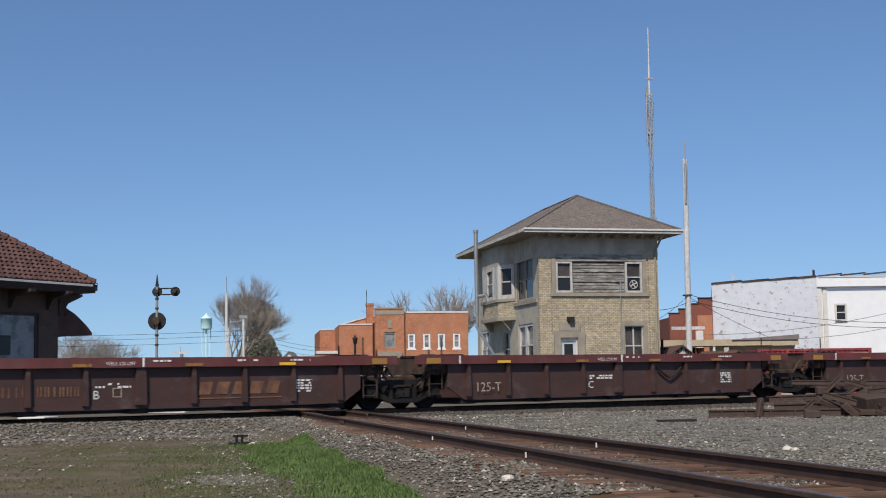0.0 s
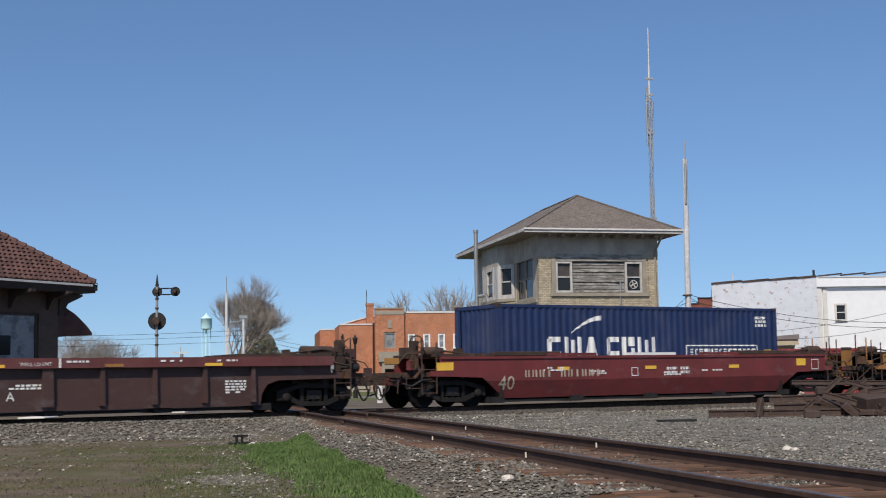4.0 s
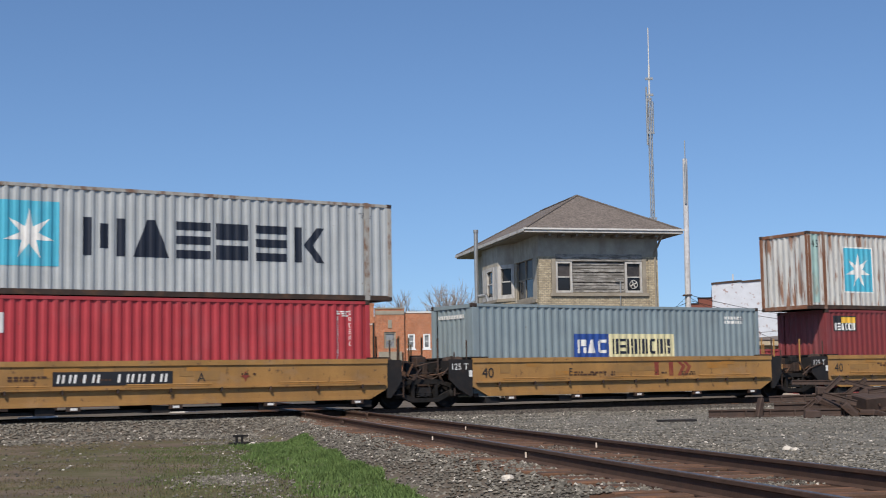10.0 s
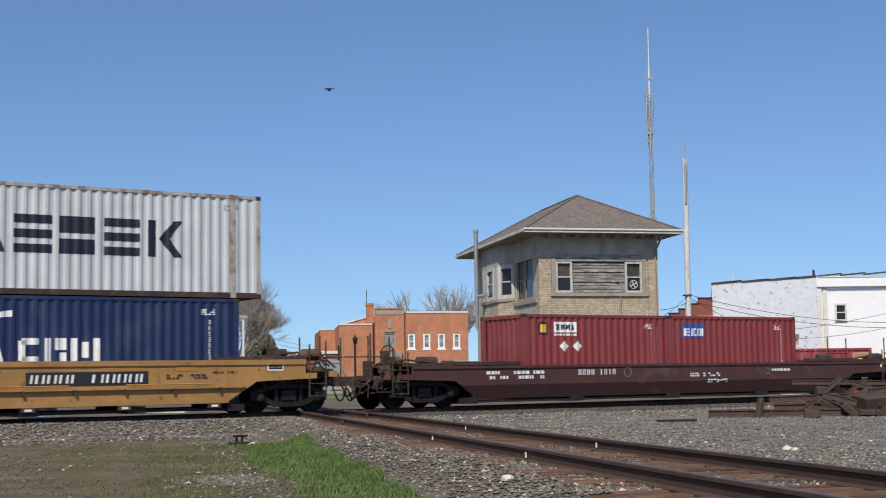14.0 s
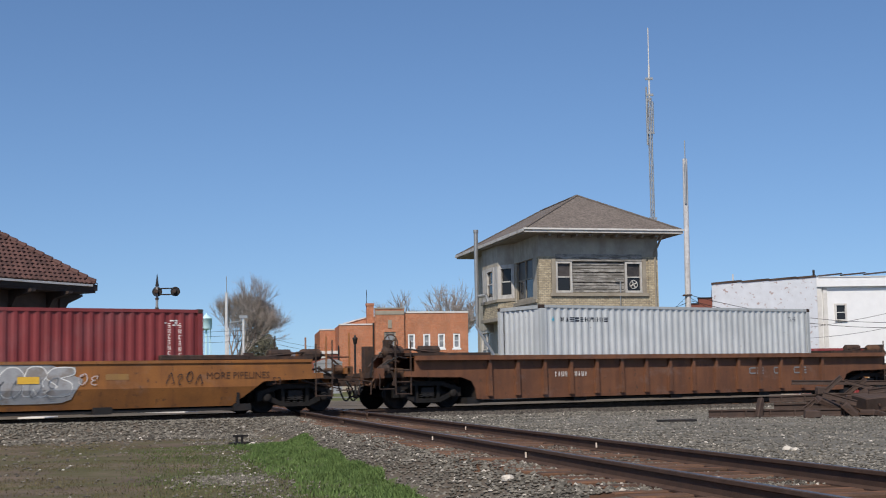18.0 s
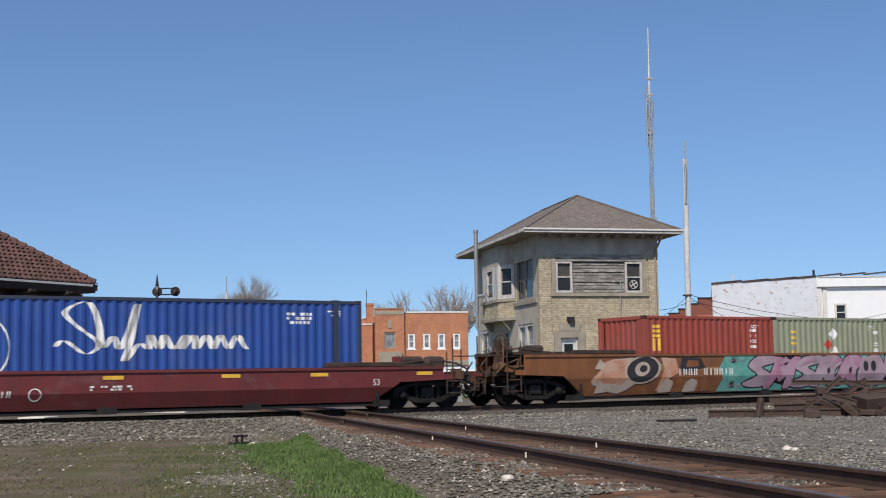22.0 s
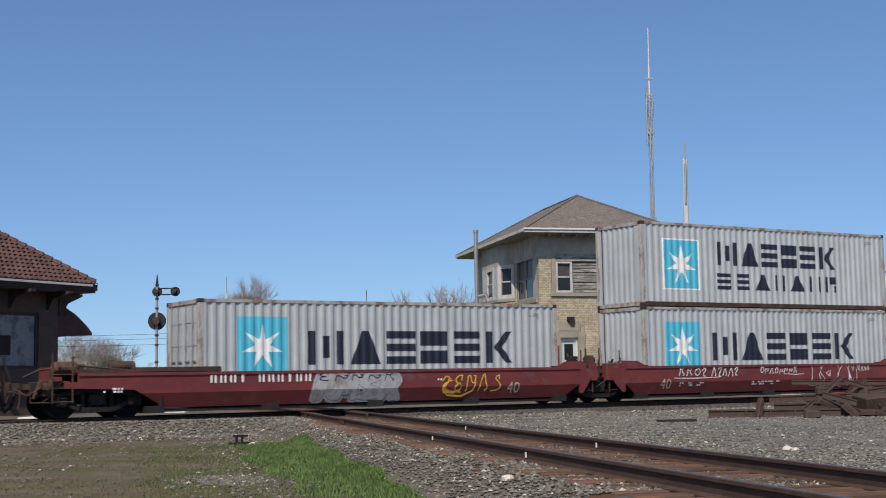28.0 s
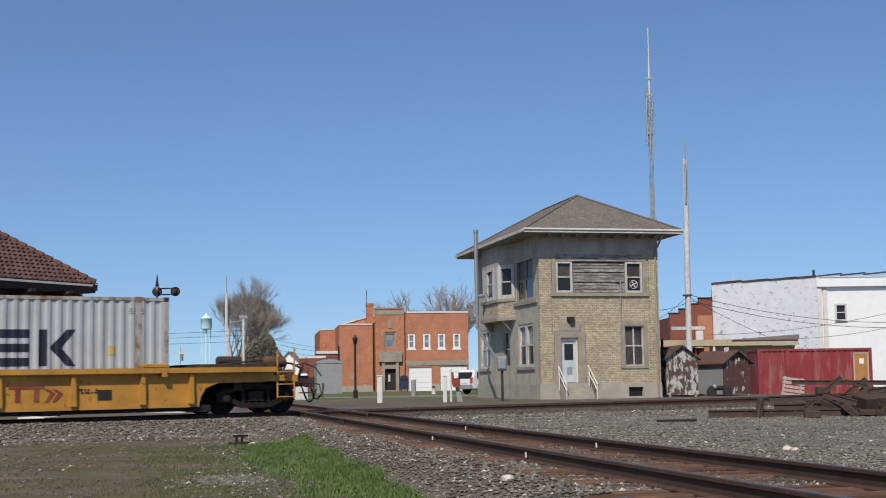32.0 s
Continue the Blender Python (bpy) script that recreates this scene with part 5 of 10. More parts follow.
for s_ in (-1, 1):
    part("side_window", boxes((s_ * 0.93 - 0.02, s_ * 0.93 + 0.02, 0.4, 1.6, 1.12, 1.6)), M["glass"], suv)
    part("side_window", boxes((s_ * 0.93 - 0.02, s_ * 0.93 + 0.02, 1.7, 2.7, 1.12, 1.58)), M["glass"], suv)
    part("tail_lamp", boxes((s_ * 0.8 - 0.07, s_ * 0.8 + 0.07, -0.1, 0.1, 0.8, 1.2)), M["red_mark"], suv)
    for y in (0.85, 3.65):
        bm = bmesh.new()
        lathe(bm, (s_ * 0.72, y, 0.34), (s_, 0, 0), [(0, 0.34), (0.2, 0.34), (0.22, 0.3)], 18)
        w = part("wheel", bm, M["tyre"], suv)
        bm = bmesh.new()
        lathe(bm, (s_ * 0.93, y, 0.34), (s_, 0, 0), [(0, 0.2), (0.02, 0.18)], 14)
        part("rim", bm, M["galv"], w)
part("bumper", boxes((-0.88, 0.88, -0.12, 0.08, 0.4, 0.68)), M["grey_paint"], suv)
part("number_panel", boxes((-0.26, 0.26, -0.07, -0.04, 0.78, 0.92)), M["white_mark"], suv)

# ---- buildings beyond the tower ----
wb = thing("white_brick_building", Matrix.Translation((19.05, 95.0, 0.4)) @ pose(0, 0, 0, 0, 0, -11), "white painted brick building with peeling patches and stepped parapet", "building")
part("wall", boxes((0.0, 7.2, 0.0, 14.0, 0.0, 7.5)), M["white_wall"], wb)
for i, (a, b, z) in enumerate(((0.0, 2.1, 7.68), (2.1, 4.0, 7.75), (4.0, 5.85, 7.83), (5.85, 7.2, 7.92))):
    p = part("parapet", boxes((a, b, 0.0, 0.4, 7.5, z)), M["white_wall"], wb)
    o = part("coping", boxes((a - 0.03 - a, b + 0.0 - a, -0.06, 0.46, -0.03, 0.10)), M["dirty_steel"], p)
    o.matrix_basis = Matrix.Translation((a, 0, z - 0.06)) @ pose(0, 0, 0, 0, -4.0, 0)
part("vent_pipe", rods(((7.05, 0.3, 7.9), (7.05, 0.3, 8.45), 0.08)), M["black_steel"], wb)
part("vent_pipe", rods(((1.5, 0.3, 7.6), (1.5, 0.3, 8.3), 0.05)), M["white_paint"], wb)
ws = thing("white_sided_building", Matrix.Translation((26.3, 94.6, 0.4)), "white metal sided building with a bold cornice", "building")
part("wall", boxes((0.0, 14.0, 0.3, 14.0, 0.0, 7.3)), M["white_siding"], ws)
for i in range(30):
    part("siding_board", boxes((0.9, 14.0, 0.27, 0.3, 0.2 + i * 0.23, 0.2 + i * 0.23 + 0.227)), M["white_siding"], ws)
part("corner_pilaster", boxes((0.0, 0.45, 0.12, 0.4, 0.0, 7.3), (0.55, 0.85, 0.2, 0.4, 0.0, 7.3)), M["white_paint"], ws)
part("cornice", boxes((-0.1, 14.0, 0.0, 0.5, 7.3, 7.95)), M["white_siding"], ws)
for i, x in enumerate((0.2, 5.5, 9.9)):
    part("roof_edge", boxes((x, x + (5.3, 4.4, 4.1)[i], -0.05, 0.5, 7.95 + 0.05 * i, 8.02 + 0.05 * i)), M["white_paint"], ws)
for i in range(8):
    o = part("coping", boxes((0.0, 1.66, -0.08, 0.5, 0.0, 0.08)), M["dirty_steel"], ws, "dark sloped coping")
    o.matrix_basis = Matrix.Translation((0.25 + 1.66 * i, 0.0, 8.03 + 0.04 * i)) @ pose(0, 0, 0, 0, -5.0, 0)
window_unit(ws, 1.35, 2.2, 4.85, 6.1, 0.16, M["white_paint"], M["glass"], 2, 1, 0.1, 0.12)
bb = thing("brown_brick_building", Matrix.Translation((15.95, 94.8, 0.4)), "red brown brick building with a stepped parapet", "building")
part("wall", boxes((0.0, 3.05, 0.0, 10.0, 0.0, 5.3)), M["brown_brick"], bb)
for a_, b_, z_ in ((0.0, 0.7, 5.55), (0.7, 1.3, 5.85), (1.3, 2.1, 6.2), (2.1, 3.05, 6.6)):
    p = part("parapet", boxes((a_, b_, 0.0, 0.35, 5.3, z_)), M["brown_brick"], bb)
    part("coping", boxes((a_ - 0.03, b_ + 0.03, -0.05, 0.4, z_, z_ + 0.07)), M["black_steel"], p)
part("orange_pier", boxes((1.95, 3.0, -0.12, 0.0, 2.5, 5.4)), M["orange_brick"], bb)
part("vent_hood", boxes((1.75, 2.25, -0.5, -0.12, 3.1, 4.3)), M["white_paint"], bb)
cn = thing("loading_canopy", Matrix.Translation((13.0, 85.0, 0.45)), "flat tan edged loading canopy over a dark opening", "building")
part("fascia", boxes((0.0, 5.2, 0.0, 0.2, 2.95, 3.35), (5.2, 9.45, 0.05, 0.2, 2.95, 3.2)), M["tan_trim"], cn)
part("roof", boxes((0.0, 9.45, 0.2, 9.0, 3.1, 3.3)), M["far_roof"], cn)
bm = bmesh.new()
slab(bm, [(4.6, 3.3), (9.5, 3.3), (9.5, 3.62)], 1, 0.1, 6.0)
part("sloping_roof", bm, M["far_roof"], cn)
part("tan_wall", boxes((4.0, 9.4, 1.0, 1.2, 0.0, 2.95)), M["tan_trim"], cn)
# near black wall: the shade under the canopy is in its colour
part("back_wall", boxes((0.0, 4.0, 6.0, 6.2, 0.0, 3.0)), M["dark_void"], cn)
for x in (0.1, 4.0, 9.2):
    part("post", boxes((x, x + 0.15, 0.05, 0.2, 0.0, 2.95)), M["white_paint"], cn)


def shed(x, y, rz, w, dep, zw, zr, wall, gable, label):
    s = thing("shed", Matrix.Translation((x, y, 0.45)) @ pose(0, 0, 0, 0, 0, rz), label, "shed", "old sheds")
    bm = bmesh.new()
    slab(bm, [(0, 0.12), (w, 0.12), (w, zw), (w / 2, zr), (0, zw)], 1, 0.0, 0.06)
    part("gable_wall", bm, gable, s)
    bm = bmesh.new()
    slab(bm, [(0, 0.12), (w, 0.12), (w, zw), (w / 2, zr), (0, zw)], 1, dep - 0.06, dep)
    part("rear_wall", bm, wall, s)
    part("side_wall", boxes((0.0, 0.05, 0.06, dep - 0.06, 0.12, zw)), wall, s)
    part("side_wall", boxes((w - 0.05, w, 0.06, dep - 0.06, 0.12, zw)), wall, s)
    o_ = 0.16
    k_ = (zr - zw) / (w / 2)
    for s_ in (0, 1):
        a = [(-o_, zw - o_ * k_), (w / 2, zr), (w / 2, zr + 0.06), (-o_, zw - o_ * k_ + 0.06)]
        if s_:
            a = [(w - p, q) for p, q in a]
        bm = bmesh.new()
        slab(bm, a, 1, -0.18, dep + 0.15)
        part("roof_slope", bm, M["rust_roof"], s)
    for i in range(1, int(w / 0.35)):
        part("batten", boxes((i * 0.35 - 0.015, i * 0.35 + 0.015, -0.015, 0.0, 0.15, zw)), gable, s)
    for px_ in (0.1, w - 0.2):
        part("foot_block", boxes((px_, px_ + 0.12, 0.02, 0.14, -0.1, 0.12)), M["concrete"], s)
    return s


s1 = shed(11.12, 67.5, 6, 1.62, 2.0, 1.95, 2.55, M["shed_wall"], M["shed_wall"], "narrow shed with peeling white and brown boards")
part("flue", rods(((-0.1, 0.3, 1.5), (-0.1, 0.3, 2.9), 0.07)), M["black_steel"], s1)
s2 = shed(14.25, 68.8, 28, 1.75, 2.6, 1.72, 2.28, M["grey_paint"], M["shed_brown"], "brown peeling shed with a rusty gable roof")
part("roof_vent", boxes((0.75, 0.9, 0.6, 0.8, 2.25, 2.5)), M["white_paint"], s2)
rc = thing("storage_container", Matrix.Translation((17.25, 74.0, 0.45)) @ pose(0, 0, 0, 0, 0, 2), "faded red storage container with a wooden door", "container")
bm = bmesh.new()
_fold = [(0.0, 2.4)]
for i in range(21):
    a = i * 0.3
    _fold += [(a, 0.035), (a + 0.13, 0.035), (a + 0.17, 0.0), (a + 0.27, 0.0)]
slab(bm, _fold + [(6.3, 0.035), (6.3, 2.4)], 2, 0.15, 2.35)
part("body", bm, M["red_cont"], rc, "folded red steel sides")
part("top_rail", boxes((-0.03, 6.33, -0.03, 2.43, 2.35, 2.47)), M["red_cont"], rc)
part("bottom_rail", boxes((-0.03, 6.33, -0.03, 2.43, 0.0, 0.15)), M["red_cont"], rc)
for xa, xb in ((-0.03, 0.13), (1.55, 1.7), (6.17, 6.33)):
    part("corner_post", boxes((xa, xb, -0.04, 0.1, 0.15, 2.35)), M["red_cont"], rc)
d = part("door", boxes((5.35, 6.05, -0.06, 0.0, 0.2, 2.15)), M["door_wood"], rc, "varnished wooden door with a notice")
part("notice", boxes((5.6, 5.85, -0.075, -0.06, 1.6, 1.9)), M["white_mark"], d)
part("door_frame", boxes((5.27, 5.35, -0.07, 0.0, 0.2, 2.22), (6.05, 6.13, -0.07, 0.0, 0.2, 2.22), (5.27, 6.13, -0.09, 0.0, 2.15, 2.22)), M["tan_trim"], rc)
pal = thing("pallet", Matrix.Translation((17.0, 68.5, 0.45)) @ pose(0, 0, 0, 12, 8, 6), "pale slatted pallet leaning near the container", "pallet")
for i in range(5):
    part("slat", boxes((0.0 + 0.03 * i, 1.15 + 0.03 * i, 0.0, 0.03, 0.85 - i * 0.2, 0.98 - i * 0.2)), M["pallet_wood"], pal)
for x in (0.1, 1.0):
    part("upright", boxes((x, x + 0.08, 0.03, 0.1, 0.0, 1.0)), M["white_paint"], pal)
bike = thing("quad_bike", Matrix.Translation((13.1, 67.0, 0.45)), "small dark quad bike with a shiny lamp", "vehicle")
for x in (0.15, 0.95):
    bm = bmesh.new()
    lathe(bm, (x, 0.0, 0.24), (0, 1, 0), [(-0.12, 0.2), (-0.1, 0.24), (0.1, 0.24), (0.12, 0.2)], 16)
    part("wheel", bm, M["tyre"], bike)
bm = bmesh.new()
bevbox(bm, 0.1, 1.0, -0.1, 0.5, 0.32, 0.55, 0.06)
part("body", bm, M["black_steel"], bike)
bm = bmesh.new()
lathe(bm, (0.3, -0.1, 0.5), (0, -1, 0), [(0, 0.1), (0.08, 0.1), (0.1, 0.06)], 12)
part("head_lamp", bm, M["galv"], bike)
vanw = thing("white_appliance", Matrix.Translation((12.95, 71.5, 0.45)), "white metal appliance standing between the sheds", "appliance")
bm = bmesh.new()
bevbox(bm, 0, 0.75, 0, 0.6, 0, 1.45, 0.06)
part("body", bm, M["white_siding"], vanw)
part("lid", boxes((-0.01, 0.76, -0.03, 0.6, 1.1, 1.14)), M["grey_paint"], vanw)

# ---- masts and poles ----
ant = thing("radio_mast", Matrix.Translation((11.38, 72.0, 0.45)), "slender lattice radio mast with whip antenna", "radio mast")
for i in range(3):
    a = 2 * math.pi * i / 3 + 0.4
    part("leg", rods(((0.115 * math.cos(a), 0.115 * math.sin(a), 0), (0.10 * math.cos(a), 0.10 * math.sin(a), 16.2), 0.034)), M["galv"], ant)
bm = bmesh.new()
for k in range(40):
    z = 0.4 * k + 0.2
    for i in range(3):
        a, b = 2 * math.pi * i / 3 + 0.4, 2 * math.pi * (i + 1) / 3 + 0.4
        rod(bm, (0.105 * math.cos(a), 0.105 * math.sin(a), z), (0.105 * math.cos(b), 0.105 * math.sin(b), z + 0.38), 0.007, n=4, caps=False)
part("lattice", bm, M["galv"], ant)
part("whip", rods(((0, 0, 16.0), (0.02, 0, 18.0), 0.05), ((0.02, 0, 18.0), (0.03, 0, 20.1), 0.03)), M["white_paint"], ant)
part("antenna", rods(((-0.16, 0, 13.6), (-0.16, 0, 16.8), 0.05), ((0.18, 0, 14.2), (0.18, 0, 16.0), 0.04)), M["galv"], ant)
for z in (9.5, 14.2, 16.3, 17.2):
    part("clamp", boxes((-0.2, 0.22, -0.06, 0.06, z, z + 0.12)), M["galv"], ant)
pol = thing("utility_pole", Matrix.Translation((13.2, 72.6, 0.45)), "bleached wooden utility pole", "utility pole")
bm = bmesh.new()
rod(bm, (0, 0, -0.3), (0.12, 0, 12.9), 0.18, 0.13, 12)
part("pole", bm, M["pole_wood"], pol)
part("crossarm", boxes((-0.9, 0.9, -0.07, 0.07, 3.55, 3.72)), M["pole_wood"], pol)
part("top_pipe", rods(((0.08, -0.16, 10.4), (0.10, -0.16, 12.6), 0.06), ((0.1, -0.14, 12.6), (0.12, -0.1, 13.9), 0.03)), M["galv"], pol)
part("cable_clamp", boxes((-0.21, 0.25, -0.2, 0.2, 5.38, 5.45)), M["dirty_steel"], pol)


def cable(name, a, b, sag, r, label):
    a, b = Vector(a), Vector(b)
    bm = bmesh.new()
    tube(bm, [a.lerp(b, i / 14) - Vector((0, 0, sag * 4 * (i / 14) * (1 - i / 14))) for i in range(15)], r, 4)
    return single(name, bm, M["black_steel"], Matrix.Identity(4), label, "cable", "overhead cables")


for z in (5.9, 5.6):
    cable("overhead_cable", (13.25, 72.6, z), (34.0, 82.0, z - 0.8), 1.0, 0.014, "thin dark overhead cable from the utility pole")
cable("overhead_cable", (13.25, 72.6, 5.8), (26.5, 94.4, 3.0), 0.4, 0.013, "thin dark overhead cable from the utility pole")
cable("overhead_cable", (13.25, 72.6, 5.5), (10.4, 70.0, 5.0), 0.2, 0.013, "thin dark overhead cable from the utility pole")
cable("overhead_cable", (13.25, 72.6, 5.85), (10.5, 68.5, 4.2), 0.15, 0.013, "thin dark overhead cable from the utility pole")
cable("overhead_cable", (34.0, 90.0, 6.6), (17.0, 88.0, 4.2), 0.6, 0.013, "thin dark overhead cable before the white buildings")
cable("overhead_cable", (34.0, 92.0, 5.5), (20.0, 90.0, 4.0), 0.6, 0.013, "thin dark overhead cable before the white buildings")
for i, z in enumerate((5.9, 5.5, 5.0)):
    cable("overhead_cable", (-60.0, 130.0, z + 0.9), (-16.5, 112.0, z), 0.4, 0.014, "thin dark overhead cable above the street")
    cable("overhead_cable", (-16.5, 112.0, z), (-12.0, 150.5, z - 0.6), 0.4, 0.014, "thin dark overhead cable above the street")
for x, y, h, r in ((-21.1, 130.0, 9.9, 0.13), (-20.6, 128.0, 6.4, 0.09), (-31.5, 160.0, 5.5, 0.1)):
    p = thing("utility_pole", Matrix.Translation((x, y, 0.4)), "grey weathered utility pole by the street", "utility pole", "street poles")
    bm = bmesh.new()
    rod(bm, (0, 0, -0.3), (0, 0, h), r * 1.2, r, 10)
    part("pole", bm, M["pole_wood"], p)
    if h > 9:
        part("aerial", rods(((0, 0, h), (0, 0, h + 1.6), 0.035)), M["galv"], p)
    elif h < 6:
        part("crossarm", boxes((-1.0, 1.0, -0.06, 0.06, h - 0.7, h - 0.55)), M["pole_wood"], p)
        part("transformer", rods(((0.25, -0.2, h - 1.6), (0.25, -0.2, h - 0.8), 0.2), n=10), M["galv"], p)
        for xx in (-0.8, 0.0, 0.8):
            part("insulator", rods(((xx, 0, h - 0.55), (xx, 0, h - 0.35), 0.05)), M["white_paint"], p)

lp = thing("street_light", Matrix.Translation((-16.75, 112.0, 0.4)), "pale pole with a street light on an arm", "street light")
part("pole", rods(((0, 0, -0.2), (0, 0, 6.5), 0.10), n=10), M["pole_wood"], lp)
part("arm", rods(((0, 0, 6.3), (-1.3, -0.1, 6.1), 0.05)), M["galv"], lp)
part("lamp_head", boxes((-0.35, 0.35, -0.18, 0.18, 6.5, 6.75)), M["galv"], lp)
# water tower far off
wt = thing("water_tower", Matrix.Translation((-106.4, 600.0, 0.4)), "pale blue water tower on a thin stem", "water tower")
bm = bmesh.new()
lathe(bm, (0, 0, 25.5), (0, 0, 1), [(0, 1.6), (0.5, 2.4), (0.8, 2.5), (5.0, 2.5), (5.1, 2.7), (5.3, 2.65), (6.9, 0.5), (7.1, 0.3), (7.6, 0.2)], 24)
part("tank", bm, M["tank"], wt, smooth=True)
part("stem", rods(((0, 0, 0), (0, 0, 25.8), 0.45), n=14), M["tank"], wt)
for a in (0.8, 2.4, 3.9, 5.5):
    part("leg", rods(((3.2 * math.cos(a), 3.2 * math.sin(a), 0), (2.2 * math.cos(a), 2.2 * math.sin(a), 26.5), 0.16)), M["tank"], wt)
hs = thing("house", Matrix.Translation((-30.3, 245.0, 0.9)), "small white gabled house beyond the street", "house")
bm = bmesh.new()
slab(bm, [(0, 0), (3.8, 0), (3.8, 4.3), (1.9, 6.2), (0, 4.3)], 1, 0, 8)
part("wall", bm, M["white_siding"], hs)
for s_ in (0, 1):
    a = [(-0.3, 4.0), (1.9, 6.2), (1.9, 6.45), (-0.3, 4.25)]
    if s_:
        a = [(3.8 - p, q) for p, q in a]
    bm = bmesh.new()
    slab(bm, a, 1, -0.3, 8.3)
    part("roof_slope", bm, M["far_roof"], hs)


# ---- bare trees and brush ----
def tree(x, y, h, spread, seed, label, levels=5, twig=0.012, base_z=0.4, stem=0.23, crowd=3):
    r = random.Random(seed)
    t = thing("tree", Matrix.Translation((x, y, base_z)), label, "tree", "bare trees")
    trunk, crown = bmesh.new(), bmesh.new()
    tips = []

    def grow(p, d, l, rad, lev):
        q = p
        for i in range(3):
            d = (d + Vector((r.gauss(0, 0.10), r.gauss(0, 0.10), r.gauss(0.03, 0.06)))).normalized()
            e = q + d * l / 3
            rod(trunk if lev < 2 else crown, q, e, rad * (1 - 0.1 * i), rad * (0.9 - 0.1 * i), 7 if lev < 2 else 3, caps=False)
            q = e
            if lev >= 2:
                tips.append((q.copy(), d.copy()))
        if lev >= levels:
            return
        n = 5 if lev == 0 else r.choice((2, 3, 3))
        a0 = r.uniform(0, 6.28)
        for k in range(n):
            ax = d.orthogonal().normalized()
            ax.rotate(Matrix.Rotation(a0 + 6.28 * k / n + r.uniform(-0.4, 0.4), 3, d))
            nd = d.copy()
            nd.rotate(Matrix.Rotation(radians(r.uniform(16, 36)) * spread, 3, ax))
            nd.z += 0.10
            grow(q, nd.normalized(), (h * 0.2 if lev == 0 else l) * r.uniform(0.66, 0.9), rad * r.uniform(0.5, 0.66), lev + 1)
    grow(Vector((0, 0, -0.2)), Vector((0, 0, 1)), h * stem, h * 0.019, 0)
    part("trunk", trunk, M["bark"], t)
    for p, d in tips:
        for k in range(crowd):
            nd = (d + Vector((r.gauss(0, 0.45), r.gauss(0, 0.45), r.gauss(0.15, 0.35)))).normalized()
            rod(crown, p, p + nd * h * r.uniform(0.035, 0.085), twig, twig * 0.5, 3, caps=False)
    part("crown", crown, M["bud"], t, "bare twigs with first buds")
    return t


tree(-24.1, 150.0, 16.2, 0.70, 3, "tall bare budding tree behind the utility poles", 6, 0.015, 0.4, 0.12, 2)
tree(-17.6, 190.0, 7.6, 1.05, 8, "bare budding tree beside the street", 4, 0.02)
tree(-3.9, 185.0, 17.2, 0.9, 5, "bare tree behind the brick hall", 4, 0.024)
tree(-1.6, 200.0, 15.0, 1.0, 6, "bare tree behind the brick hall", 4, 0.024)
tree(1.1, 190.0, 19.5, 0.9, 9, "bare tree behind the brick hall", 4, 0.024)
tree(2.6, 185.0, 17.5, 0.9, 12, "bare tree behind the brick hall", 4, 0.024)
tree(18.5, 130.0, 7.6, 1.0, 15, "small bare tree behind the canopy", 4, 0.035)


def brush(name, x0, x1, y0, y1, h, n, seed, mat, label, big=1.0):
    """A thicket of many thin shoots and small leaves."""
    r = random.Random(seed)
    V, Fc = [], []
    for _ in range(n):
        x, y = r.uniform(x0, x1), r.uniform(y0, y1)
        u = (x - x0) / (x1 - x0)
        top = h * (0.55 + 0.35 * math.sin(math.pi * u) + 0.3 * noise.noise((x * 0.25, y * 0.1, seed)))
        z = top * r.random() ** 0.7 + 0.4
        q = r.uniform(0.08, 0.24) * big
        b = len(V)
        a, e = r.uniform(0, 6.28), r.uniform(-0.8, 0.8)
        ux, uy, uz = math.cos(a) * q, math.sin(a) * q, e * q
        V += [(x - ux, y - uy, z - uz), (x + ux * 0.3, y + uy * 0.3, z - q * 0.4), (x + ux, y + uy, z + uz), (x - ux * 0.2, y - uy * 0.2, z + q * 0.5)]
        Fc.append((b, b + 1, b + 2, b + 3))
    for _ in range(n // 14):
        x, y = r.uniform(x0, x1), r.uniform(y0, y1)
        b = len(V)
        l = h * r.uniform(0.3, 0.7)
        w = 0.04
        V += [(x - w, y, 0.3), (x + w, y, 0.3), (x + r.gauss(0, 0.4), y, 0.4 + l)]
        Fc.append((b, b + 1, b + 2))
    me = bpy.data.meshes.new(name)
    me.from_pydata(V, [], Fc)
    me.materials.append(mat)
    return tagged(new(name, me), label, "shrubs", kind="stuff")


for x_, y_, h_, sd in ((-37.4, 134.0, 9.0, 31), (-35.9, 131.0, 10.2, 32), (-33.6, 133.0, 8.8, 33), (-32.3, 130.0, 9.4, 34)):
    tree(x_, y_, h_, 1.35, sd, "low bare budding tree beyond the depot", 5, 0.013, 0.4, 0.10, 1)
brush("brush", -41.0, -32.0, 134, 140, 4.6, 9000, 1, M["thicket"], "brown budding brush beyond the depot")
brush("hedge", -25.4, -20.4, 160, 170, 7.4, 9000, 2, M["hedge"], "dull green brush and small trees beyond the street")
brush("far_brush", -40.0, 30.0, 240, 260, 2.6, 9000, 3, M["thicket"], "far brown bare treeline")
brush("far_treeline", -150.0, -30.0, 420, 470, 6.5, 12000, 4, M["thicket"], "far brown bare treeline", 3.0)

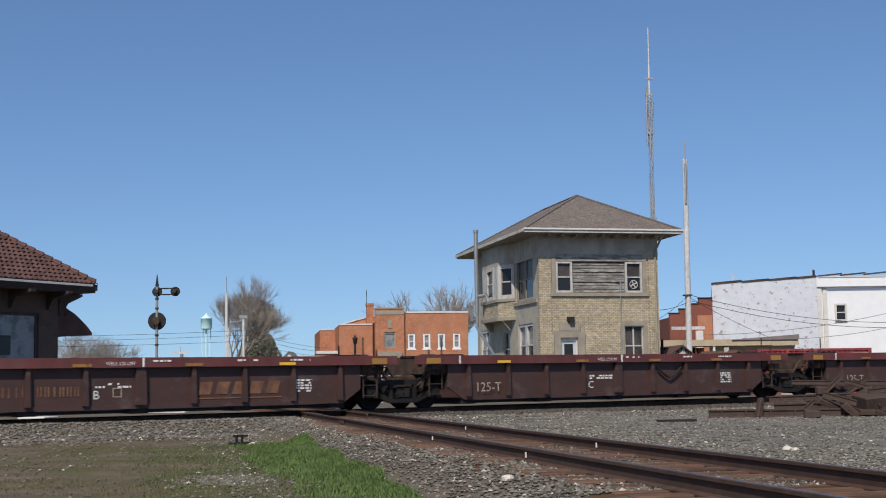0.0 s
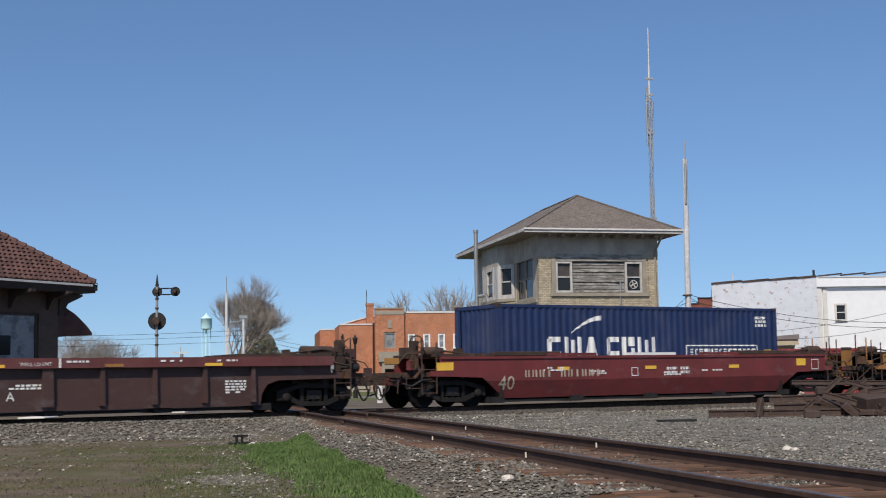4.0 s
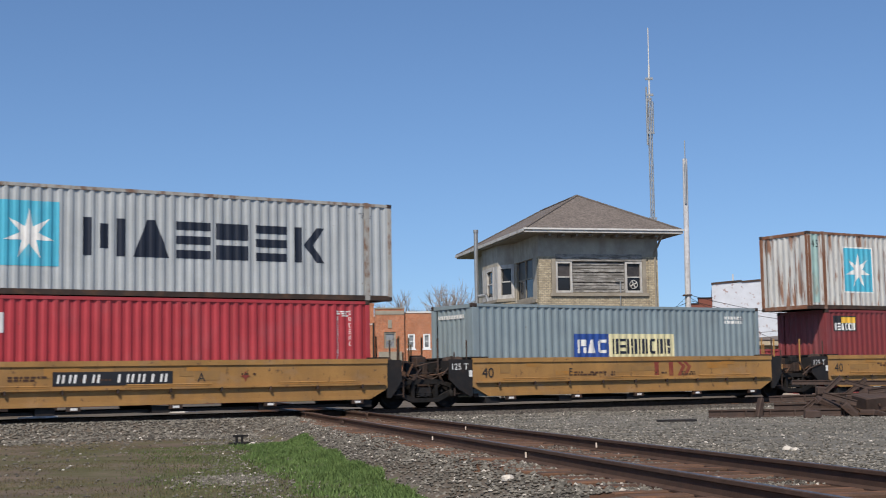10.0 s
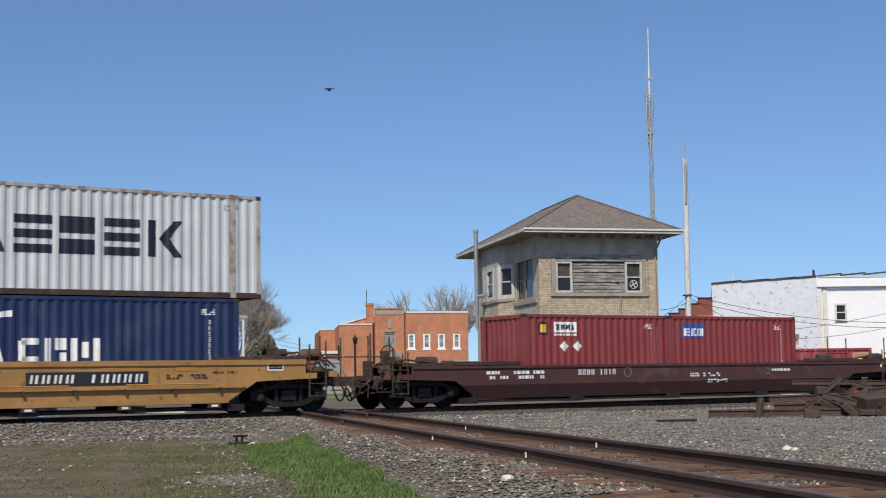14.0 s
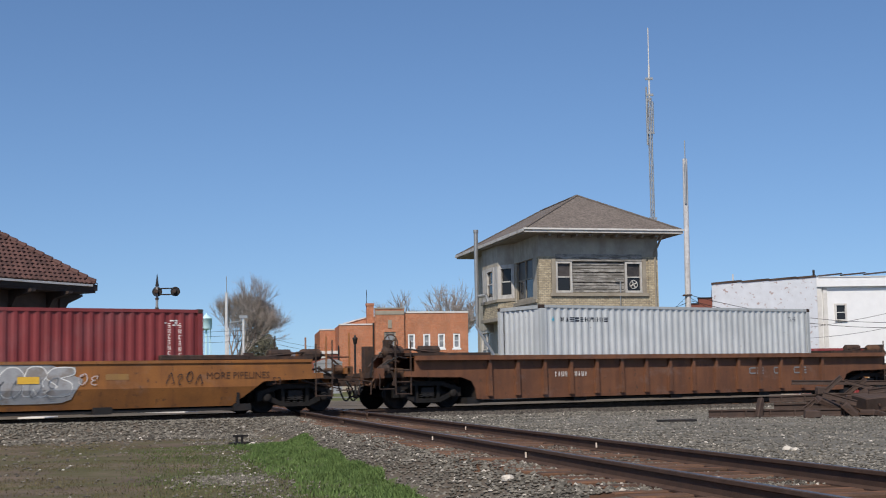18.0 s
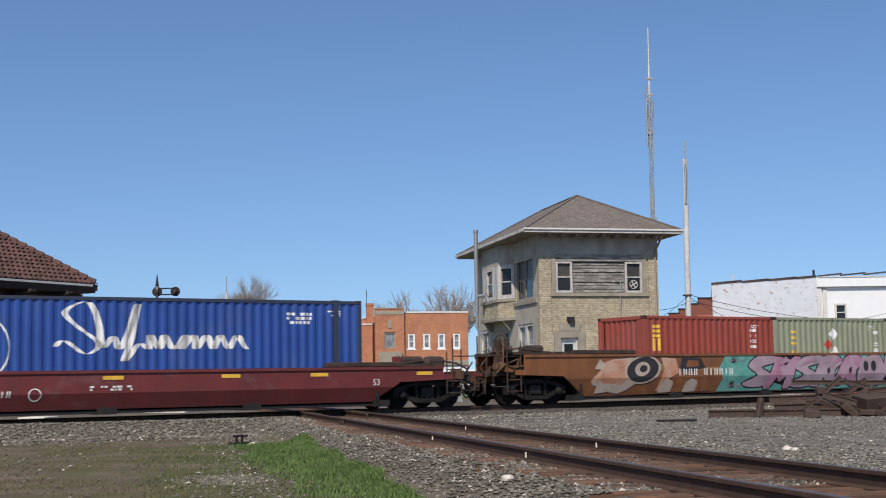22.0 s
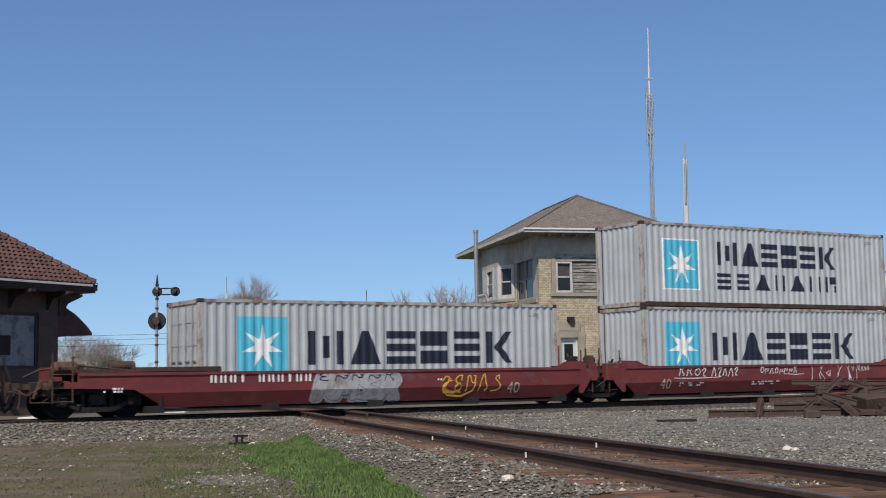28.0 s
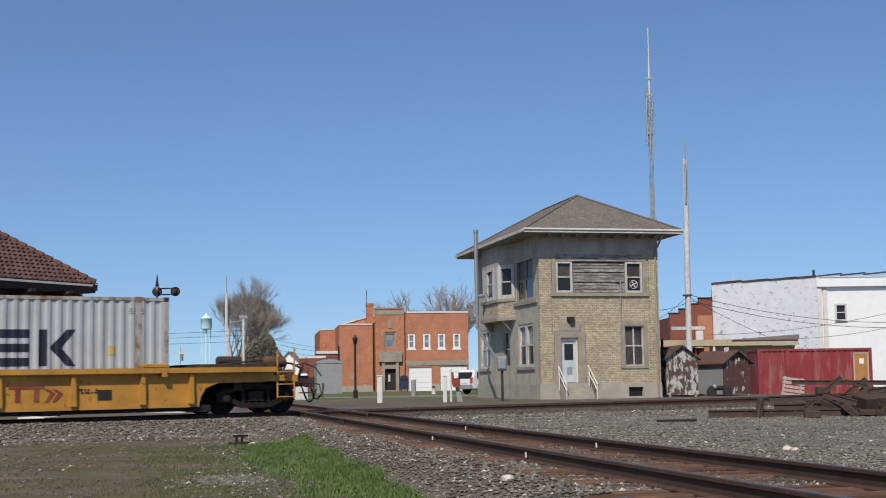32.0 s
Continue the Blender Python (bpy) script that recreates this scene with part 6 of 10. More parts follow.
# ---- scrap crossing pieces beside the track ----
def scrap_rail(name, L, m, label, studs=True, mat="scrap"):
    s = thing(name, m, label, "scrap rail", "scrap track pieces")
    bm = bmesh.new()
    slab(bm, [(-0.1, 0.0), (0.1, 0.0), (0.1, 0.03), (0.02, 0.05), (0.02, 0.15), (0.05, 0.17), (0.05, 0.21), (-0.05, 0.21), (-0.05, 0.17), (-0.02, 0.15), (-0.02, 0.05), (-0.1, 0.03)], 0, 0.0, L)
    part("rail", bm, M[mat], s)
    if studs:
        k = 0.3
        while k < L - 0.1:
            part("web_stiffener", boxes((k, k + 0.035, -0.09, 0.09, 0.03, 0.17)), M[mat], s)
            k += 0.62
    return s


def gpt(x, y, z=None):
    return Matrix.Translation((x, y, ground_z(x, y) if z is None else z))


scrap_rail("scrap_rail", 3.6, gpt(6.75, 34.6) @ pose(0, 0, 0, 0, 0, -2), "rusty crossing rail with stiffeners lying on gravel")


def leaning_rail(a, b, k, label, studs=False):
    """A piece of rail from a to b, of k times the full section."""
    a, b = Vector(a), Vector(b)
    m = Matrix.Translation(a) @ (b - a).to_track_quat("X", "Z").to_matrix().to_4x4() @ Matrix.Diagonal((1, k, k, 1))
    return scrap_rail("scrap_rail", (b - a).length, m, label, studs)


leaning_rail((8.7, 36.2, 0.70), (12.6, 36.0, 0.80), 0.85, "rusty crossing rail lying on a stack of scrap", True)
leaning_rail((8.75, 35.9, 0.44), (10.1, 35.7, 0.46), 1.2, "rusty crossing rail under the scrap stack")
leaning_rail((9.5, 36.9, 1.17), (13.4, 36.9, 1.10), 0.6, "thin rusty rail on top of the scrap stack")
leaning_rail((9.95, 35.5, 0.86), (10.48, 35.5, 1.32), 0.55, "short rusty rail leaning on the scrap stack")
leaning_rail((9.3, 35.2, 0.42), (9.82, 35.3, 0.80), 0.5, "short rusty rail leaning on the scrap stack")
leaning_rail((10.5, 35.4, 1.20), (11.35, 35.4, 0.96), 0.5, "short rusty rail sloping down the scrap stack")
leaning_rail((11.0, 35.0, 0.9), (12.6, 35.3, 1.08), 0.7, "rusty crossing rail high on the scrap stack")
leaning_rail((9.7, 34.7, 0.86), (10.5, 34.5, 0.62), 0.7, "short rusty rail across the scrap stack")
leaning_rail((10.4, 36.4, 0.5), (11.3, 36.0, 1.25), 0.6, "short rusty rail leaning on the scrap stack")
for x, y, z, sx, sy, sz, rx, ry, rz in ((11.5, 34.9, 0.56, 1.7, 0.8, 0.36, 8, -4, 10), (10.38, 34.5, 0.40, 0.62, 0.5, 0.16, 10, 42, -8), (9.95, 34.9, 0.62, 0.7, 0.4, 0.12, 15, 20, 6),
                                        (11.6, 35.8, None, 2.0, 1.0, 0.5, 0, 0, -6), (10.3, 36.2, None, 1.0, 0.8, 0.40, 0, 0, 12), (11.1, 35.4, 0.72, 0.5, 0.4, 0.3, 0, 30, 30), (12.0, 35.6, 0.9, 0.8, 0.6, 0.22, 0, -12, 20),
                                        (9.97, 35.6, 0.92, 0.3, 0.25, 0.2, 0, 0, 10), (9.0, 33.1, None, 0.34, 0.3, 0.2, 0, 0, 0), (8.0, 34.5, None, 0.16, 0.2, 0.5, 0, 12, 20), (10.9, 34.3, None, 0.7, 0.5, 0.12, 0, 6, 35)):
    bm = bmesh.new()
    bevbox(bm, -sx / 2, sx / 2, -sy / 2, sy / 2, 0, sz, 0.03)
    for v in bm.verts:
        v.co += Vector((noise.noise(v.co * 2), noise.noise(v.co * 2 + Vector((5, 0, 0))), noise.noise(v.co * 3) * 0.5)) * 0.10
    s = thing("scrap_casting", gpt(x, y, z) @ pose(0, 0, 0, rx, ry, rz), "rusty cast crossing block in the scrap stack", "scrap casting", "scrap track pieces")
    part("block", bm, M["scrap"], s)
    if sx > 0.5:
        part("flange", boxes((-sx / 2 - 0.06, sx / 2 + 0.06, -sy / 2 - 0.05, sy / 2 + 0.05, 0.0, 0.04)), M["rail_rust"], s)
        part("bolt", rods((( -sx * 0.3, -sy / 2 - 0.04, sz * 0.5), (-sx * 0.3, -sy / 2 + 0.05, sz * 0.5), 0.035), ((sx * 0.3, -sy / 2 - 0.04, sz * 0.5), (sx * 0.3, -sy / 2 + 0.05, sz * 0.5), 0.035)), M["rail_rust"], s)
for x, y, rz, l in ((4.9, 31.0, 6, 0.9), (-4.4, 27.9, 30, 0.5)):
    s = thing("scrap_plate", gpt(x, y) @ pose(0, 0, 0, 0, 0, rz), "dark steel plate lying on gravel", "scrap metal", "scrap track pieces")
    part("plate", boxes((0, l, 0, 0.22, 0.02, 0.07)), M["black_steel"], s)
    if x < 0:
        part("stand", boxes((0.1, 0.14, 0.05, 0.1, 0.0, 0.2), (0.04, 0.36, 0.05, 0.1, 0.18, 0.22), (0.22, 0.26, 0.05, 0.1, 0.0, 0.2)), M["black_steel"], s)
# ---- train: shared kit ----
HW = 1.219            # half the width of a container
SW = 1.40             # half the width of a wagon's sides
MOVERS = []           # (thing, place along the train)


def rolling(name, q, label, category, group=""):
    """A thing that rides with the train; its space has x along the train, z up from the rail head."""
    ob = thing(name, main_pt_pose(q), label, category, group)
    MOVERS.append((ob, q))
    return ob


def main_pt_pose(s):
    return Matrix.Translation(main_pt(s, NC)) @ pose(0, 0, 0, 0, -math.degrees(math.atan(GRADE)), 32.085)


PITCH_C = 0.278


def fold(x, L):
    """Depth of the corrugation at x."""
    a = 0.16
    if x < a or x > L - a:
        return 0.0
    u = ((x - a) % PITCH_C) / PITCH_C
    if u < 0.26:
        return 0.0
    if u < 0.5:
        return 0.036 * (u - 0.26) / 0.24
    if u < 0.76:
        return 0.036
    return 0.036 * (1.0 - u) / 0.24


def fold_lines(L):
    out, k = [0.0, 0.16], 0
    while 0.16 + k * PITCH_C < L - 0.16:
        for u in (0.26, 0.5, 0.76, 1.0):
            x = 0.16 + (k + u) * PITCH_C
            if x < L - 0.17:
                out.append(x)
        k += 1
    out += [L - 0.16, L]
    return out


_panels = {}


def side_mesh(L, H, mat):
    key = (L, H, mat.name)
    if key not in _panels:
        bm = bmesh.new()
        xs = fold_lines(L)
        for i in range(len(xs) - 1):
            a, b = xs[i], xs[i + 1]
            fa, fb = fold(a + 1e-5, L) - HW + 0.008, fold(b - 1e-5, L) - HW + 0.008
            v = [bm.verts.new(p) for p in ((a, fa, 0.14), (b, fb, 0.14), (b, fb, H - 0.09), (a, fa, H - 0.09))]
            bm.faces.new(v)
        bmesh.ops.remove_doubles(bm, verts=bm.verts[:], dist=1e-4)
        _panels[key] = mesh_of("side_panel", bm, mat)
    return _panels[key]


def end_mesh(H, mat):
    key = ("end", H, mat.name)
    if key not in _panels:
        bm = bmesh.new()
        ys = fold_lines(2 * HW - 0.3)
        L = 2 * HW - 0.3
        for i in range(len(ys) - 1):
            a, b = ys[i], ys[i + 1]
            fa, fb = 0.02 + fold(a + 1e-5, L), 0.02 + fold(b - 1e-5, L)
            v = [bm.verts.new(p) for p in ((fa, a - HW + 0.15, 0.14), (fb, b - HW + 0.15, 0.14), (fb, b - HW + 0.15, H - 0.1), (fa, a - HW + 0.15, H - 0.1))]
            bm.faces.new(v)
        bmesh.ops.remove_doubles(bm, verts=bm.verts[:], dist=1e-4)
        _panels[key] = mesh_of("end_panel", bm, mat)
    return _panels[key]


def conform(bm, L, lift=0.005):
    """Press flat shapes on to the corrugated side."""
    if not bm.verts:
        return bm
    lo, hi = min(v.co.x for v in bm.verts), max(v.co.x for v in bm.verts)
    for x in fold_lines(L):
        if lo < x < hi:
            bmesh.ops.bisect_plane(bm, geom=bm.verts[:] + bm.edges[:] + bm.faces[:], plane_co=(x, 0, 0), plane_no=(1, 0, 0))
    for v in bm.verts:
        v.co.y = fold(v.co.x, L) - HW + 0.008 - lift
    return bm


def glyph(bm, kind, x, z, w, h, st):
    """Plain bars and blocks that stand for one sign of a trade mark."""
    def R(a, b, c, d):
        flat(bm, [(x + a * w, z + c * h), (x + b * w, z + c * h), (x + b * w, z + d * h), (x + a * w, z + d * h)])
    u, v = st / w, st / h
    if kind == "3v":
        R(0, u, 0, 1), R(0.5 - u / 2, 0.5 + u / 2, 0.2, 0.85), R(1 - u, 1, 0, 1)
    elif kind == "tri":
        flat(bm, [(x + 0.06 * w, z), (x + 0.94 * w, z), (x + 0.5 * w + st * 0.5, z + h), (x + 0.5 * w - st * 0.5, z + h)])
    elif kind == "3h":
        R(0, 1, 0, v), R(0, 1, 0.5 - v / 2, 0.5 + v / 2), R(0, 1, 1 - v, 1)
    elif kind == "2v":
        R(0, u, 0, 1), R(1 - u, 1, 0, 1)
    elif kind == "bb":
        R(0, u, 0, 1), R(1.6 * u, 1, 0.52, 1), R(1 - u, 1, 0, 0.42)
    elif kind == "bd":
        R(0, u, 0, 1)
        flat(bm, [(x + u * w * 1.3, z + 0.5 * h), (x + w * 0.75, z), (x + w, z), (x + w * 0.62, z + 0.5 * h), (x + w, z + h), (x + w * 0.75, z + h)])
    elif kind == "2b":
        R(0, 1, 0.55, 1), R(0, 1, 0, 0.4)
    elif kind == "blk":
        R(0, 1, 0, 1)
    elif kind == "arc":
        R(0, u, 0.1, 0.9), R(0.15, 1, 0, v), R(0.15, 1, 1 - v, 1)


MARKS_SIX = ("3v", "tri", "3h", "2b", "3h", "bd")
MARKS_SEVEN = ("3h", "3h", "tri", "2v", "tri", "2v", "bb")


def row_marks(kinds, x, z, w, h, gap, st):
    out = []
    for i, k in enumerate(kinds):
        bm = bmesh.new()
        glyph(bm, k, x + i * (w + gap), z, w, h, st)
        out.append(bm)
    return out


FINE = ("small_print", "data_print", "upright_print", "sprayed_scrawl", "number_bar_print", "chalk_print")


def column_marks(n, x, z_top, w, h, gap):
    """Small upright rows of plain bars."""
    bm = bmesh.new()
    for i in range(n):
        z = z_top - i * (h + gap)
        glyph(bm, ("3h", "2v", "arc")[i % 3], x, z - h, w, h, 0.3 * min(w, h))
    return bm


def dash_rows(x, z, w, h, rows, r, fill=0.7):
    """Small writing that cannot be read: rows of short bars."""
    bm = bmesh.new()
    for j in range(rows):
        p = x
        while p < x + w:
            l = r.uniform(0.04, 0.16)
            if r.random() < fill:
                flat(bm, [(p, z - j * h * 1.5), (min(p + l, x + w), z - j * h * 1.5), (min(p + l, x + w), z - j * h * 1.5 + h), (p, z - j * h * 1.5 + h)])
            p += l + 0.035
    return bm


def star(cx, cz, R, points=7):
    bm = bmesh.new()
    pts = []
    for i in range(points * 2):
        a = math.pi / 2 + math.pi * i / points
        rr = R if i % 2 == 0 else R * 0.34
        pts.append((cx + rr * math.cos(a), cz + rr * math.sin(a)))
    c = bm.verts.new((cx, 0, cz))
    vs = [bm.verts.new((x, 0, z)) for x, z in pts]
    for i in range(len(vs)):
        bm.faces.new((c, vs[i], vs[(i + 1) % len(vs)]))
    return bm


def quad(x0, x1, z0, z1):
    bm = bmesh.new()
    flat(bm, [(x0, z0), (x1, z0), (x1, z1), (x0, z1)])
    return bm


GREYF = material("rust_specked_pale_frame", (0.36, 0.345, 0.31), 0.7, 0, 0.2, 4.0, (0.17, 0.085, 0.045), 0.85, (4, 4, 2), 0.48, 0.6, 0.1)
FT20, FT40, FT45 = 6.058, 12.192, 13.716
HC, STD = 2.896, 2.591
_cast = {}


def container(q, L, zb, H, mat, label, doors=False, posts=None, seed=0, dark_frame=None):
    """A corrugated box; returns the thing and a function that presses marks on its near side."""
    r = random.Random(seed + int(q * 10))
    ob = rolling("shipping_container", q, label, "container", "containers on the train")
    base = new("body_floor", mesh_of("body_floor", boxes((0.05, L - 0.05, -HW + 0.06, HW - 0.06, zb + 0.10, zb + 0.14)), M["dirty_steel"]))
    base.parent = ob
    up = Matrix.Translation((0, 0, zb))
    fm = dark_frame or (GREYF if mat.name.startswith(("pale_grey", "white_grey")) else mat)
    o = part("side_panel", side_mesh(L, H, mat), None, ob)
    o.matrix_basis = up
    o = part("side_panel", side_mesh(L, H, mat), None, ob)
    o.matrix_basis = Matrix.Translation((L, 0, zb)) @ pose(0, 0, 0, 0, 0, 180)
    # roof, a little below the top rails
    o = part("roof", boxes((0.03, L - 0.03, -HW + 0.03, HW - 0.03, H - 0.06, H - 0.02)), mat, ob)
    o.matrix_basis = up
    for y in (-HW, HW - 0.07):
        o = part("top_rail", boxes((0.15, L - 0.15, y, y + 0.07, H - 0.10, H - 0.012)), fm, ob)
        o.matrix_basis = up
        o = part("bottom_rail", boxes((0.15, L - 0.15, y + 0.004, y + 0.066, 0.02, 0.165)), M["dirty_steel"] if zb > 1 else fm, ob)
        o.matrix_basis = up
    for x in (0.0, L - 0.15):
        o = part("end_header", boxes((x, x + 0.15, -HW + 0.15, HW - 0.15, H - 0.13, H - 0.015)), fm, ob)
        o.matrix_basis = up
        o = part("end_sill", boxes((x, x + 0.15, -HW + 0.15, HW - 0.15, 0.02, 0.16)), fm, ob)
        o.matrix_basis = up
    key = (H, fm.name)
    if key not in _cast:
        bm = bmesh.new()
        bevbox(bm, 0, 0.16, 0, 0.15, 0.118, H - 0.118, 0.02)
        bc = bmesh.new()
        bevbox(bc, -0.002, 0.176, -0.002, 0.16, 0, 0.118, 0.012)
        _cast[key] = (mesh_of("corner_post", bm, fm), mesh_of("corner_casting", bc, M["dirty_steel"]))
    pm, cm = _cast[key]
    for x, rz in ((0, 0), (L, 180)):
        for y in (-HW, HW):
            m = Matrix.Translation((x, y, zb))
            flip = 0 if (x == 0) == (y < 0) else 1
            turn = {(0, 0): 0, (1, 0): 90, (1, 1): 180, (0, 1): 270}[(int(x > 0), int(y > 0))]
            o = part("corner_post", pm, None, ob)
            o.matrix_basis = m @ pose(0, 0, 0, 0, 0, turn)
            for z in (0.0, H - 0.118):
                o = part("corner_casting", cm, None, ob, "dark steel corner casting")
                o.matrix_basis = m @ Matrix.Translation((0, 0, z)) @ pose(0, 0, 0, 0, 0, turn)
    for xp in posts or ():
        for y0 in (-HW - 0.003, HW - 0.147):
            o = part("lifting_post", boxes((xp, xp + 0.16, y0, y0 + 0.15, 0.02, H + 0.005)), fm, ob)
            o.matrix_basis = up
    if doors:
        for y0, y1 in ((-HW + 0.15, -0.01), (0.01, HW - 0.15)):
            bm = bmesh.new()
            bevbox(bm, 0.03, 0.08, y0, y1, 0.16, H - 0.13, 0.012)
            for k in range(4):
                z = 0.35 + k * (H - 0.75) / 3.4
                box(bm, 0.018, 0.031, y0 + 0.08, y1 - 0.08, z, z + (H - 0.8) / 5.2)
            d = part("door", bm, mat, ob)
            d.matrix_basis = up
            for y in (y0 + 0.28, y1 - 0.28):
                part("lock_rod", rods(((0.0, y, 0.14), (0.0, y, H - 0.1), 0.018)), M["galv"], d, "galvanised lock rod")
                part("handle", boxes((-0.02, 0.0, y - 0.25, y + 0.03, 1.16, 1.2)), M["galv"], d, "galvanised handle")
    else:
        o = part("end_panel", end_mesh(H, mat), None, ob)
        o.matrix_basis = up
    o = part("end_panel", end_mesh(H, mat), None, ob)
    o.matrix_basis = Matrix.Translation((L, 0, zb)) @ pose(0, 0, 0, 0, 0, 180)

    def mark(name, bm, m, lift=0.005, press=True):
        if isinstance(bm, list):
            return [mark(name, b_, m, lift, press) for b_ in bm]
        if press:
            conform(bm, L, lift)
        else:
            for v in bm.verts:
                v.co.y = -HW - lift
        p = part(name, bm, m, ob)
        p.matrix_basis = up
        if name in FINE:
            p["kind"] = "stuff"
        return p

    def end_mark(name, bm, m, lift=0.004):
        if isinstance(bm, list):
            return [end_mark(name, b_, m, lift) for b_ in bm]
        for v in bm.verts:
            v.co = Vector((0.018 - lift, v.co.x, v.co.z))
        p = part(name, bm, m, ob)
        p.matrix_basis = up
        return p
    mark.end = end_mark
    # small data marks at the trailing end
    mark("data_print", dash_rows(L - 1.1, H - 0.34, 0.4, 0.04, 3, r), M["grey_mark"] if "grey" in mat.name and "green" not in mat.name else M["white_mark"])
    return ob, mark


SIX_SPANS = ((0.0, 0.162), (0.183, 0.345), (0.364, 0.503), (0.527, 0.661), (0.695, 0.831), (0.863, 1.0))
SEVEN_SPANS = ((0.0, 0.105), (0.155, 0.255), (0.30, 0.435), (0.47, 0.555), (0.59, 0.73), (0.765, 0.865), (0.905, 1.0))


def signs(kinds, spans, x, w, z, h, st):
    """A row of plain signs; each span gives where one begins and ends, as a share of w."""
    out = []
    for k, (a, b) in zip(kinds, spans):
        bm = bmesh.new()
        glyph(bm, k, x + a * w, z, (b - a) * w, h, st)
        out.append(bm)
    return out


def blue_star(mark, x, z, w, h, word, second=None, frame_white=False):
    """A light blue field with a white star and rows of dark block signs; word and second: x, z, width, height."""
    if frame_white:
        mark("field_border", quad(x - 0.05, x + w + 0.05, z - 0.05, z + h + 0.05), M["white_mark"], 0.003)
    mark("blue_field", quad(x, x + w, z, z + h), M["sky_mark"], 0.006)
    mark("star", star(x + w / 2, z + h * 0.48, min(w, h) * 0.44), M["white_mark"], 0.009)
    wx, wz, ww, wh = word
    mark("block_mark", signs(MARKS_SIX, SIX_SPANS, wx, ww, wz, wh, 0.23 * wh), M["navy_mark"], 0.006)
    if second:
        sx, sz, sw, sh = second
        mark("block_mark", signs(MARKS_SEVEN, SEVEN_SPANS, sx, sw, sz, sh, 0.23 * sh), M["navy_mark"], 0.006)


def crescent(mark, x, z):
    """White signs in two rows of three below a swept white arc."""
    spans = ((0.0, 0.12), (0.155, 0.31), (0.325, 0.465), (0.535, 0.65), (0.68, 0.805), (0.83, 1.0))
    mark("block_mark", signs(("arc", "3v", "tri", "arc", "bb", "3v"), spans, x, 4.52, z, 0.64, 0.17), M["white_mark"])
    b = bmesh.new()
    n = 9

    def at(i):
        u = i / n
        return x + 0.95 + 1.3 * u, z + 0.76 + 0.50 * math.sin(u * math.pi / 2), 0.015 + 0.15 * u ** 0.7
    for i in range(n):
        (xa, za, ta), (xb, zb_, tb) = at(i), at(i + 1)
        flat(b, [(xa, za - ta / 2), (xb, zb_ - tb / 2), (xb, zb_ + tb / 2), (xa, za + ta / 2)])
    mark("arc_mark", b, M["white_mark"])


# ---- trucks ----
_truck = {}


def truck_meshes():
    if _truck:
        return _truck
    bm = bmesh.new()
    # cast side frame: bowed top and bottom members, columns and ends
    slab(bm, [(-1.18, 0.46), (-1.18, 0.60), (-0.45, 0.81), (0.45, 0.81), (1.18, 0.60), (1.18, 0.46), (0.5, 0.67), (-0.5, 0.67)], 1, -0.07, 0.07)
    slab(bm, [(-0.98, 0.40), (-0.42, 0.17), (0.42, 0.17), (0.98, 0.40), (0.88, 0.52), (0.38, 0.29), (-0.38, 0.29), (-0.88, 0.52)], 1, -0.07, 0.07)
    for x in (-0.38, 0.38):
        box(bm, x - 0.05, x + 0.05, -0.06, 0.06, 0.27, 0.70)
    for x in (-1.0, 1.0):
        box(bm, x - 0.18, x + 0.18, -0.065, 0.065, 0.34, 0.585)
    _truck["side"] = mesh_of("side_frame", bm, M["frame_steel"])
    bm = bmesh.new()
    box(bm, -0.22, 0.22, -1.12, 1.12, 0.36, 0.62)
    box(bm, -0.13, 0.13, -0.5, 0.5, 0.62, 0.74)
    _truck["bolster"] = mesh_of("bolster", bm, M["black_steel"])
    bm = bmesh.new()
    lathe(bm, (0, 0, 0), (0, 1, 0), [(-0.068, 0.425), (-0.066, 0.455), (-0.035, 0.455), (-0.028, 0.425), (0.06, 0.418), (0.066, 0.40), (0.05, 0.36), (0.02, 0.33), (0.01, 0.16), (0.07, 0.12), (0.07, 0.03)], 24)
    _truck["wheel"] = mesh_of("wheel", bm, M["wheel"], True)
    bm = bmesh.new()
    rod(bm, (0, -1.05, 0), (0, 1.05, 0), 0.075, n=10)
    _truck["axle"] = mesh_of("axle", bm, M["wheel"])
    bm = bmesh.new()
    lathe(bm, (0, 0, 0), (0, -1, 0), [(0, 0.13), (0.06, 0.13), (0.09, 0.10), (0.10, 0.05)], 12)
    _truck["cap"] = mesh_of("bearing_cap", bm, M["frame_steel"], True)
    bm = bmesh.new()
    for k in range(5):
        ring(bm, (0, 0, 0.24 + k * 0.055), (0, 0, 1), 0.065, 0.016, 10, 4)
    _truck["spring"] = mesh_of("spring", bm, M["frame_steel"])
    return _truck


SPINNERS = []         # wheels that turn, and where they run along the train


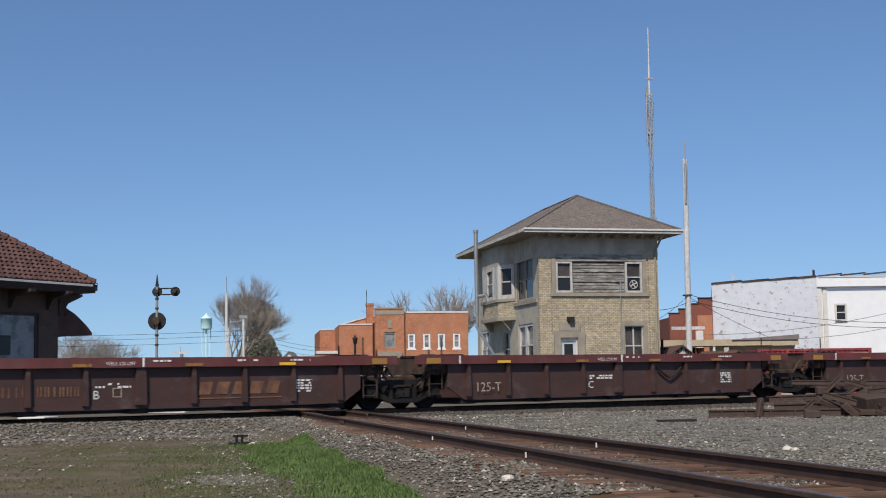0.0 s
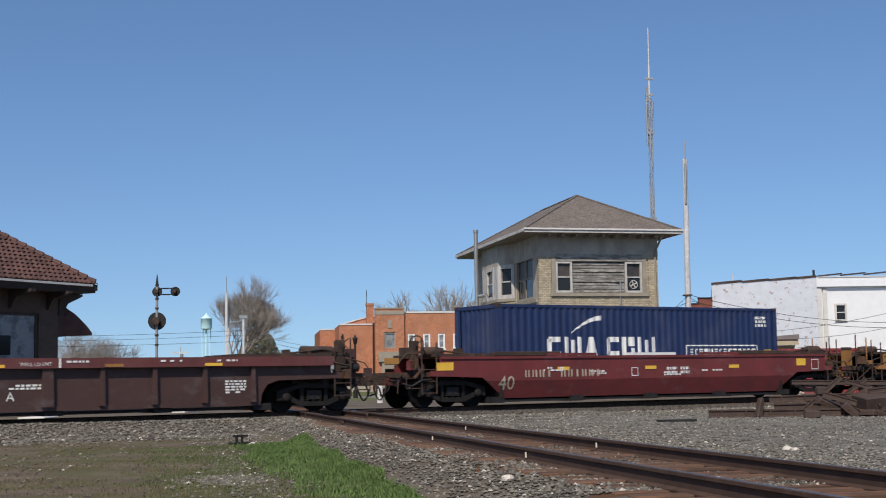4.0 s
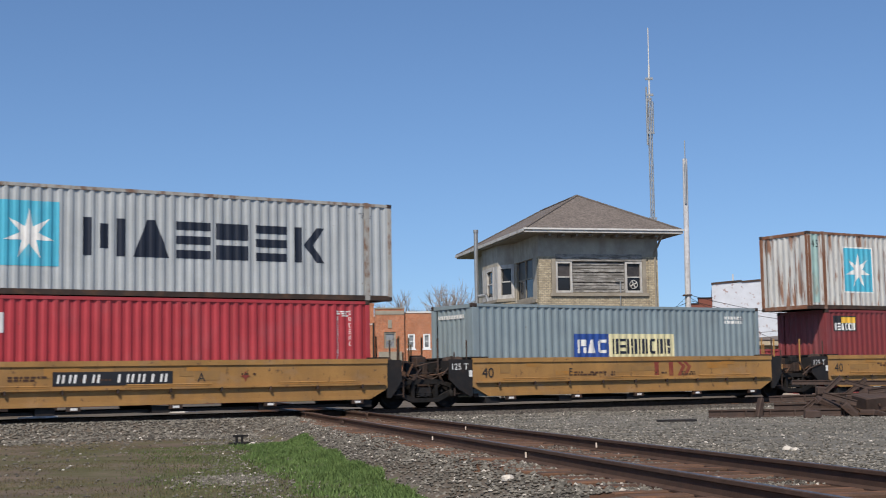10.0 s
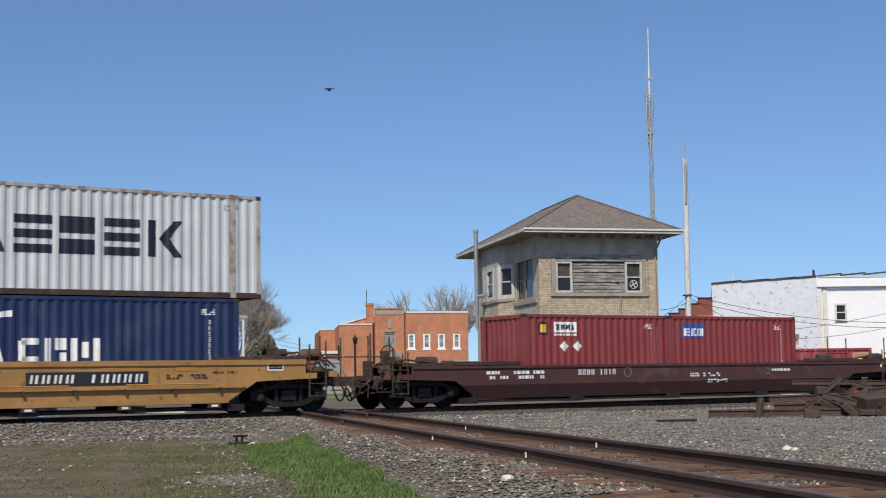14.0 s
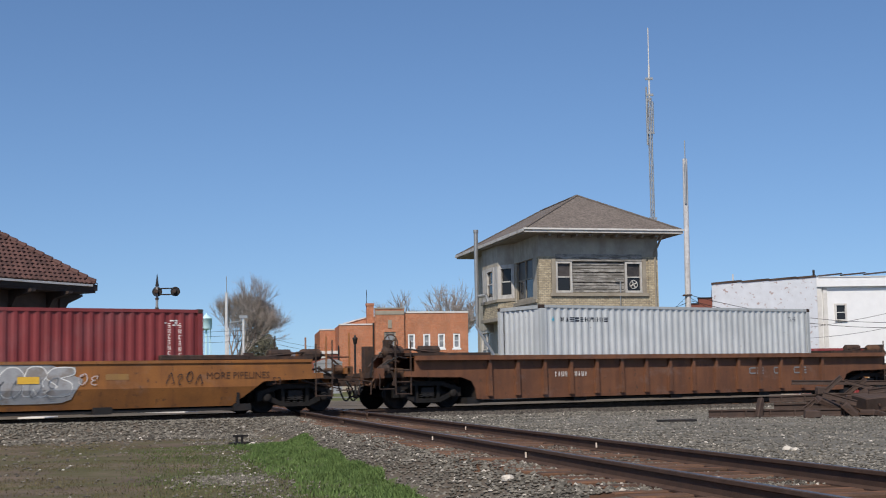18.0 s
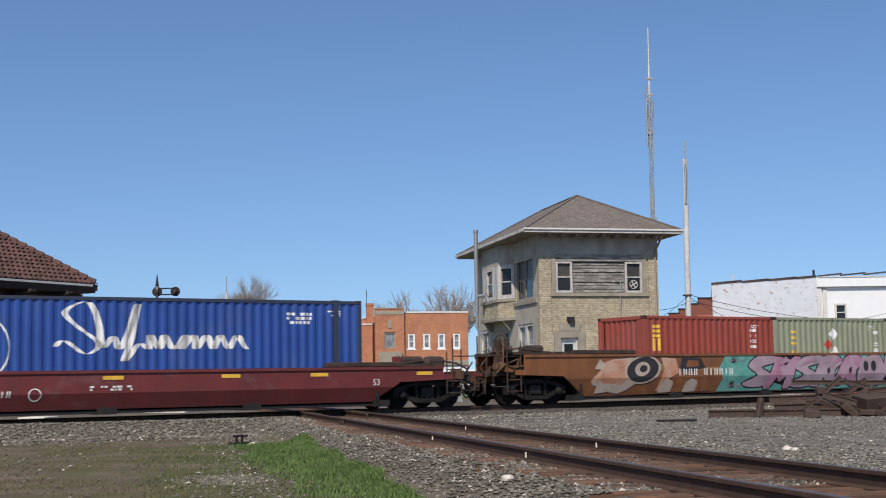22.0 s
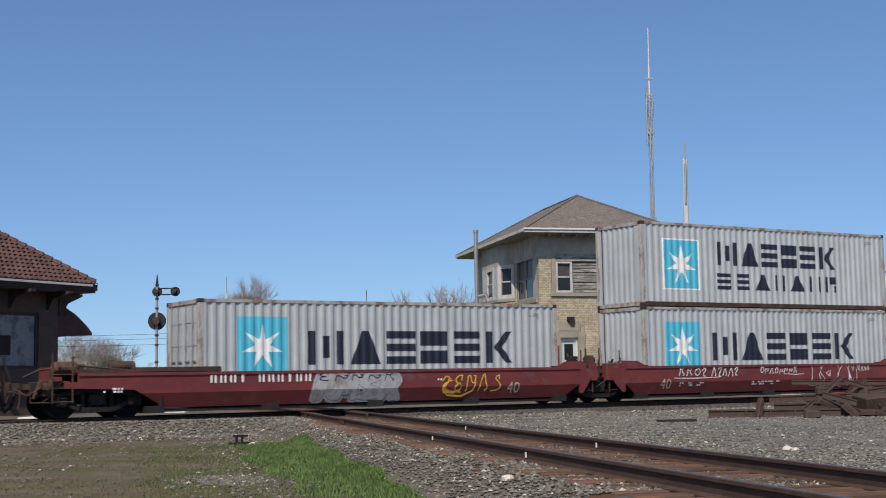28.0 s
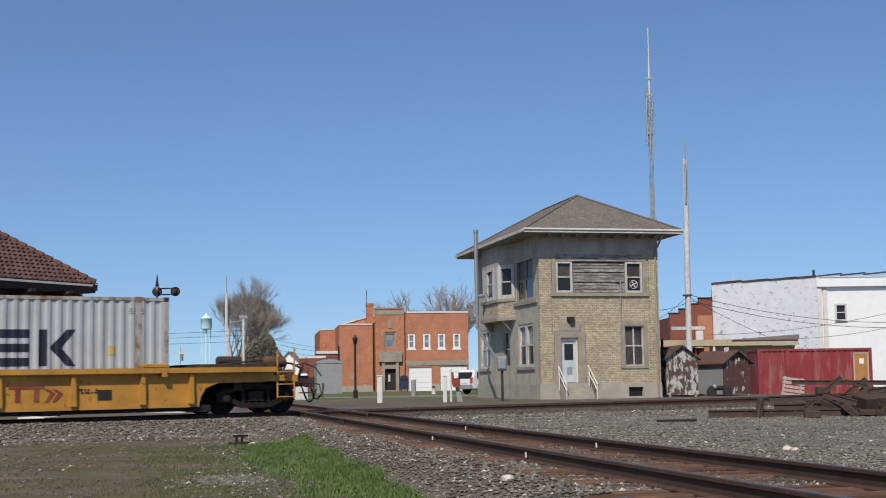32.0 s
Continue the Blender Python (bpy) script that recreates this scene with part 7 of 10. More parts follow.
def truck(wagon, x, q, big=False):
    t = truck_meshes()
    b = part("truck_bolster", t["bolster"], None, wagon)
    b.matrix_basis = Matrix.Translation((x, 0, 0))
    k = 1.07 if big else 1.0
    for y in (-1.06, 1.06):
        o = part("side_frame", t["side"], None, b)
        o.matrix_basis = Matrix.Translation((0, y, 0)) @ Matrix.Diagonal((k, 1, k, 1))
        for dx in (-0.2, 0.0, 0.2):
            o = part("spring", t["spring"], None, b)
            o.matrix_basis = Matrix.Translation((dx, y, 0))
        for dx in (-0.89 * k, 0.89 * k):
            o = part("bearing_cap", t["cap"], None, b)
            o.matrix_basis = Matrix.Translation((dx, y - 0.05 if y < 0 else y + 0.05, 0.43)) @ (Matrix.Identity(4) if y < 0 else pose(0, 0, 0, 0, 0, 180))
    for dx in (-0.89 * k, 0.89 * k):
        o = part("axle", t["axle"], None, b)
        o.matrix_basis = Matrix.Translation((dx, 0, 0.43))
        for y, rz in ((-0.757, 0), (0.757, 180)):
            o = part("wheel", t["wheel"], None, b)
            o.matrix_basis = Matrix.Translation((dx, y, 0.425)) @ pose(0, 0, 0, 0, 0, 180 - rz)
            SPINNERS.append((o, q + x + dx))
    return b


# ---- wagons ----
def rigging(ob, x, d, pl, zt, r, mat, reach=1.0):
    """Brake gear at a wagon's end: a reservoir, a cylinder, levers, pipes, hoses and brackets. x: the end; d: +1 or -1 towards the wagon."""
    tones = (M["dirty_steel"], M["rust_orange"], M["dirty_steel"], M["black_steel"])
    bm = bmesh.new()
    ax = x + d * r.uniform(0.9, 1.5) * reach
    lathe(bm, (ax - 0.36, r.uniform(-1.0, -0.7), zt + 0.15), (1, 0, 0), [(0, 0.06), (0.05, 0.14), (0.12, 0.17), (0.6, 0.17), (0.67, 0.14), (0.72, 0.06)], 14)
    part("reservoir", bm, r.choice(tones[:3]), ob, smooth=False)
    bm = bmesh.new()
    cx, cy, cz = x + d * r.uniform(0.2, 0.7) * reach, -1.2, pl + r.uniform(0.12, 0.3)
    lathe(bm, (cx, cy, cz), (d, 0.15, 0), [(0, 0.09), (0.03, 0.13), (0.22, 0.13), (0.25, 0.16), (0.28, 0.16), (0.30, 0.05), (0.55, 0.035)], 12)
    part("brake_cylinder", bm, r.choice(tones), ob)
    for k in range(4):
        a = Vector((x + d * r.uniform(-0.4, 1.2) * reach, r.uniform(-1.38, -1.0), r.uniform(pl - 0.35, pl + 0.05)))
        t = r.uniform(-0.9, 0.9)
        l = r.uniform(0.3, 0.65)
        b = a + Vector((math.sin(t) * l, 0.0, math.cos(t) * l))
        w = (b - a).normalized().cross(Vector((0, 1, 0))) * r.uniform(0.03, 0.06)
        me = bmesh.new()
        slab(me, [((a - w).x, (a - w).z), ((b - w * 0.5).x, (b - w * 0.5).z), ((b + w * 0.5).x, (b + w * 0.5).z), ((a + w).x, (a + w).z)], 1, a.y, a.y + 0.03)
        part("brake_lever", me, tones[k], ob)
    for k in range(3):
        ya, za = r.uniform(-1.4, -0.9), r.uniform(pl - 0.15, zt + 0.05)
        xa = x + d * r.uniform(0.6, 1.6) * reach
        pts = [(xa, ya, za), (xa - d * 0.35, ya - 0.03, za + r.uniform(-0.12, 0.12)), (xa - d * 0.7, ya, za - r.uniform(-0.1, 0.3)), (xa - d * 0.95, ya + 0.1, za - r.uniform(0.1, 0.4))]
        me = bmesh.new()
        tube(me, pts, r.choice((0.018, 0.026, 0.034)))
        part("brake_pipe", me, tones[k + 1], ob)
    me = bmesh.new()
    xa = x - d * 0.05
    tube(me, [(xa - d * 0.5 * i / 10, -0.75 - 0.1 * math.sin(i), pl - 0.1 - r.uniform(0.42, 0.5) * math.sin(math.pi * i / 10)) for i in range(11)], 0.028)
    part("air_hose", me, M["black_steel"], ob)
    for k in range(2):
        xa, za = x + d * r.uniform(0.0, 1.1) * reach, r.uniform(pl - 0.05, pl + 0.25)
        w, h = r.uniform(0.1, 0.26), r.uniform(0.1, 0.3)
        me = boxes((xa, xa + 0.03, -1.39, -1.2, za, za + h), (xa + 0.03, xa + w, -1.39, -1.36, za, za + h), (xa + 0.03, xa + w, -1.36, -1.2, za, za + 0.03))
        part("angle_bracket", me, (mat, M["rust_orange"])[k], ob)


def wagon(q0, q1, lend, rend, mat, style, zt, label, zb=0.24, ladder=False, wheel_brake=False, posts=False, box_mat=None, gap=2.4, first=False, chord=0.0, ribs=None, bogie=1.95):
    """A well wagon: two deep sides, end decks, trucks and couplers. lend, rend: 'e' free end, 'a' joint shared with the next unit."""
    L = q1 - q0
    ob = rolling("well_wagon", q0, label, "railway wagon", "wagons of the train")
    r = random.Random(int(q0 * 7) + 1)
    pl = 0.95 if zt > 1.35 else zt - 0.38
    lo_l = [(0.0, pl), (0.9, pl - 0.02), (1.7, pl - 0.02), (2.85, pl - 0.06), (3.75, zb)] if lend == "e" and style != "rib" else [(0.0, pl), (1.8, pl - 0.02), (3.0, pl - 0.04), (3.35, pl - 0.16), (3.5, pl - 0.4), (3.55, zb)] if lend == "e" else [(0.0, 0.62), (0.55, zb)]
    lo_r = [(L, pl), (L - 0.9, pl - 0.02), (L - 1.7, pl - 0.02), (L - 2.85, pl - 0.06), (L - 3.75, zb)] if rend == "e" and style != "rib" else [(L, pl), (L - 1.8, pl - 0.02), (L - 3.0, pl - 0.04), (L - 3.35, pl - 0.16), (L - 3.5, pl - 0.4), (L - 3.55, zb)] if rend == "e" else [(L, 0.62), (L - 0.55, zb)]
    ed = 1.35
    hi_r = [(L, pl + 0.16), (L - ed, pl + 0.16), (L - ed, zt)] if rend == "e" else [(L, zt)]
    hi_l = [(ed, zt), (ed, pl + 0.16), (0.0, pl + 0.16)] if lend == "e" else [(0.0, zt)]
    if lend == "e":
        lo_l[0], hi_l[-1], hi_l[-2] = (ed - 0.35, pl), (ed - 0.35, pl + 0.16), (ed, pl + 0.16)
        lo_l = [p for i, p in enumerate(lo_l) if i == 0 or p[0] > ed]
    if rend == "e":
        lo_r[0], hi_r[0] = (L - ed + 0.35, pl), (L - ed + 0.35, pl + 0.16)
        lo_r = [p for i, p in enumerate(lo_r) if i == 0 or p[0] < L - ed]
    outline = lo_l + lo_r[::-1] + hi_r + hi_l
    c0, c1 = (ed if lend == "e" else 0.0), (L - ed if rend == "e" else L)
    for sgn in (-1, 1):
        bm = bmesh.new()
        slab(bm, outline, 1, SW - 0.05, SW)
        if style in ("smooth",):
            zk = zb + (zt - zb) * 0.42
            bmesh.ops.bisect_plane(bm, geom=bm.verts[:] + bm.edges[:] + bm.faces[:], plane_co=(0, 0, zk), plane_no=(0, 0, 1))
            for v in bm.verts:
                if v.co.z < zk - 1e-4:
                    v.co.y -= 0.16 * (zk - v.co.z) / (zk - zb)
        if sgn < 0:
            for v in bm.verts:
                v.co.y = -v.co.y
        part("side_wall", bm, mat, ob)
        y0, y1 = (SW - 0.02, SW + 0.035) if sgn > 0 else (-SW - 0.035, -SW + 0.02)
        if chord:
            part("top_chord", boxes((c0 - (gap * 0.36 if lend == "a" else 0), c1 + (gap * 0.36 if rend == "a" else 0), y0 - (0.13 if sgn < 0 else 0), y1 + (0.13 if sgn > 0 else 0), zt - chord, zt + 0.01)), M["w_chord"], ob)
        else:
            out = 0.14 if style == "rib" else 0.0
            part("top_chord", boxes((c0, c1, y0 - (out if sgn < 0 else 0), y1 + (out if sgn > 0 else 0), zt - 0.13 if style in ("rib", "lip") else zt - 0.07, zt + 0.01)), mat, ob)
        xa, xb = (3.7 if lend == "e" else 0.6), (L - 3.7 if rend == "e" else L - 0.6)
        if style in ("rib", "lip"):
            part("bottom_chord", boxes((xa, xb, y0, y1, zb - 0.01, zb + 0.10)), mat, ob)
        if style == "lip":
            zl = zb + 0.40
            part("ledge", boxes((xa - 0.5, xb + 0.5, y0 - (0.05 if sgn < 0 else 0), y1 + (0.05 if sgn > 0 else 0), zl, zl + 0.05)), mat, ob)
            if sgn < 0:
                for k in range(3):
                    x = xa + 0.5 + k * (xb - xa - 3.4) / 2
                    part("grab_rail", rods(((x, -SW - 0.06, zl + 0.12), (x + 2.4, -SW - 0.06, zl + 0.12), 0.02)), mat, ob)
                for k in range(5):
                    x = xa + 0.6 + k * (xb - xa - 1.2) / 4
                    part("bottom_bracket", boxes((x, x + 0.36, -SW - 0.05, -SW + 0.04, zb - 0.13, zb - 0.01)), M["dirty_steel"], ob)
                    part("bracket_label", boxes((x + 0.09, x + 0.27, -SW - 0.056, -SW - 0.05, zb - 0.105, zb - 0.045)), M["white_mark"], ob)
                for k in range(5):
                    x, z_ = r.uniform(xa, xb - 1.2), r.uniform(zl + 0.2, zt - 0.4)
                    part("repaint_patch", boxes((x, x + r.uniform(0.35, 1.1), -SW - 0.006, -SW, z_, z_ + r.uniform(0.1, 0.3))), M["patch_orange"] if k % 2 else M["patch_dull"], ob)
                for k in range(9):
                    x = xa + 0.3 + k * (xb - xa - 0.6) / 8
                    part("ledge_clip", boxes((x, x + 0.05, -SW - 0.10, -SW - 0.02, zl - 0.09, zl + 0.02)), M["dirty_steel"], ob)
        if sgn < 0 and mat in (M["w_tan"], M["w_orange"], M["w_graph"]) and style == "smooth":
            for k in range(7):
                x, z_ = r.uniform(xa, xb - 1.2), r.uniform(zb + 0.55 * (zt - zb), zt - 0.32)
                part("repaint_patch", boxes((x, x + r.uniform(0.25, 1.2), -SW - 0.006, -SW, z_, z_ + r.uniform(0.08, 0.28))), (M["patch_dull"], M["patch_orange"])[k % 2], ob)
        if style == "rib":
            n = max(6, round((xb - xa) / 1.46))
            for x in ribs or [xa + 0.1 + k * (xb - xa - 0.2) / n for k in range(n + 1)]:
                wide = 0.13 if chord and abs(x - 6.6) < 0.5 else 0.05
                me = bmesh.new()
                slab(me, [(x - wide - 0.03, zb + 0.09), (x + wide + 0.03, zb + 0.09), (x + wide, zt - 0.13), (x - wide, zt - 0.13)], 1, y0 - (0.08 if sgn < 0 else 0), y1 + (0.08 if sgn > 0 else 0))
                part("rib", me, mat, ob)
    # well floor and its cross bearers
    xa, xb = (3.2 if lend == "e" else 0.5), (L - 3.2 if rend == "e" else L - 0.5)
    for k in range(5):
        x = xa + k * (xb - xa - 0.5) / 4
        part("cross_bearer", boxes((x, x + 0.5, -SW + 0.06, SW - 0.06, 0.10, 0.286)), M["black_steel"], ob)
    part("well_floor", boxes((xa + 0.4, xb - 0.4, -1.2, 1.2, 0.12, 0.20)), M["black_steel"], ob)
    # ends
    for side, kind in ((0, lend), (1, rend)):
        def X(d):
            return d if side == 0 else L - d

        def span(a, b, *rest):
            p, s_ = sorted((X(a), X(b)))
            return (p, s_, *rest)
        if kind == "e":
            # dark steel here carries both the grime and the shade of the end
            part("end_sill", boxes(span(0.15, 1.1, -SW + 0.25, SW - 0.25, pl - 0.02, pl + 0.13)), M["dirty_steel"], ob, "end sill darkened for grime and shade")
            bm = boxes(span(1.1, 3.0, -SW + 0.05, SW - 0.05, pl + 0.0, pl + 0.12))
            box(bm, *span(0.15, 3.6, -0.35, 0.35, 0.70, pl + 0.02))
            part("end_deck", bm, mat, ob)
            part("deck_cover", boxes(span(1.3, 4.1 if zt > 1.3 else 3.6, -SW + 0.03, SW - 0.03, zt + 0.012, zt + 0.10)), M["dirty_steel"], ob, "dark grimy end walkway")
            if style == "smooth":
                for y in (-SW - 0.025, SW - 0.155):
                    me = bmesh.new()
                    bevbox(me, *span(*((3.3, 5.85) if zt > 1.3 else (2.8, 5.3)), y, y + 0.18, zt + 0.011, zt + 0.15), 0.02)
                    part("edge_beam", me, M["dirty_steel"], ob, "dark rusty beam along the edge")
            part("bulkhead", boxes(span(3.55, 3.63, -SW + 0.05, SW - 0.05, 0.25, zt - 0.02)), M["black_steel"], ob)
            bm = boxes(span(-0.45, 0.2, -0.11, 0.11, 0.72, 0.95))
            box(bm, *span(-0.55, -0.35, -0.15, 0.13, 0.70, 0.98))
            part("coupler", bm, M["dirty_steel"], ob, "rusty knuckle coupler")
            for k_ in range(4):
                xx, yy = X(r.uniform(0.1, 2.6)), r.uniform(-1.25, -0.5)
                me = bmesh.new()
                bevbox(me, xx - r.uniform(0.06, 0.2), xx + r.uniform(0.06, 0.2), yy, yy + r.uniform(0.1, 0.3), pl - r.uniform(0.1, 0.3), pl + r.uniform(0.0, 0.3), 0.02)
                part("bracket_box", me, M["dirty_steel"] if k_ % 2 else M["black_steel"], ob)
            part("uncoupling_lever", rods(((X(-0.1), -1.35, pl - 0.12), (X(-0.1), -0.2, pl - 0.05), 0.018), ((X(-0.1), -1.35, pl - 0.12), (X(-0.16), -1.4, pl - 0.5), 0.018)), M["dirty_steel"], ob)
            part("grab_iron", rods(((X(0.12), -SW - 0.05, pl - 0.35), (X(0.12), -SW - 0.05, pl + 0.1), 0.014), ((X(0.12), -SW - 0.05, pl - 0.35), (X(0.6), -SW - 0.05, pl - 0.35), 0.018)), M["dirty_steel"], ob)
            truck(ob, X(bogie if side == 0 else 1.75), q0)
            gear = mat if mat is M["w_yellow"] and zt > 1.15 else M["dirty_steel"]
            hose = bmesh.new()
            tube(hose, [(X(0.05 - 0.5 * i / 8), -0.45, 0.82 - 0.55 * math.sin(math.pi * min(1, i / 8 * 0.9))) for i in range(9)], 0.025)
            part("air_hose", hose, M["black_steel"], ob)
            for y in (-SW + 0.02,):
                bm = rods(((X(0.7), y, 0.42), (X(0.7), y, zt + 0.55), 0.024), ((X(1.22), y, 0.42), (X(1.22), y, zt + 0.45), 0.024))
                for z in (0.45, 0.8, 1.15):
                    rod(bm, (X(0.7), y, z), (X(1.22), y, z), 0.016, n=6)
                part("ladder", bm, gear, ob)
            if posts:
                for d, y, h in ((0.05, -1.2, 2.25), (0.75, -1.1, 2.15), (0.3, 1.15, 2.2), (1.3, 1.2, 2.25)):
                    part("stanchion", rods(((X(d), y, pl + 0.1), (X(d), y, h), 0.026)), mat if r.random() < 0.35 else M["dirty_steel"], ob)
                part("handrail", rods(((X(0.05), -1.2, 1.55), (X(0.75), -1.1, 1.55), 0.02), ((X(0.3), 1.15, 1.6), (X(1.3), 1.2, 1.6), 0.02)), M["dirty_steel"], ob)
            if wheel_brake and side == wheel_brake - 1:
                bm = bmesh.new()
                ring(bm, (X(0.75), -1.0, zt + 0.38), (1 if side else -1, -0.4, 0), 0.27, 0.022, 18, 6)
                for i in range(5):
                    a = 2 * math.pi * i / 5
                    rod(bm, (X(0.75), -1.0, zt + 0.38), (X(0.75) - 0.10 * math.cos(a), -1.0 + 0.24 * math.cos(a), zt + 0.38 + 0.26 * math.sin(a)), 0.014, n=5)
                hw = part("hand_brake", bm, M["red_mark"] if style == "lip" else gear, ob)
                part("brake_box", boxes((X(0.75) - 0.10, X(0.75) + 0.10, -1.0 + 0.05, -0.7, pl + 0.1, zt + 0.5)), gear, ob)
            bm = bmesh.new()
            lathe(bm, (X(1.5 + r.uniform(0, 1.2)), r.uniform(-0.5, 0.6), zt + 0.2), (1, 0, 0), [(0, 0.1), (0.03, 0.14), (0.7, 0.14), (0.73, 0.1)], 12)
            for k in range(3):
                xx, yy = X(r.uniform(0.3, 2.8)), r.uniform(-1.1, 0.9)
                part("valve_box", boxes((xx, xx + r.uniform(0.12, 0.4), yy, yy + 0.25, pl + 0.12 if abs(xx - X(0)) < 1.2 else zt + 0.05, zt + r.uniform(0.12, 0.34))), M["dirty_steel"] if k else mat, ob)
            tube_bm = bmesh.new()
            zz = zt + 0.1
            tube(tube_bm, [(X(0.1), -0.8, pl + 0.3), (X(0.5), -0.8, zz), (X(1.4), -0.9, zz + 0.12), (X(2.6), -0.9, zz), (X(3.4), -1.0, zt + 0.04)], 0.03)
            part("brake_pipe", tube_bm, M["dirty_steel"], ob)
            part("air_reservoir", bm, M["dirty_steel"], ob)
            rigging(ob, X(0.0), 1 if side == 0 else -1, pl, zt, r, mat)
        else:
            bmx = box_mat or M["black_steel"]
            part("end_bulkhead", boxes(span(0.02, 0.10, -SW + 0.05, SW - 0.05, 0.55, zt)), bmx, ob)
            w = (0.85 if style == "lip" else 0.6) if side == 0 else 0.5
            bm = boxes(span(-w + 0.04, 0.0, -SW + 0.12, SW - 0.12, 1.02, zt - 0.06))
            if not chord:
                for y_ in (-SW + 0.004, SW - 0.054):
                    me = bmesh.new()
                    slab(me, [(X(0.0), zt - 0.03), (X(-w), zt - 0.03), (X(-w), 0.85), (X(-w * 0.6), 0.55), (X(-0.12), 0.34), (X(0.0), 0.34)], 1, y_, y_ + 0.05)
                    part("end_panel", me, bmx, ob, "black grimy end panel")
                for d_, y_, h_, q_ in ((-w - 0.12, -0.95, zt + 0.62, 0.03), (-w - 0.42, 0.9, zt + 0.75, 0.03), (-w + 0.15, 1.1, zt + 0.5, 0.025)):
                    part("stanchion", rods(((X(d_), y_, 0.95), (X(d_), y_, h_), q_)), mat if r.random() < 0.4 else M["dirty_steel"], ob)
                for k_ in range(4):
                    xx, yy, z_ = X(-w - r.uniform(0.0, 0.5)), r.uniform(-1.1, 0.2), r.uniform(0.85, 1.3)
                    me = bmesh.new()
                    bevbox(me, xx - r.uniform(0.08, 0.2), xx + r.uniform(0.08, 0.2), yy, yy + r.uniform(0.15, 0.4), z_, z_ + r.uniform(0.12, 0.4), 0.02)
                    part("valve_box", me, M["dirty_steel"] if k_ % 2 else M["black_steel"], ob)
                for k_ in range(3):
                    me = bmesh.new()
                    ya, za = r.uniform(-1.15, -0.4), r.uniform(0.7, zt)
                    tube(me, [(X(0.1), ya, za), (X(-w * 0.7), ya - 0.05, za + r.uniform(-0.1, 0.15)), (X(-w - 0.4), ya + r.uniform(-0.1, 0.2), za + r.uniform(-0.4, 0.2)), (X(-w - 0.8), ya + 0.2, za - r.uniform(0.0, 0.4))], 0.024)
                    part("brake_pipe", me, M["dirty_steel"], ob)
            part("end_box", bm, bmx, ob, "dark grimy end platform")
            part("deck_cover", boxes(span(-0.05, 1.0 if style == "smooth" else 0.6, -SW + 0.03, SW - 0.03, zt + 0.012, zt + 0.05)), M["black_steel"], ob)
            bm = rods(((X(-0.15), -SW + 0.1, 0.35), (X(-0.15), -SW + 0.1, zt + 0.55), 0.024), ((X(-0.6), -SW + 0.1, 0.35), (X(-0.6), -SW + 0.1, zt + 0.2), 0.024))
            for z in (0.42, 0.72, 1.02, 1.32):
                rod(bm, (X(-0.15), -SW + 0.1, z), (X(-0.6), -SW + 0.1, z), 0.015, n=6)
            part("ladder", bm, M["dirty_steel"], ob)
            if side == 1:
                truck(ob, L + gap / 2, q0, True)
            elif first:
                truck(ob, -gap / 2, q0, True)
            bm = bmesh.new()
            bevbox(bm, *span(-1.3, 0.1, -0.3, 0.3, 0.62, 1.0), 0.04)
            part("articulation", bm, M["dirty_steel"], ob)
            if box_mat is M["w_red"]:
                for y_ in (-SW + 0.01, SW - 0.07):
                    me = bmesh.new()
                    slab(me, [(X(-0.12), zt - 0.25), (X(1.0), zt - 0.02), (X(0.55), zt + 0.18), (X(-0.12), zt + 0.2)], 1, y_, y_ + 0.06)
                    part("end_riser", me, mat, ob)
                for d_, w_ in ((-0.75, 0.28), (-0.32, 0.22)):
                    me = bmesh.new()
                    bevbox(me, *span(d_, d_ + w_, -SW + 0.02, -SW + 0.3, 0.72, zt + 0.12), 0.02)
                    part("end_post", me, mat, ob)
            rigging(ob, X(-0.75), 1 if side == 0 else -1, 0.95, zt - 0.25, r, mat, 0.45)
            if posts:
                for d, y, h in ((-0.3, 1.1, 2.2), (-0.75, 1.15, 2.2)):
                    part("stanchion", rods(((X(d), y, 1.0), (X(d), y, h), 0.026)), mat if r.random() < 0.35 else M["dirty_steel"], ob)

    def mark(name, bm, m, lift=0.012):
        if isinstance(bm, list):
            return [mark(name, b_, m, lift) for b_ in bm]
        zk = zb + (zt - zb) * 0.42
        if style == "smooth" and any(v.co.z < zk for v in bm.verts):
            bmesh.ops.bisect_plane(bm, geom=bm.verts[:] + bm.edges[:] + bm.faces[:], plane_co=(0, 0, zk), plane_no=(0, 0, 1))
        for v in bm.verts:
            v.co.y = -SW - lift + (0.16 * max(0.0, zk - v.co.z) / (zk - zb) if style == "smooth" else 0.0)
        p = part(name, bm, m, ob)
        if name in FINE:
            p["kind"] = "stuff"
        return p
    mark.ob = ob
    mark.L = L
    return mark


def text_on(mark, body, x, z, size, m):
    bm = letters(body, size)
    for v in bm.verts:
        v.co.x += x
        v.co.z += z
    return mark("stencil", bm, m)


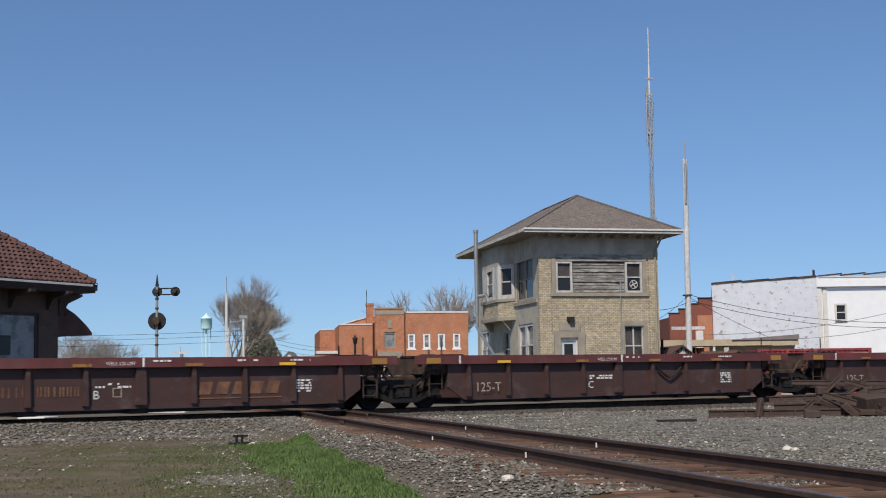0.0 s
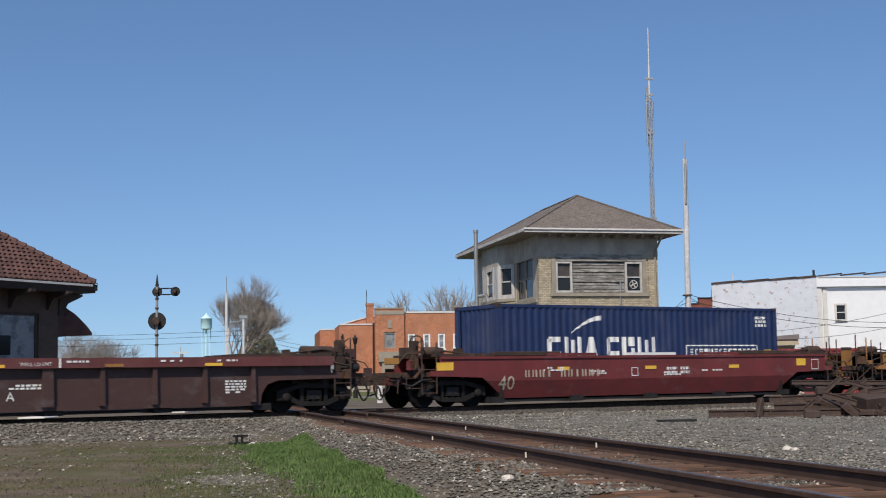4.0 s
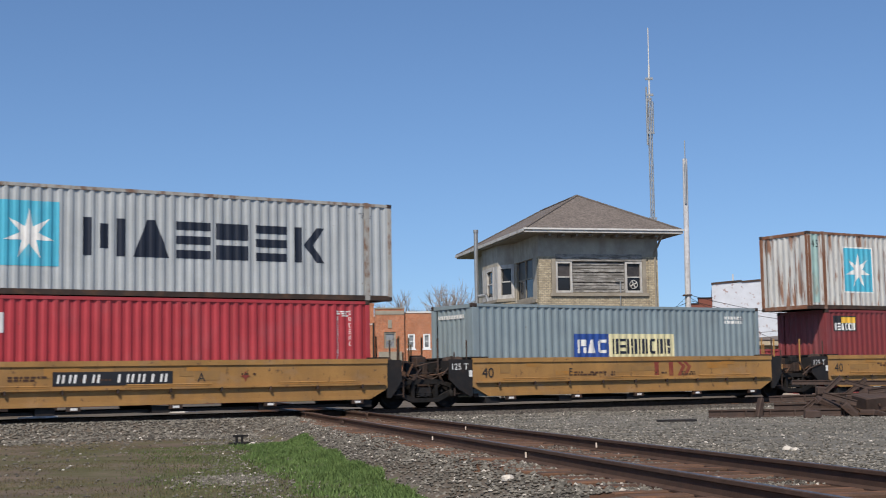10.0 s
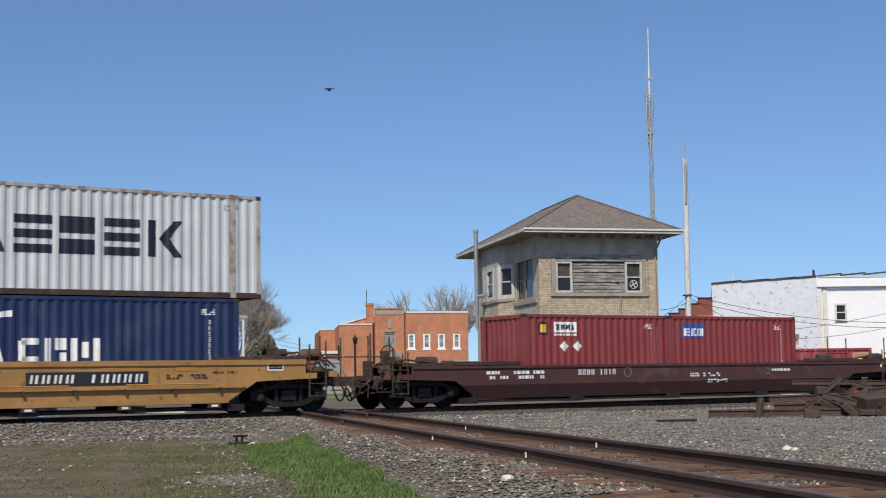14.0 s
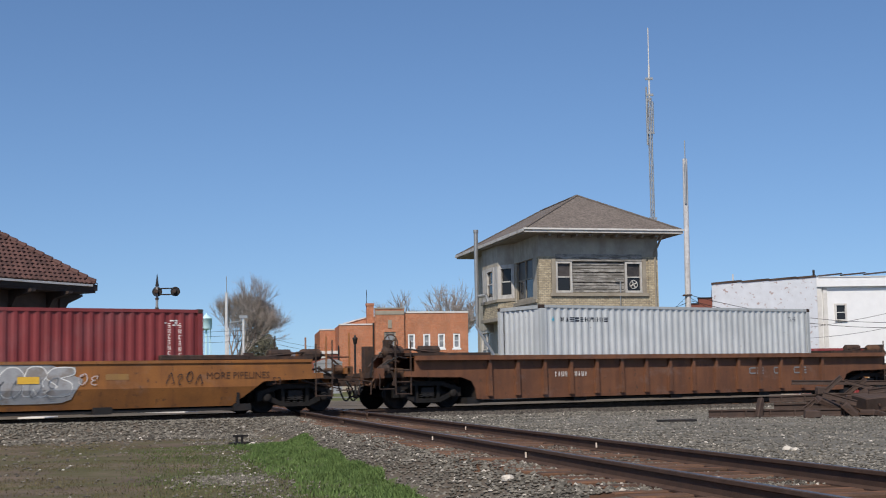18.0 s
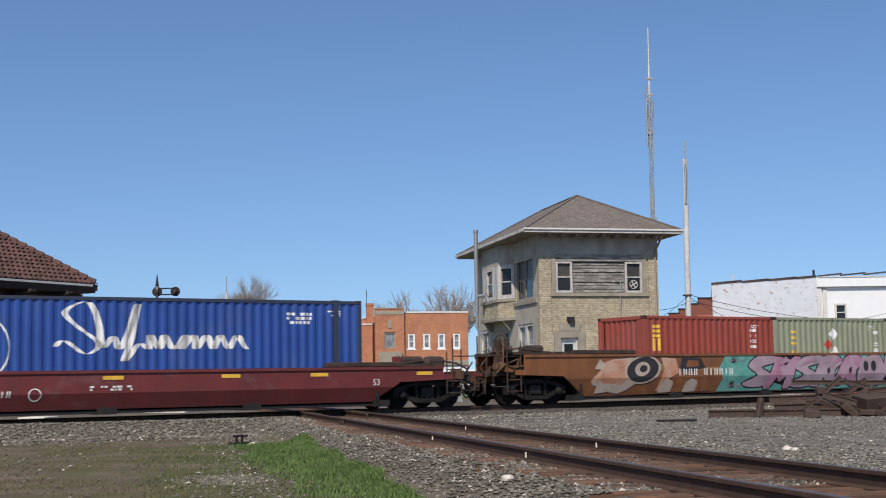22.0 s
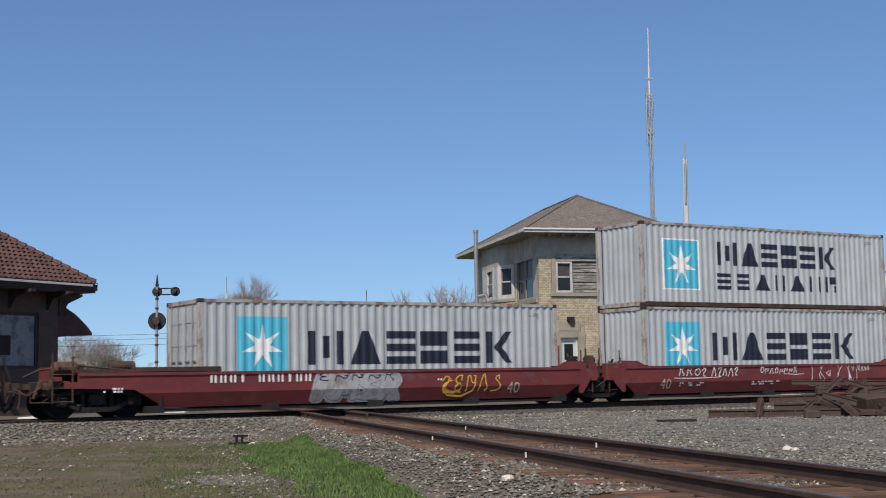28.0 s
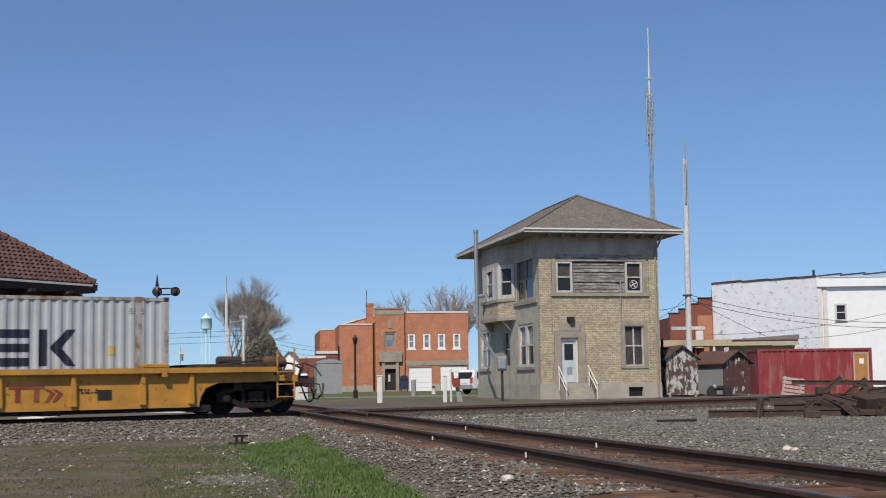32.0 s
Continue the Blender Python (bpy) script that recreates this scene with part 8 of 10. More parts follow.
def number_plate(mark, x, z, w, h, plate, ink, r, slant=0.15, n=10):
    """A dark panel whose signs are plain bars."""
    if plate:
        mark("number_panel", quad(x, x + w, z, z + h), plate, 0.010)
    bm = bmesh.new()
    cw = (w - 0.16) / n
    for i in range(n):
        if i == 4:
            continue
        a = x + 0.1 + i * cw
        b0, b1 = z + h * 0.2, z + h * 0.8
        sl_ = slant * h * 0.6
        for u0, u1 in (((0.0, 0.2), (0.42, 0.64)), ((0.2, 0.44),))[r.choice((0, 0, 0, 1))]:
            lo_, hi_ = b0, b1
            flat(bm, [(a + cw * u0, lo_), (a + cw * u1, lo_), (a + cw * u1 + sl_, hi_), (a + cw * u0 + sl_, hi_)])
    mark("number_bar_print", bm, ink, 0.016)


def slashes(mark, x, z, w, h, m):
    """A faded trade mark as plain bars and chevrons."""
    bm = bmesh.new()
    flat(bm, [(x, z + h * 0.80), (x + w * 0.66, z + h * 0.80), (x + w * 0.66, z + h), (x, z + h)])
    for k in (0.12, 0.46):
        flat(bm, [(x + w * k, z), (x + w * (k + 0.10), z), (x + w * (k + 0.10), z + h * 0.76), (x + w * k, z + h * 0.76)])
    for k in (0.66, 0.80):
        flat(bm, [(x + w * k, z), (x + w * (k + 0.08), z), (x + w * (k + 0.20), z + h * 0.5), (x + w * (k + 0.08), z + h * 0.76), (x + w * k, z + h * 0.76), (x + w * (k + 0.11), z + h * 0.5)])
    mark("trade_mark", bm, m, 0.011)


def end_panel(mark, x, z, w, h):
    """A white framed dark panel with two rows of pale squares."""
    mark("stencil_frame", quad(x, x + w, z, z + h), M["white_mark"], 0.009)
    mark("stencil_panel", quad(x + 0.04, x + w - 0.04, z + 0.04, z + h - 0.04), M["black_mark"], 0.011)
    for i in range(2):
        for j in range(2):
            mark("stencil_square", quad(x + 0.09 + i * (w - 0.15) / 2, x + i * (w - 0.15) / 2 + w / 2 - 0.03, z + 0.08 + j * (h - 0.1) / 2, z + 0.03 + j * (h - 0.1) / 2 + h / 2 - 0.06), M["grey_mark"], 0.013)


def small_print(mark, L, zt, r, ink):
    for k in range(r.randint(2, 4)):
        x = r.uniform(2.0, L - 3.5)
        mark("small_print", dash_rows(x, zt - 0.3 - r.uniform(0, 0.3), r.uniform(0.5, 1.4), 0.05, r.randint(1, 2), r), ink, 0.013)
def band(cx, cz, R, w, n=18, a0=0.0):
    """A flat closed band: a ring, or with four corners a diamond."""
    b = bmesh.new()
    for i in range(n):
        p = [(cx + q * math.cos(a0 + 2 * math.pi * j / n), cz + q * math.sin(a0 + 2 * math.pi * j / n)) for q, j in ((R, i), (R, i + 1), (R - w, i + 1), (R - w, i))]
        flat(b, p)
    return b



def gem(cx, cz, R):
    b = bmesh.new()
    flat(b, [(cx, cz - R), (cx + R, cz), (cx, cz + R), (cx - R, cz)])
    return b


# oxide red single wagon with a navy box

# ---- the train ----
MAROON = "empty maroon well wagon with ribbed sides and yellow patches"
_r = random.Random(21)
for i, (a, b, le, re) in enumerate(((-16.2, -3.0, "a", "a"), (0.0, 13.1, "a", "a"), (16.4, 29.3, "a", "a"), (32.4, 45.1, "a", "a"), (48.2, 64.0, "a", "e"))):
    k = wagon(a, b, le, re, M["w_maroon"], "rib", 1.56, MAROON, box_mat=M["dirty_steel"], wheel_brake=2 if re == "e" else 0, gap=3.2, first=i == 0, chord=0.25)
    L = b - a
    for x in (1.7, 4.75, 7.79, 10.55):
        if x < L - 0.6:
            k("reflector", quad(x, x + 0.5, 1.33, 1.41), M["yellow_mark"] if _r.random() < 0.6 else M["w_tan"], 0.18)
    text_on(lambda n_, b_, m_: k(n_, b_, m_, 0.18), "WELL LD LMT", 5.62, 1.37, 0.13, M["white_mark"])
    k("band_mark", quad(6.6, 6.66, 1.32, 1.56), M["white_mark"], 0.18)
    k("band_mark", quad(0.3, 0.36, 1.32, 1.56), M["white_mark"], 0.18)
    for x in (6.8, 9.3, 10.9):
        k("small_print", dash_rows(x, 1.45, 0.6, 0.05, 1, _r), M["white_mark"], 0.18)
    text_on(lambda n_, b_, m_: k(n_, b_, m_, 0.075), "125-T", 0.93, 0.47, 0.40, M["g_sand"]) if i in (1, 2, 3, 4) else None
    if i in (0, 2):
        bm = bmesh.new()
        for j in range(5):
            xx = 8.2 + j * 0.5
            flat(bm, [(xx, 0.56), (xx + 0.36, 0.56), (xx + 0.46, 0.90), (xx + 0.10, 0.90)])
        flat(bm, [(8.1, 0.44), (10.7, 0.44), (10.7, 0.475), (8.1, 0.475)])
        if i == 0:
            number_plate(k, 2.85, 0.50, 2.25, 0.42, None, M["faded_tan"], _r, 0.0, 11)
            k("stencil_frame", band(5.98, 0.66, 0.17, 0.03, 4, math.pi / 4), M["g_sand"], 0.014)
        k("trade_mark", bm, M["faded_tan"])
    text_on(k, ("B", "C", "D", "E", "A")[i], 5.33, 0.5, 0.32, M["white_mark"])
    k("small_print", dash_rows(11.0 if L < 14 else 11.2, 0.88, 0.62, 0.05, 5, _r, 0.85), M["white_mark"])
    k("small_print", dash_rows(5.4, 0.86, 0.95, 0.05, 2, _r), M["white_mark"])
    for x_ in (-0.85, L + 0.3):
        k("repaint_patch", quad(x_, x_ + 0.5, 1.33, 1.5), M["patch_orange"], 0.18)
    if i in (1, 3):
        strap = bmesh.new()
        tube(strap, [(8.2 + 1.05 * j / 10, -SW - 0.10, 1.12 - 0.33 * (1 - abs(j / 5 - 1) ** 1.3)) for j in range(11)], 0.035)
        part("hanging_hose", strap, M["black_steel"], k.ob, "dark hose hanging in a loop")
k = wagon(65.0, 84.3, "e", "e", M["w_red"], "smooth", 1.53, "oxide red well wagon with white stencils carrying a navy container", wheel_brake=1)
text_on(k, "40", 3.45, 0.5, 0.62, M["g_sand"])
number_plate(k, 4.35, 0.80, 3.25, 0.38, None, M["g_sand"], _r, 0.0, 11)
for x in (5.72, 9.35, 13.14):
    k("reflector", quad(x, x + 0.48, 1.08, 1.19), M["yellow_mark"])
k("reflector", quad(1.2, 1.8, 1.12, 1.36), M["yellow_mark"])
k("reflector", quad(16.45, 16.92, 1.13, 1.38), M["yellow_mark"])
k("stencil_frame", band(8.9, 1.0, 0.2, 0.035, 4, math.pi / 4), M["white_mark"], 0.014)
k("stencil_frame", band(17.4, 1.17, 0.26, 0.035, 4, math.pi / 4), M["white_mark"], 0.014)
for x_, w_ in ((10.3, 0.45), (10.9, 0.4)):
    k("small_print", dash_rows(x_, 1.05, w_, 0.09, 2, _r, 0.95), M["white_mark"], 0.013)
for x_, w_ in ((5.3, 2.0), (8.6, 2.1), (11.9, 1.7)):
    o = part("tie_down_cover", boxes((x_, x_ + w_, -SW - 0.03, -SW + 0.1, 1.545, 1.63)), M["white_mark"] if x_ == 8.6 else M["w_red"], k.ob)
    o["label"] = "folded cover along the top edge"
small_print(k, 18.0, 1.5, _r, M["white_mark"])
ob, m = container(68.55, FT40, 0.29, HC, M["c_navy"], "navy blue container with white block marks in a red wagon")
crescent(m, 1.94, 1.22)
_b = quad(7.84, 11.22, 1.55, 1.59)
for q_ in ((7.84, 11.22, 1.16, 1.20), (7.84, 7.88, 1.16, 1.59), (11.18, 11.22, 1.16, 1.59)):
    flat(_b, [(q_[0], q_[2]), (q_[1], q_[2]), (q_[1], q_[3]), (q_[0], q_[3])])
m("frame_mark", _b, M["white_mark"])
m("small_print", row_marks(("3h", "arc", "3h", "2b", "2v", "3h", "arc") * 2, 8.0, 1.22, 0.165, 0.24, 0.06, 0.055), M["white_mark"])
m("upright_print", dash_rows(11.15, 2.5, 0.55, 0.09, 3, _r, 0.9), M["white_mark"])
m("warning_plate", quad(11.53, 11.84, 1.17, 1.42), M["yellow_mark"], 0.008)


# three joined orange tan wagons with deep wells
TAN = "orange tan deep well wagon with a dark number panel"
for i, (a, b, le, re, ch, px_) in enumerate(((84.8, 105.4, "e", "a", "B", 6.87), (107.8, 125.4, "a", "a", "C", 0), (127.8, 147.4, "a", "e", "A", 10.05))):
    k = wagon(a, b, le, re, M["w_tan"], "smooth", 1.51, TAN, wheel_brake=2 if re == "e" else 0, posts=True)
    text_on(k, "53", 3.65 if le == "e" else 0.32, 0.45, 0.58, M["maroon_mark"])
    text_on(k, ch, (10.5, 7.17, 9.44)[i], 0.90, 0.34, M["maroon_mark"])
    if px_:
        number_plate(k, px_, 0.77, 3.22, 0.38, M["black_mark"], M["white_mark"], _r)
    else:
        slashes(k, 9.15, 0.70, 1.8, 0.60, M["ghost_red"])
    k("reflector", quad(2.58, 2.76, 0.87, 1.11) if le == "e" else quad(0.05, 0.22, 0.92, 1.14), M["white_mark"])
    if re == "e":
        end_panel(k, 17.78, 1.0, 0.5, 0.28)
        k("reflector", quad(17.45, 17.64, 0.89, 1.11), M["white_mark"])
        k("stencil_panel", quad(b - a - 1.15, b - a - 0.45, 1.02, 1.3), M["black_mark"], 0.010)
        k("small_print", dash_rows(b - a - 1.08, 1.18, 0.55, 0.07, 2, _r), M["white_mark"], 0.014)
    small_print(k, b - a, 1.5, _r, M["maroon_mark"])
    if le == "a":
        bm = letters("125 T", 0.22)
        for v in bm.verts:
            v.co = Vector((v.co.x - 0.58, -SW - 0.006, v.co.z + 1.14))
        part("stencil", bm, M["white_mark"], k.ob)
GREY = "pale grey container with blue star mark"
ob, m = container(90.6, FT40, 0.29, STD, M["c_white"], GREY)
blue_star(m, 1.15, 0.62, 1.58, 1.5, (3.36, 0.92, 7.1, 0.94), frame_white=True)
ob, m = container(90.55, FT40, 2.90, HC, M["c_grey"], GREY + " stacked on another")
blue_star(m, 1.22, 0.77, 1.58, 1.63, (3.41, 1.07, 7.09, 1.0))
ob, m = container(110.3, FT40, 0.29, STD, M["c_tan"], "mustard tan container with a large black mark in a tan wagon")
m("block_mark", row_marks(("3v",), 5.3, 1.3, 1.4, 0.8, 0.1, 0.36), M["black_mark"])
m("block_mark", quad(5.15, 6.85, 1.24, 1.32), M["black_mark"])
m("block_mark", quad(5.25, 6.6, 1.95, 2.19), M["black_mark"])
m("upright_print", column_marks(10, 0.5, 2.3, 0.13, 0.13, 0.06), M["maroon_mark"])
m("upright_print", column_marks(9, 0.72, 2.1, 0.13, 0.13, 0.06), M["maroon_mark"])
ob, m = container(130.05, FT40, 0.29, HC, M["c_grey"], GREY + " below a maroon container", doors=True)
blue_star(m, 1.17, 0.95, 1.6, 1.64, (3.38, 1.09, 7.02, 1.0))
ob, m = container(130.05, FT40, 3.19, HC, M["c_maroon"], "maroon container with white upright block marks stacked on top")
m("block_mark", column_marks(3, 0.5, 2.7, 0.26, 0.34, 0.07), M["white_mark"])
m("upright_print", column_marks(14, 11.3, 2.8, 0.06, 0.07, 0.03), M["white_mark"])
m("upright_print", column_marks(5, 11.58, 2.75, 0.06, 0.09, 0.06), M["white_mark"])
for z_ in (2.1, 1.45):
    m("warning_plate", quad(11.5, 11.64, z_ - 0.1, z_ + 0.05), M["yellow_mark"], 0.008)
m("warning_plate", quad(11.17, 11.54, 1.07, 1.29), M["yellow_mark"], 0.008)
m.end("block_mark", row_marks(("3h", "arc", "3h"), -0.95, 2.05, 0.24, 0.3, 0.08, 0.08), M["white_mark"])
m.end("warning_plate", quad(-0.95, -0.6, 0.5, 0.75), M["yellow_mark"])

# five joined yellow gold wagons
GOLD = "yellow gold well wagon with a ledge along its side"
for i, (a, b, le, re, ch, pn) in enumerate(((147.9, 164.4, "e", "a", "A", 6.69), (167.4, 180.1, "a", "a", "E", 0), (183.0, 195.6, "a", "a", "D", 0), (198.7, 211.0, "a", "a", "C", 0), (214.2, 229.7, "a", "e", "B", 6.31))):
    k = wagon(a, b, le, re, M["w_gold"], "lip", 1.48, GOLD, 0.33, wheel_brake=1 if le == "e" else 0, posts=True, gap=2.9, bogie=2.3)
    text_on(k, "40", 0.33 if le == "a" else 4.2, 0.88, 0.45, M["black_mark"])
    text_on(k, ch, (10.6, 3.66, 4.0, 3.49, 5.38)[i], 0.91, 0.34, M["black_mark"])
    if pn:
        number_plate(k, pn, 0.85, 3.21, 0.36, M["black_mark"], M["white_mark"], _r)
        k("faded_mark", star(4.4 if i else 12.0, 1.04, 0.16, 4), M["ghost_red"])
    else:
        slashes(k, (0, 7.03, 6.9, 6.86)[i], 0.85, 1.87, 0.61, M["ghost_red"])
    if re == "e":
        end_panel(k, 12.96, 1.18, 0.5, 0.28)
    if le == "a":
        bm = letters("125 T", 0.27)
        for v in bm.verts:
            v.co = Vector((v.co.x - 0.80, -SW - 0.006, v.co.z + 1.14))
        part("stencil", bm, M["white_mark"], k.ob)
        k("label_plate", quad(-0.14, -0.02, 0.92, 1.12), M["white_mark"], 0.006)
    for x in (2.0, 10.3):
        k("repaint_patch", quad(x, x + 0.6, 1.2, 1.32), M["patch_orange"], 0.008)
    small_print(k, b - a, 1.45, _r, M["maroon_mark"])
P45 = (0.76, FT45 - 0.92)
ob, m = container(151.75, FT40, 0.29, HC, M["c_red"], "bright red container below an overhanging grey one")
m("block_mark", row_marks(("arc", "tri", "blk"), 0.75, 1.93, 0.27, 0.52, 0.05, 0.1), M["white_mark"])
m("upright_print", column_marks(12, 11.1, 2.6, 0.06, 0.12, 0.04), M["white_mark"])
m("upright_print", column_marks(6, 11.5, 2.6, 0.06, 0.12, 0.06), M["white_mark"])
ob, m = container(151.0, FT45, 3.19, HC, M["c_grey"], GREY + " overhanging the box below", posts=P45, dark_frame=None)
blue_star(m, 2.24, 0.75, 1.54, 1.68, (4.4, 1.07, 7.08, 1.01))
m.end("warning_plate", quad(-0.28, 0.22, 1.95, 2.25), M["yellow_mark"])
ob, m = container(167.55, FT40, 0.29, HC, M["c_slate"], "blue grey container with a blue and cream banner", doors=False)
m("banner", quad(3.93, 5.37, 1.0, 1.96), M["c_blue"], 0.006)
m("banner", quad(5.37, 8.19, 1.0, 1.96), material("cream_paint", (0.68, 0.62, 0.36), 0.6, bump=0), 0.006)
m("block_mark", row_marks(("bb", "tri", "arc"), 4.05, 1.33, 0.35, 0.44, 0.07, 0.1), M["white_mark"], 0.010)
m("block_mark", row_marks(("2v", "3h", "bb", "2v", "2v", "arc", "2v", "bb"), 5.5, 1.3, 0.25, 0.5, 0.07, 0.09), M["navy_mark"], 0.010)
m("small_print", dash_rows(10.53, 2.48, 0.9, 0.1, 2, _r, 0.95), M["white_mark"])
m.end("small_print", dash_rows(-0.9, 2.45, 1.7, 0.12, 1, _r, 0.95), M["white_mark"])
ob, m = container(183.2, FT40, 0.29, HC, M["c_maroon"], "dark maroon container below a rusty grey one")
m("banner", quad(0.4, 1.62, 2.09, 2.67), M["black_mark"], 0.006)
m("banner", quad(0.85, 1.58, 2.4, 2.62), M["yellow_mark"], 0.009)
m("block_mark", row_marks(("blk", "3h", "tri", "arc", "arc", "2v"), 0.45, 2.13, 0.15, 0.27, 0.04, 0.06), M["white_mark"], 0.009)
m("upright_print", column_marks(12, 11.0, 2.5, 0.06, 0.12, 0.04), M["white_mark"])
m("upright_print", column_marks(12, 11.35, 2.5, 0.06, 0.12, 0.04), M["white_mark"])
RUSTF = material("rusty_container_frame", (0.19, 0.085, 0.045), 0.8, 0, 0.3, 4.0, (0.36, 0.33, 0.28), 0.5, (3, 3, 1), 0.5, 0.65, 0.2)
ob, m = container(182.4, FT45, 3.19, HC, M["c_grey_rusty"], "rust streaked pale grey container with a faded blue star mark", posts=P45, dark_frame=RUSTF)
m("side_stripe", quad(0.17, 0.58, 0.25, 2.8), material("pale_teal_paint", (0.33, 0.47, 0.43), 0.7, stain=(0.2, 0.1, 0.05), stain_amt=0.7, stain_scale=(3, 3, 1), bump=0), 0.006)
m("side_stripe", quad(FT45 - 0.55, FT45 - 0.2, 0.25, 2.8), bpy.data.materials["pale_teal_paint"], 0.006)
text_on(lambda n_, b_, m_: m(n_, b_, m_, 0.009), "45", 0.2, 2.3, 0.4, M["black_mark"])
blue_star(m, 1.9, 0.69, 1.56, 1.64, (4.39, 1.53, 5.96, 0.79), second=(4.39, 0.68, 5.98, 0.58), frame_white=True)
ob, m = container(198.6, FT40, 0.29, HC, M["c_brick"], "brick red container with white upright block marks")
m("block_mark", column_marks(5, 0.72, 2.52, 0.34, 0.235, 0.03), M["white_mark"])
m("upright_print", column_marks(13, 11.44, 2.5, 0.05, 0.1, 0.03), M["white_mark"])
m("upright_print", column_marks(10, 11.72, 2.5, 0.06, 0.12, 0.04), M["white_mark"])
ob, m = container(214.2, FT40, 0.29, HC, M["c_navy"], "navy blue container below an overhanging grey one")
crescent(m, 3.76, 1.16)
m("upright_print", column_marks(8, 11.3, 2.3, 0.08, 0.12, 0.04), M["white_mark"])
ob, m = container(213.35, FT45, 3.19, HC, M["c_white"], "pale cream grey container with a light blue star mark overhanging", posts=P45, dark_frame=None)
blue_star(m, 2.11, 0.77, 1.52, 1.63, (4.27, 1.09, 7.13, 0.99))
m.end("warning_plate", quad(-0.28, 0.15, 1.95, 2.25), M["yellow_mark"])

# dark oxide single wagon with two short boxes
k = wagon(230.5, 253.8, "e", "e", M["w_dark"], "smooth", 1.24, "dark oxide red well wagon carrying two short maroon containers", wheel_brake=1, posts=True)
number_plate(k, 7.45, 0.86, 1.75, 0.3, None, M["white_mark"], _r, 0.0, 9)
small_print(k, 22.0, 1.2, _r, M["white_mark"])
k("round_mark", band(9.6, 0.99, 0.16, 0.025), M["grey_mark"])
k("round_mark", band(16.0, 0.95, 0.12, 0.025), M["grey_mark"])
k("small_print", dash_rows(16.2, 0.95, 0.9, 0.08, 1, _r, 0.9), M["white_mark"])
k("chalk_print", dash_rows(4.0, 0.98, 2.2, 0.1, 2, _r, 0.6), M["white_mark"])
ob, m = container(236.05, FT20, 0.29, STD, M["c_maroon"], "short maroon container with a white and black panel")
m("panel", quad(0.62, 0.97, 1.92, 2.33), M["black_mark"], 0.006)
m("panel", quad(0.68, 0.92, 2.0, 2.26), M["yellow_mark"], 0.009)
m("panel", quad(1.23, 2.13, 2.0, 2.34), M["white_mark"], 0.006)
m("block_mark", row_marks(("3h", "3v", "3v", "tri"), 1.3, 2.08, 0.16, 0.18, 0.04, 0.05), M["black_mark"], 0.010)
m("small_print", dash_rows(1.23, 1.9, 0.9, 0.06, 1, _r, 0.95), M["white_mark"])
for x_ in (1.62, 2.16):
    m("hazard_diamond", gem(x_, 1.56, 0.18), M["white_mark"], 0.008)
m("upright_print", column_marks(11, 5.25, 2.2, 0.06, 0.11, 0.04), M["white_mark"])
m("upright_print", column_marks(8, 5.52, 2.2, 0.06, 0.11, 0.05), M["white_mark"])
ob, m = container(242.12, FT20, 0.29, STD, M["c_maroon"], "short maroon container with a blue and white panel")
m("panel", quad(0.62, 1.6, 1.85, 2.3), M["c_blue"], 0.006)
m("block_mark", row_marks(("blk", "3h", "tri", "arc", "arc", "2v"), 0.68, 1.9, 0.12, 0.26, 0.03, 0.05), M["white_mark"], 0.010)
m("upright_print", column_marks(10, 5.3, 2.1, 0.06, 0.11, 0.04), M["white_mark"])

# yellow single wagon with two short boxes
k = wagon(254.5, 273.5, "e", "e", M["w_yellow"], "smooth", 1.22, "yellow well wagon carrying two short red containers", wheel_brake=2)
slashes(k, 10.37, 0.55, 0.9, 0.30, M["maroon_mark"])
text_on(k, "40", 14.34, 0.37, 0.5, M["maroon_mark"])
k("stencil_panel", quad(15.37, 15.84, 0.56, 0.84), M["black_mark"], 0.010)
small_print(k, 18.0, 1.2, _r, M["maroon_mark"])
number_plate(k, 4.3, 0.6, 1.9, 0.26, M["black_mark"], M["white_mark"], _r)
ob, m = container(257.8, FT20, 0.29, STD, M["c_maroon"], "short maroon container with a pale panel in a yellow wagon")
m("panel", quad(0.78, 1.8, 1.6, 2.25), M["white_mark"], 0.006)
m("block_mark", row_marks(("blk", "3h", "tri", "arc", "2v"), 0.86, 1.7, 0.14, 0.3, 0.04, 0.06), M["navy_mark"], 0.010)
m("hazard_diamond", gem(2.75, 1.65, 0.22), M["white_mark"], 0.008)
m("upright_print", column_marks(11, 4.9, 2.2, 0.06, 0.11, 0.04), M["white_mark"])
m("upright_print", column_marks(8, 5.2, 2.2, 0.06, 0.11, 0.05), M["white_mark"])
ob, m = container(263.9, FT20, 0.29, STD, M["c_red"], "short bright red container with white upright block marks")
m("block_mark", column_marks(3, 0.71, 2.31, 0.32, 0.35, 0.06), M["white_mark"])
m("upright_print", column_marks(3, 5.1, 2.2, 0.2, 0.12, 0.08), M["white_mark"])
m("upright_print", column_marks(4, 5.5, 2.2, 0.09, 0.12, 0.08), M["white_mark"])


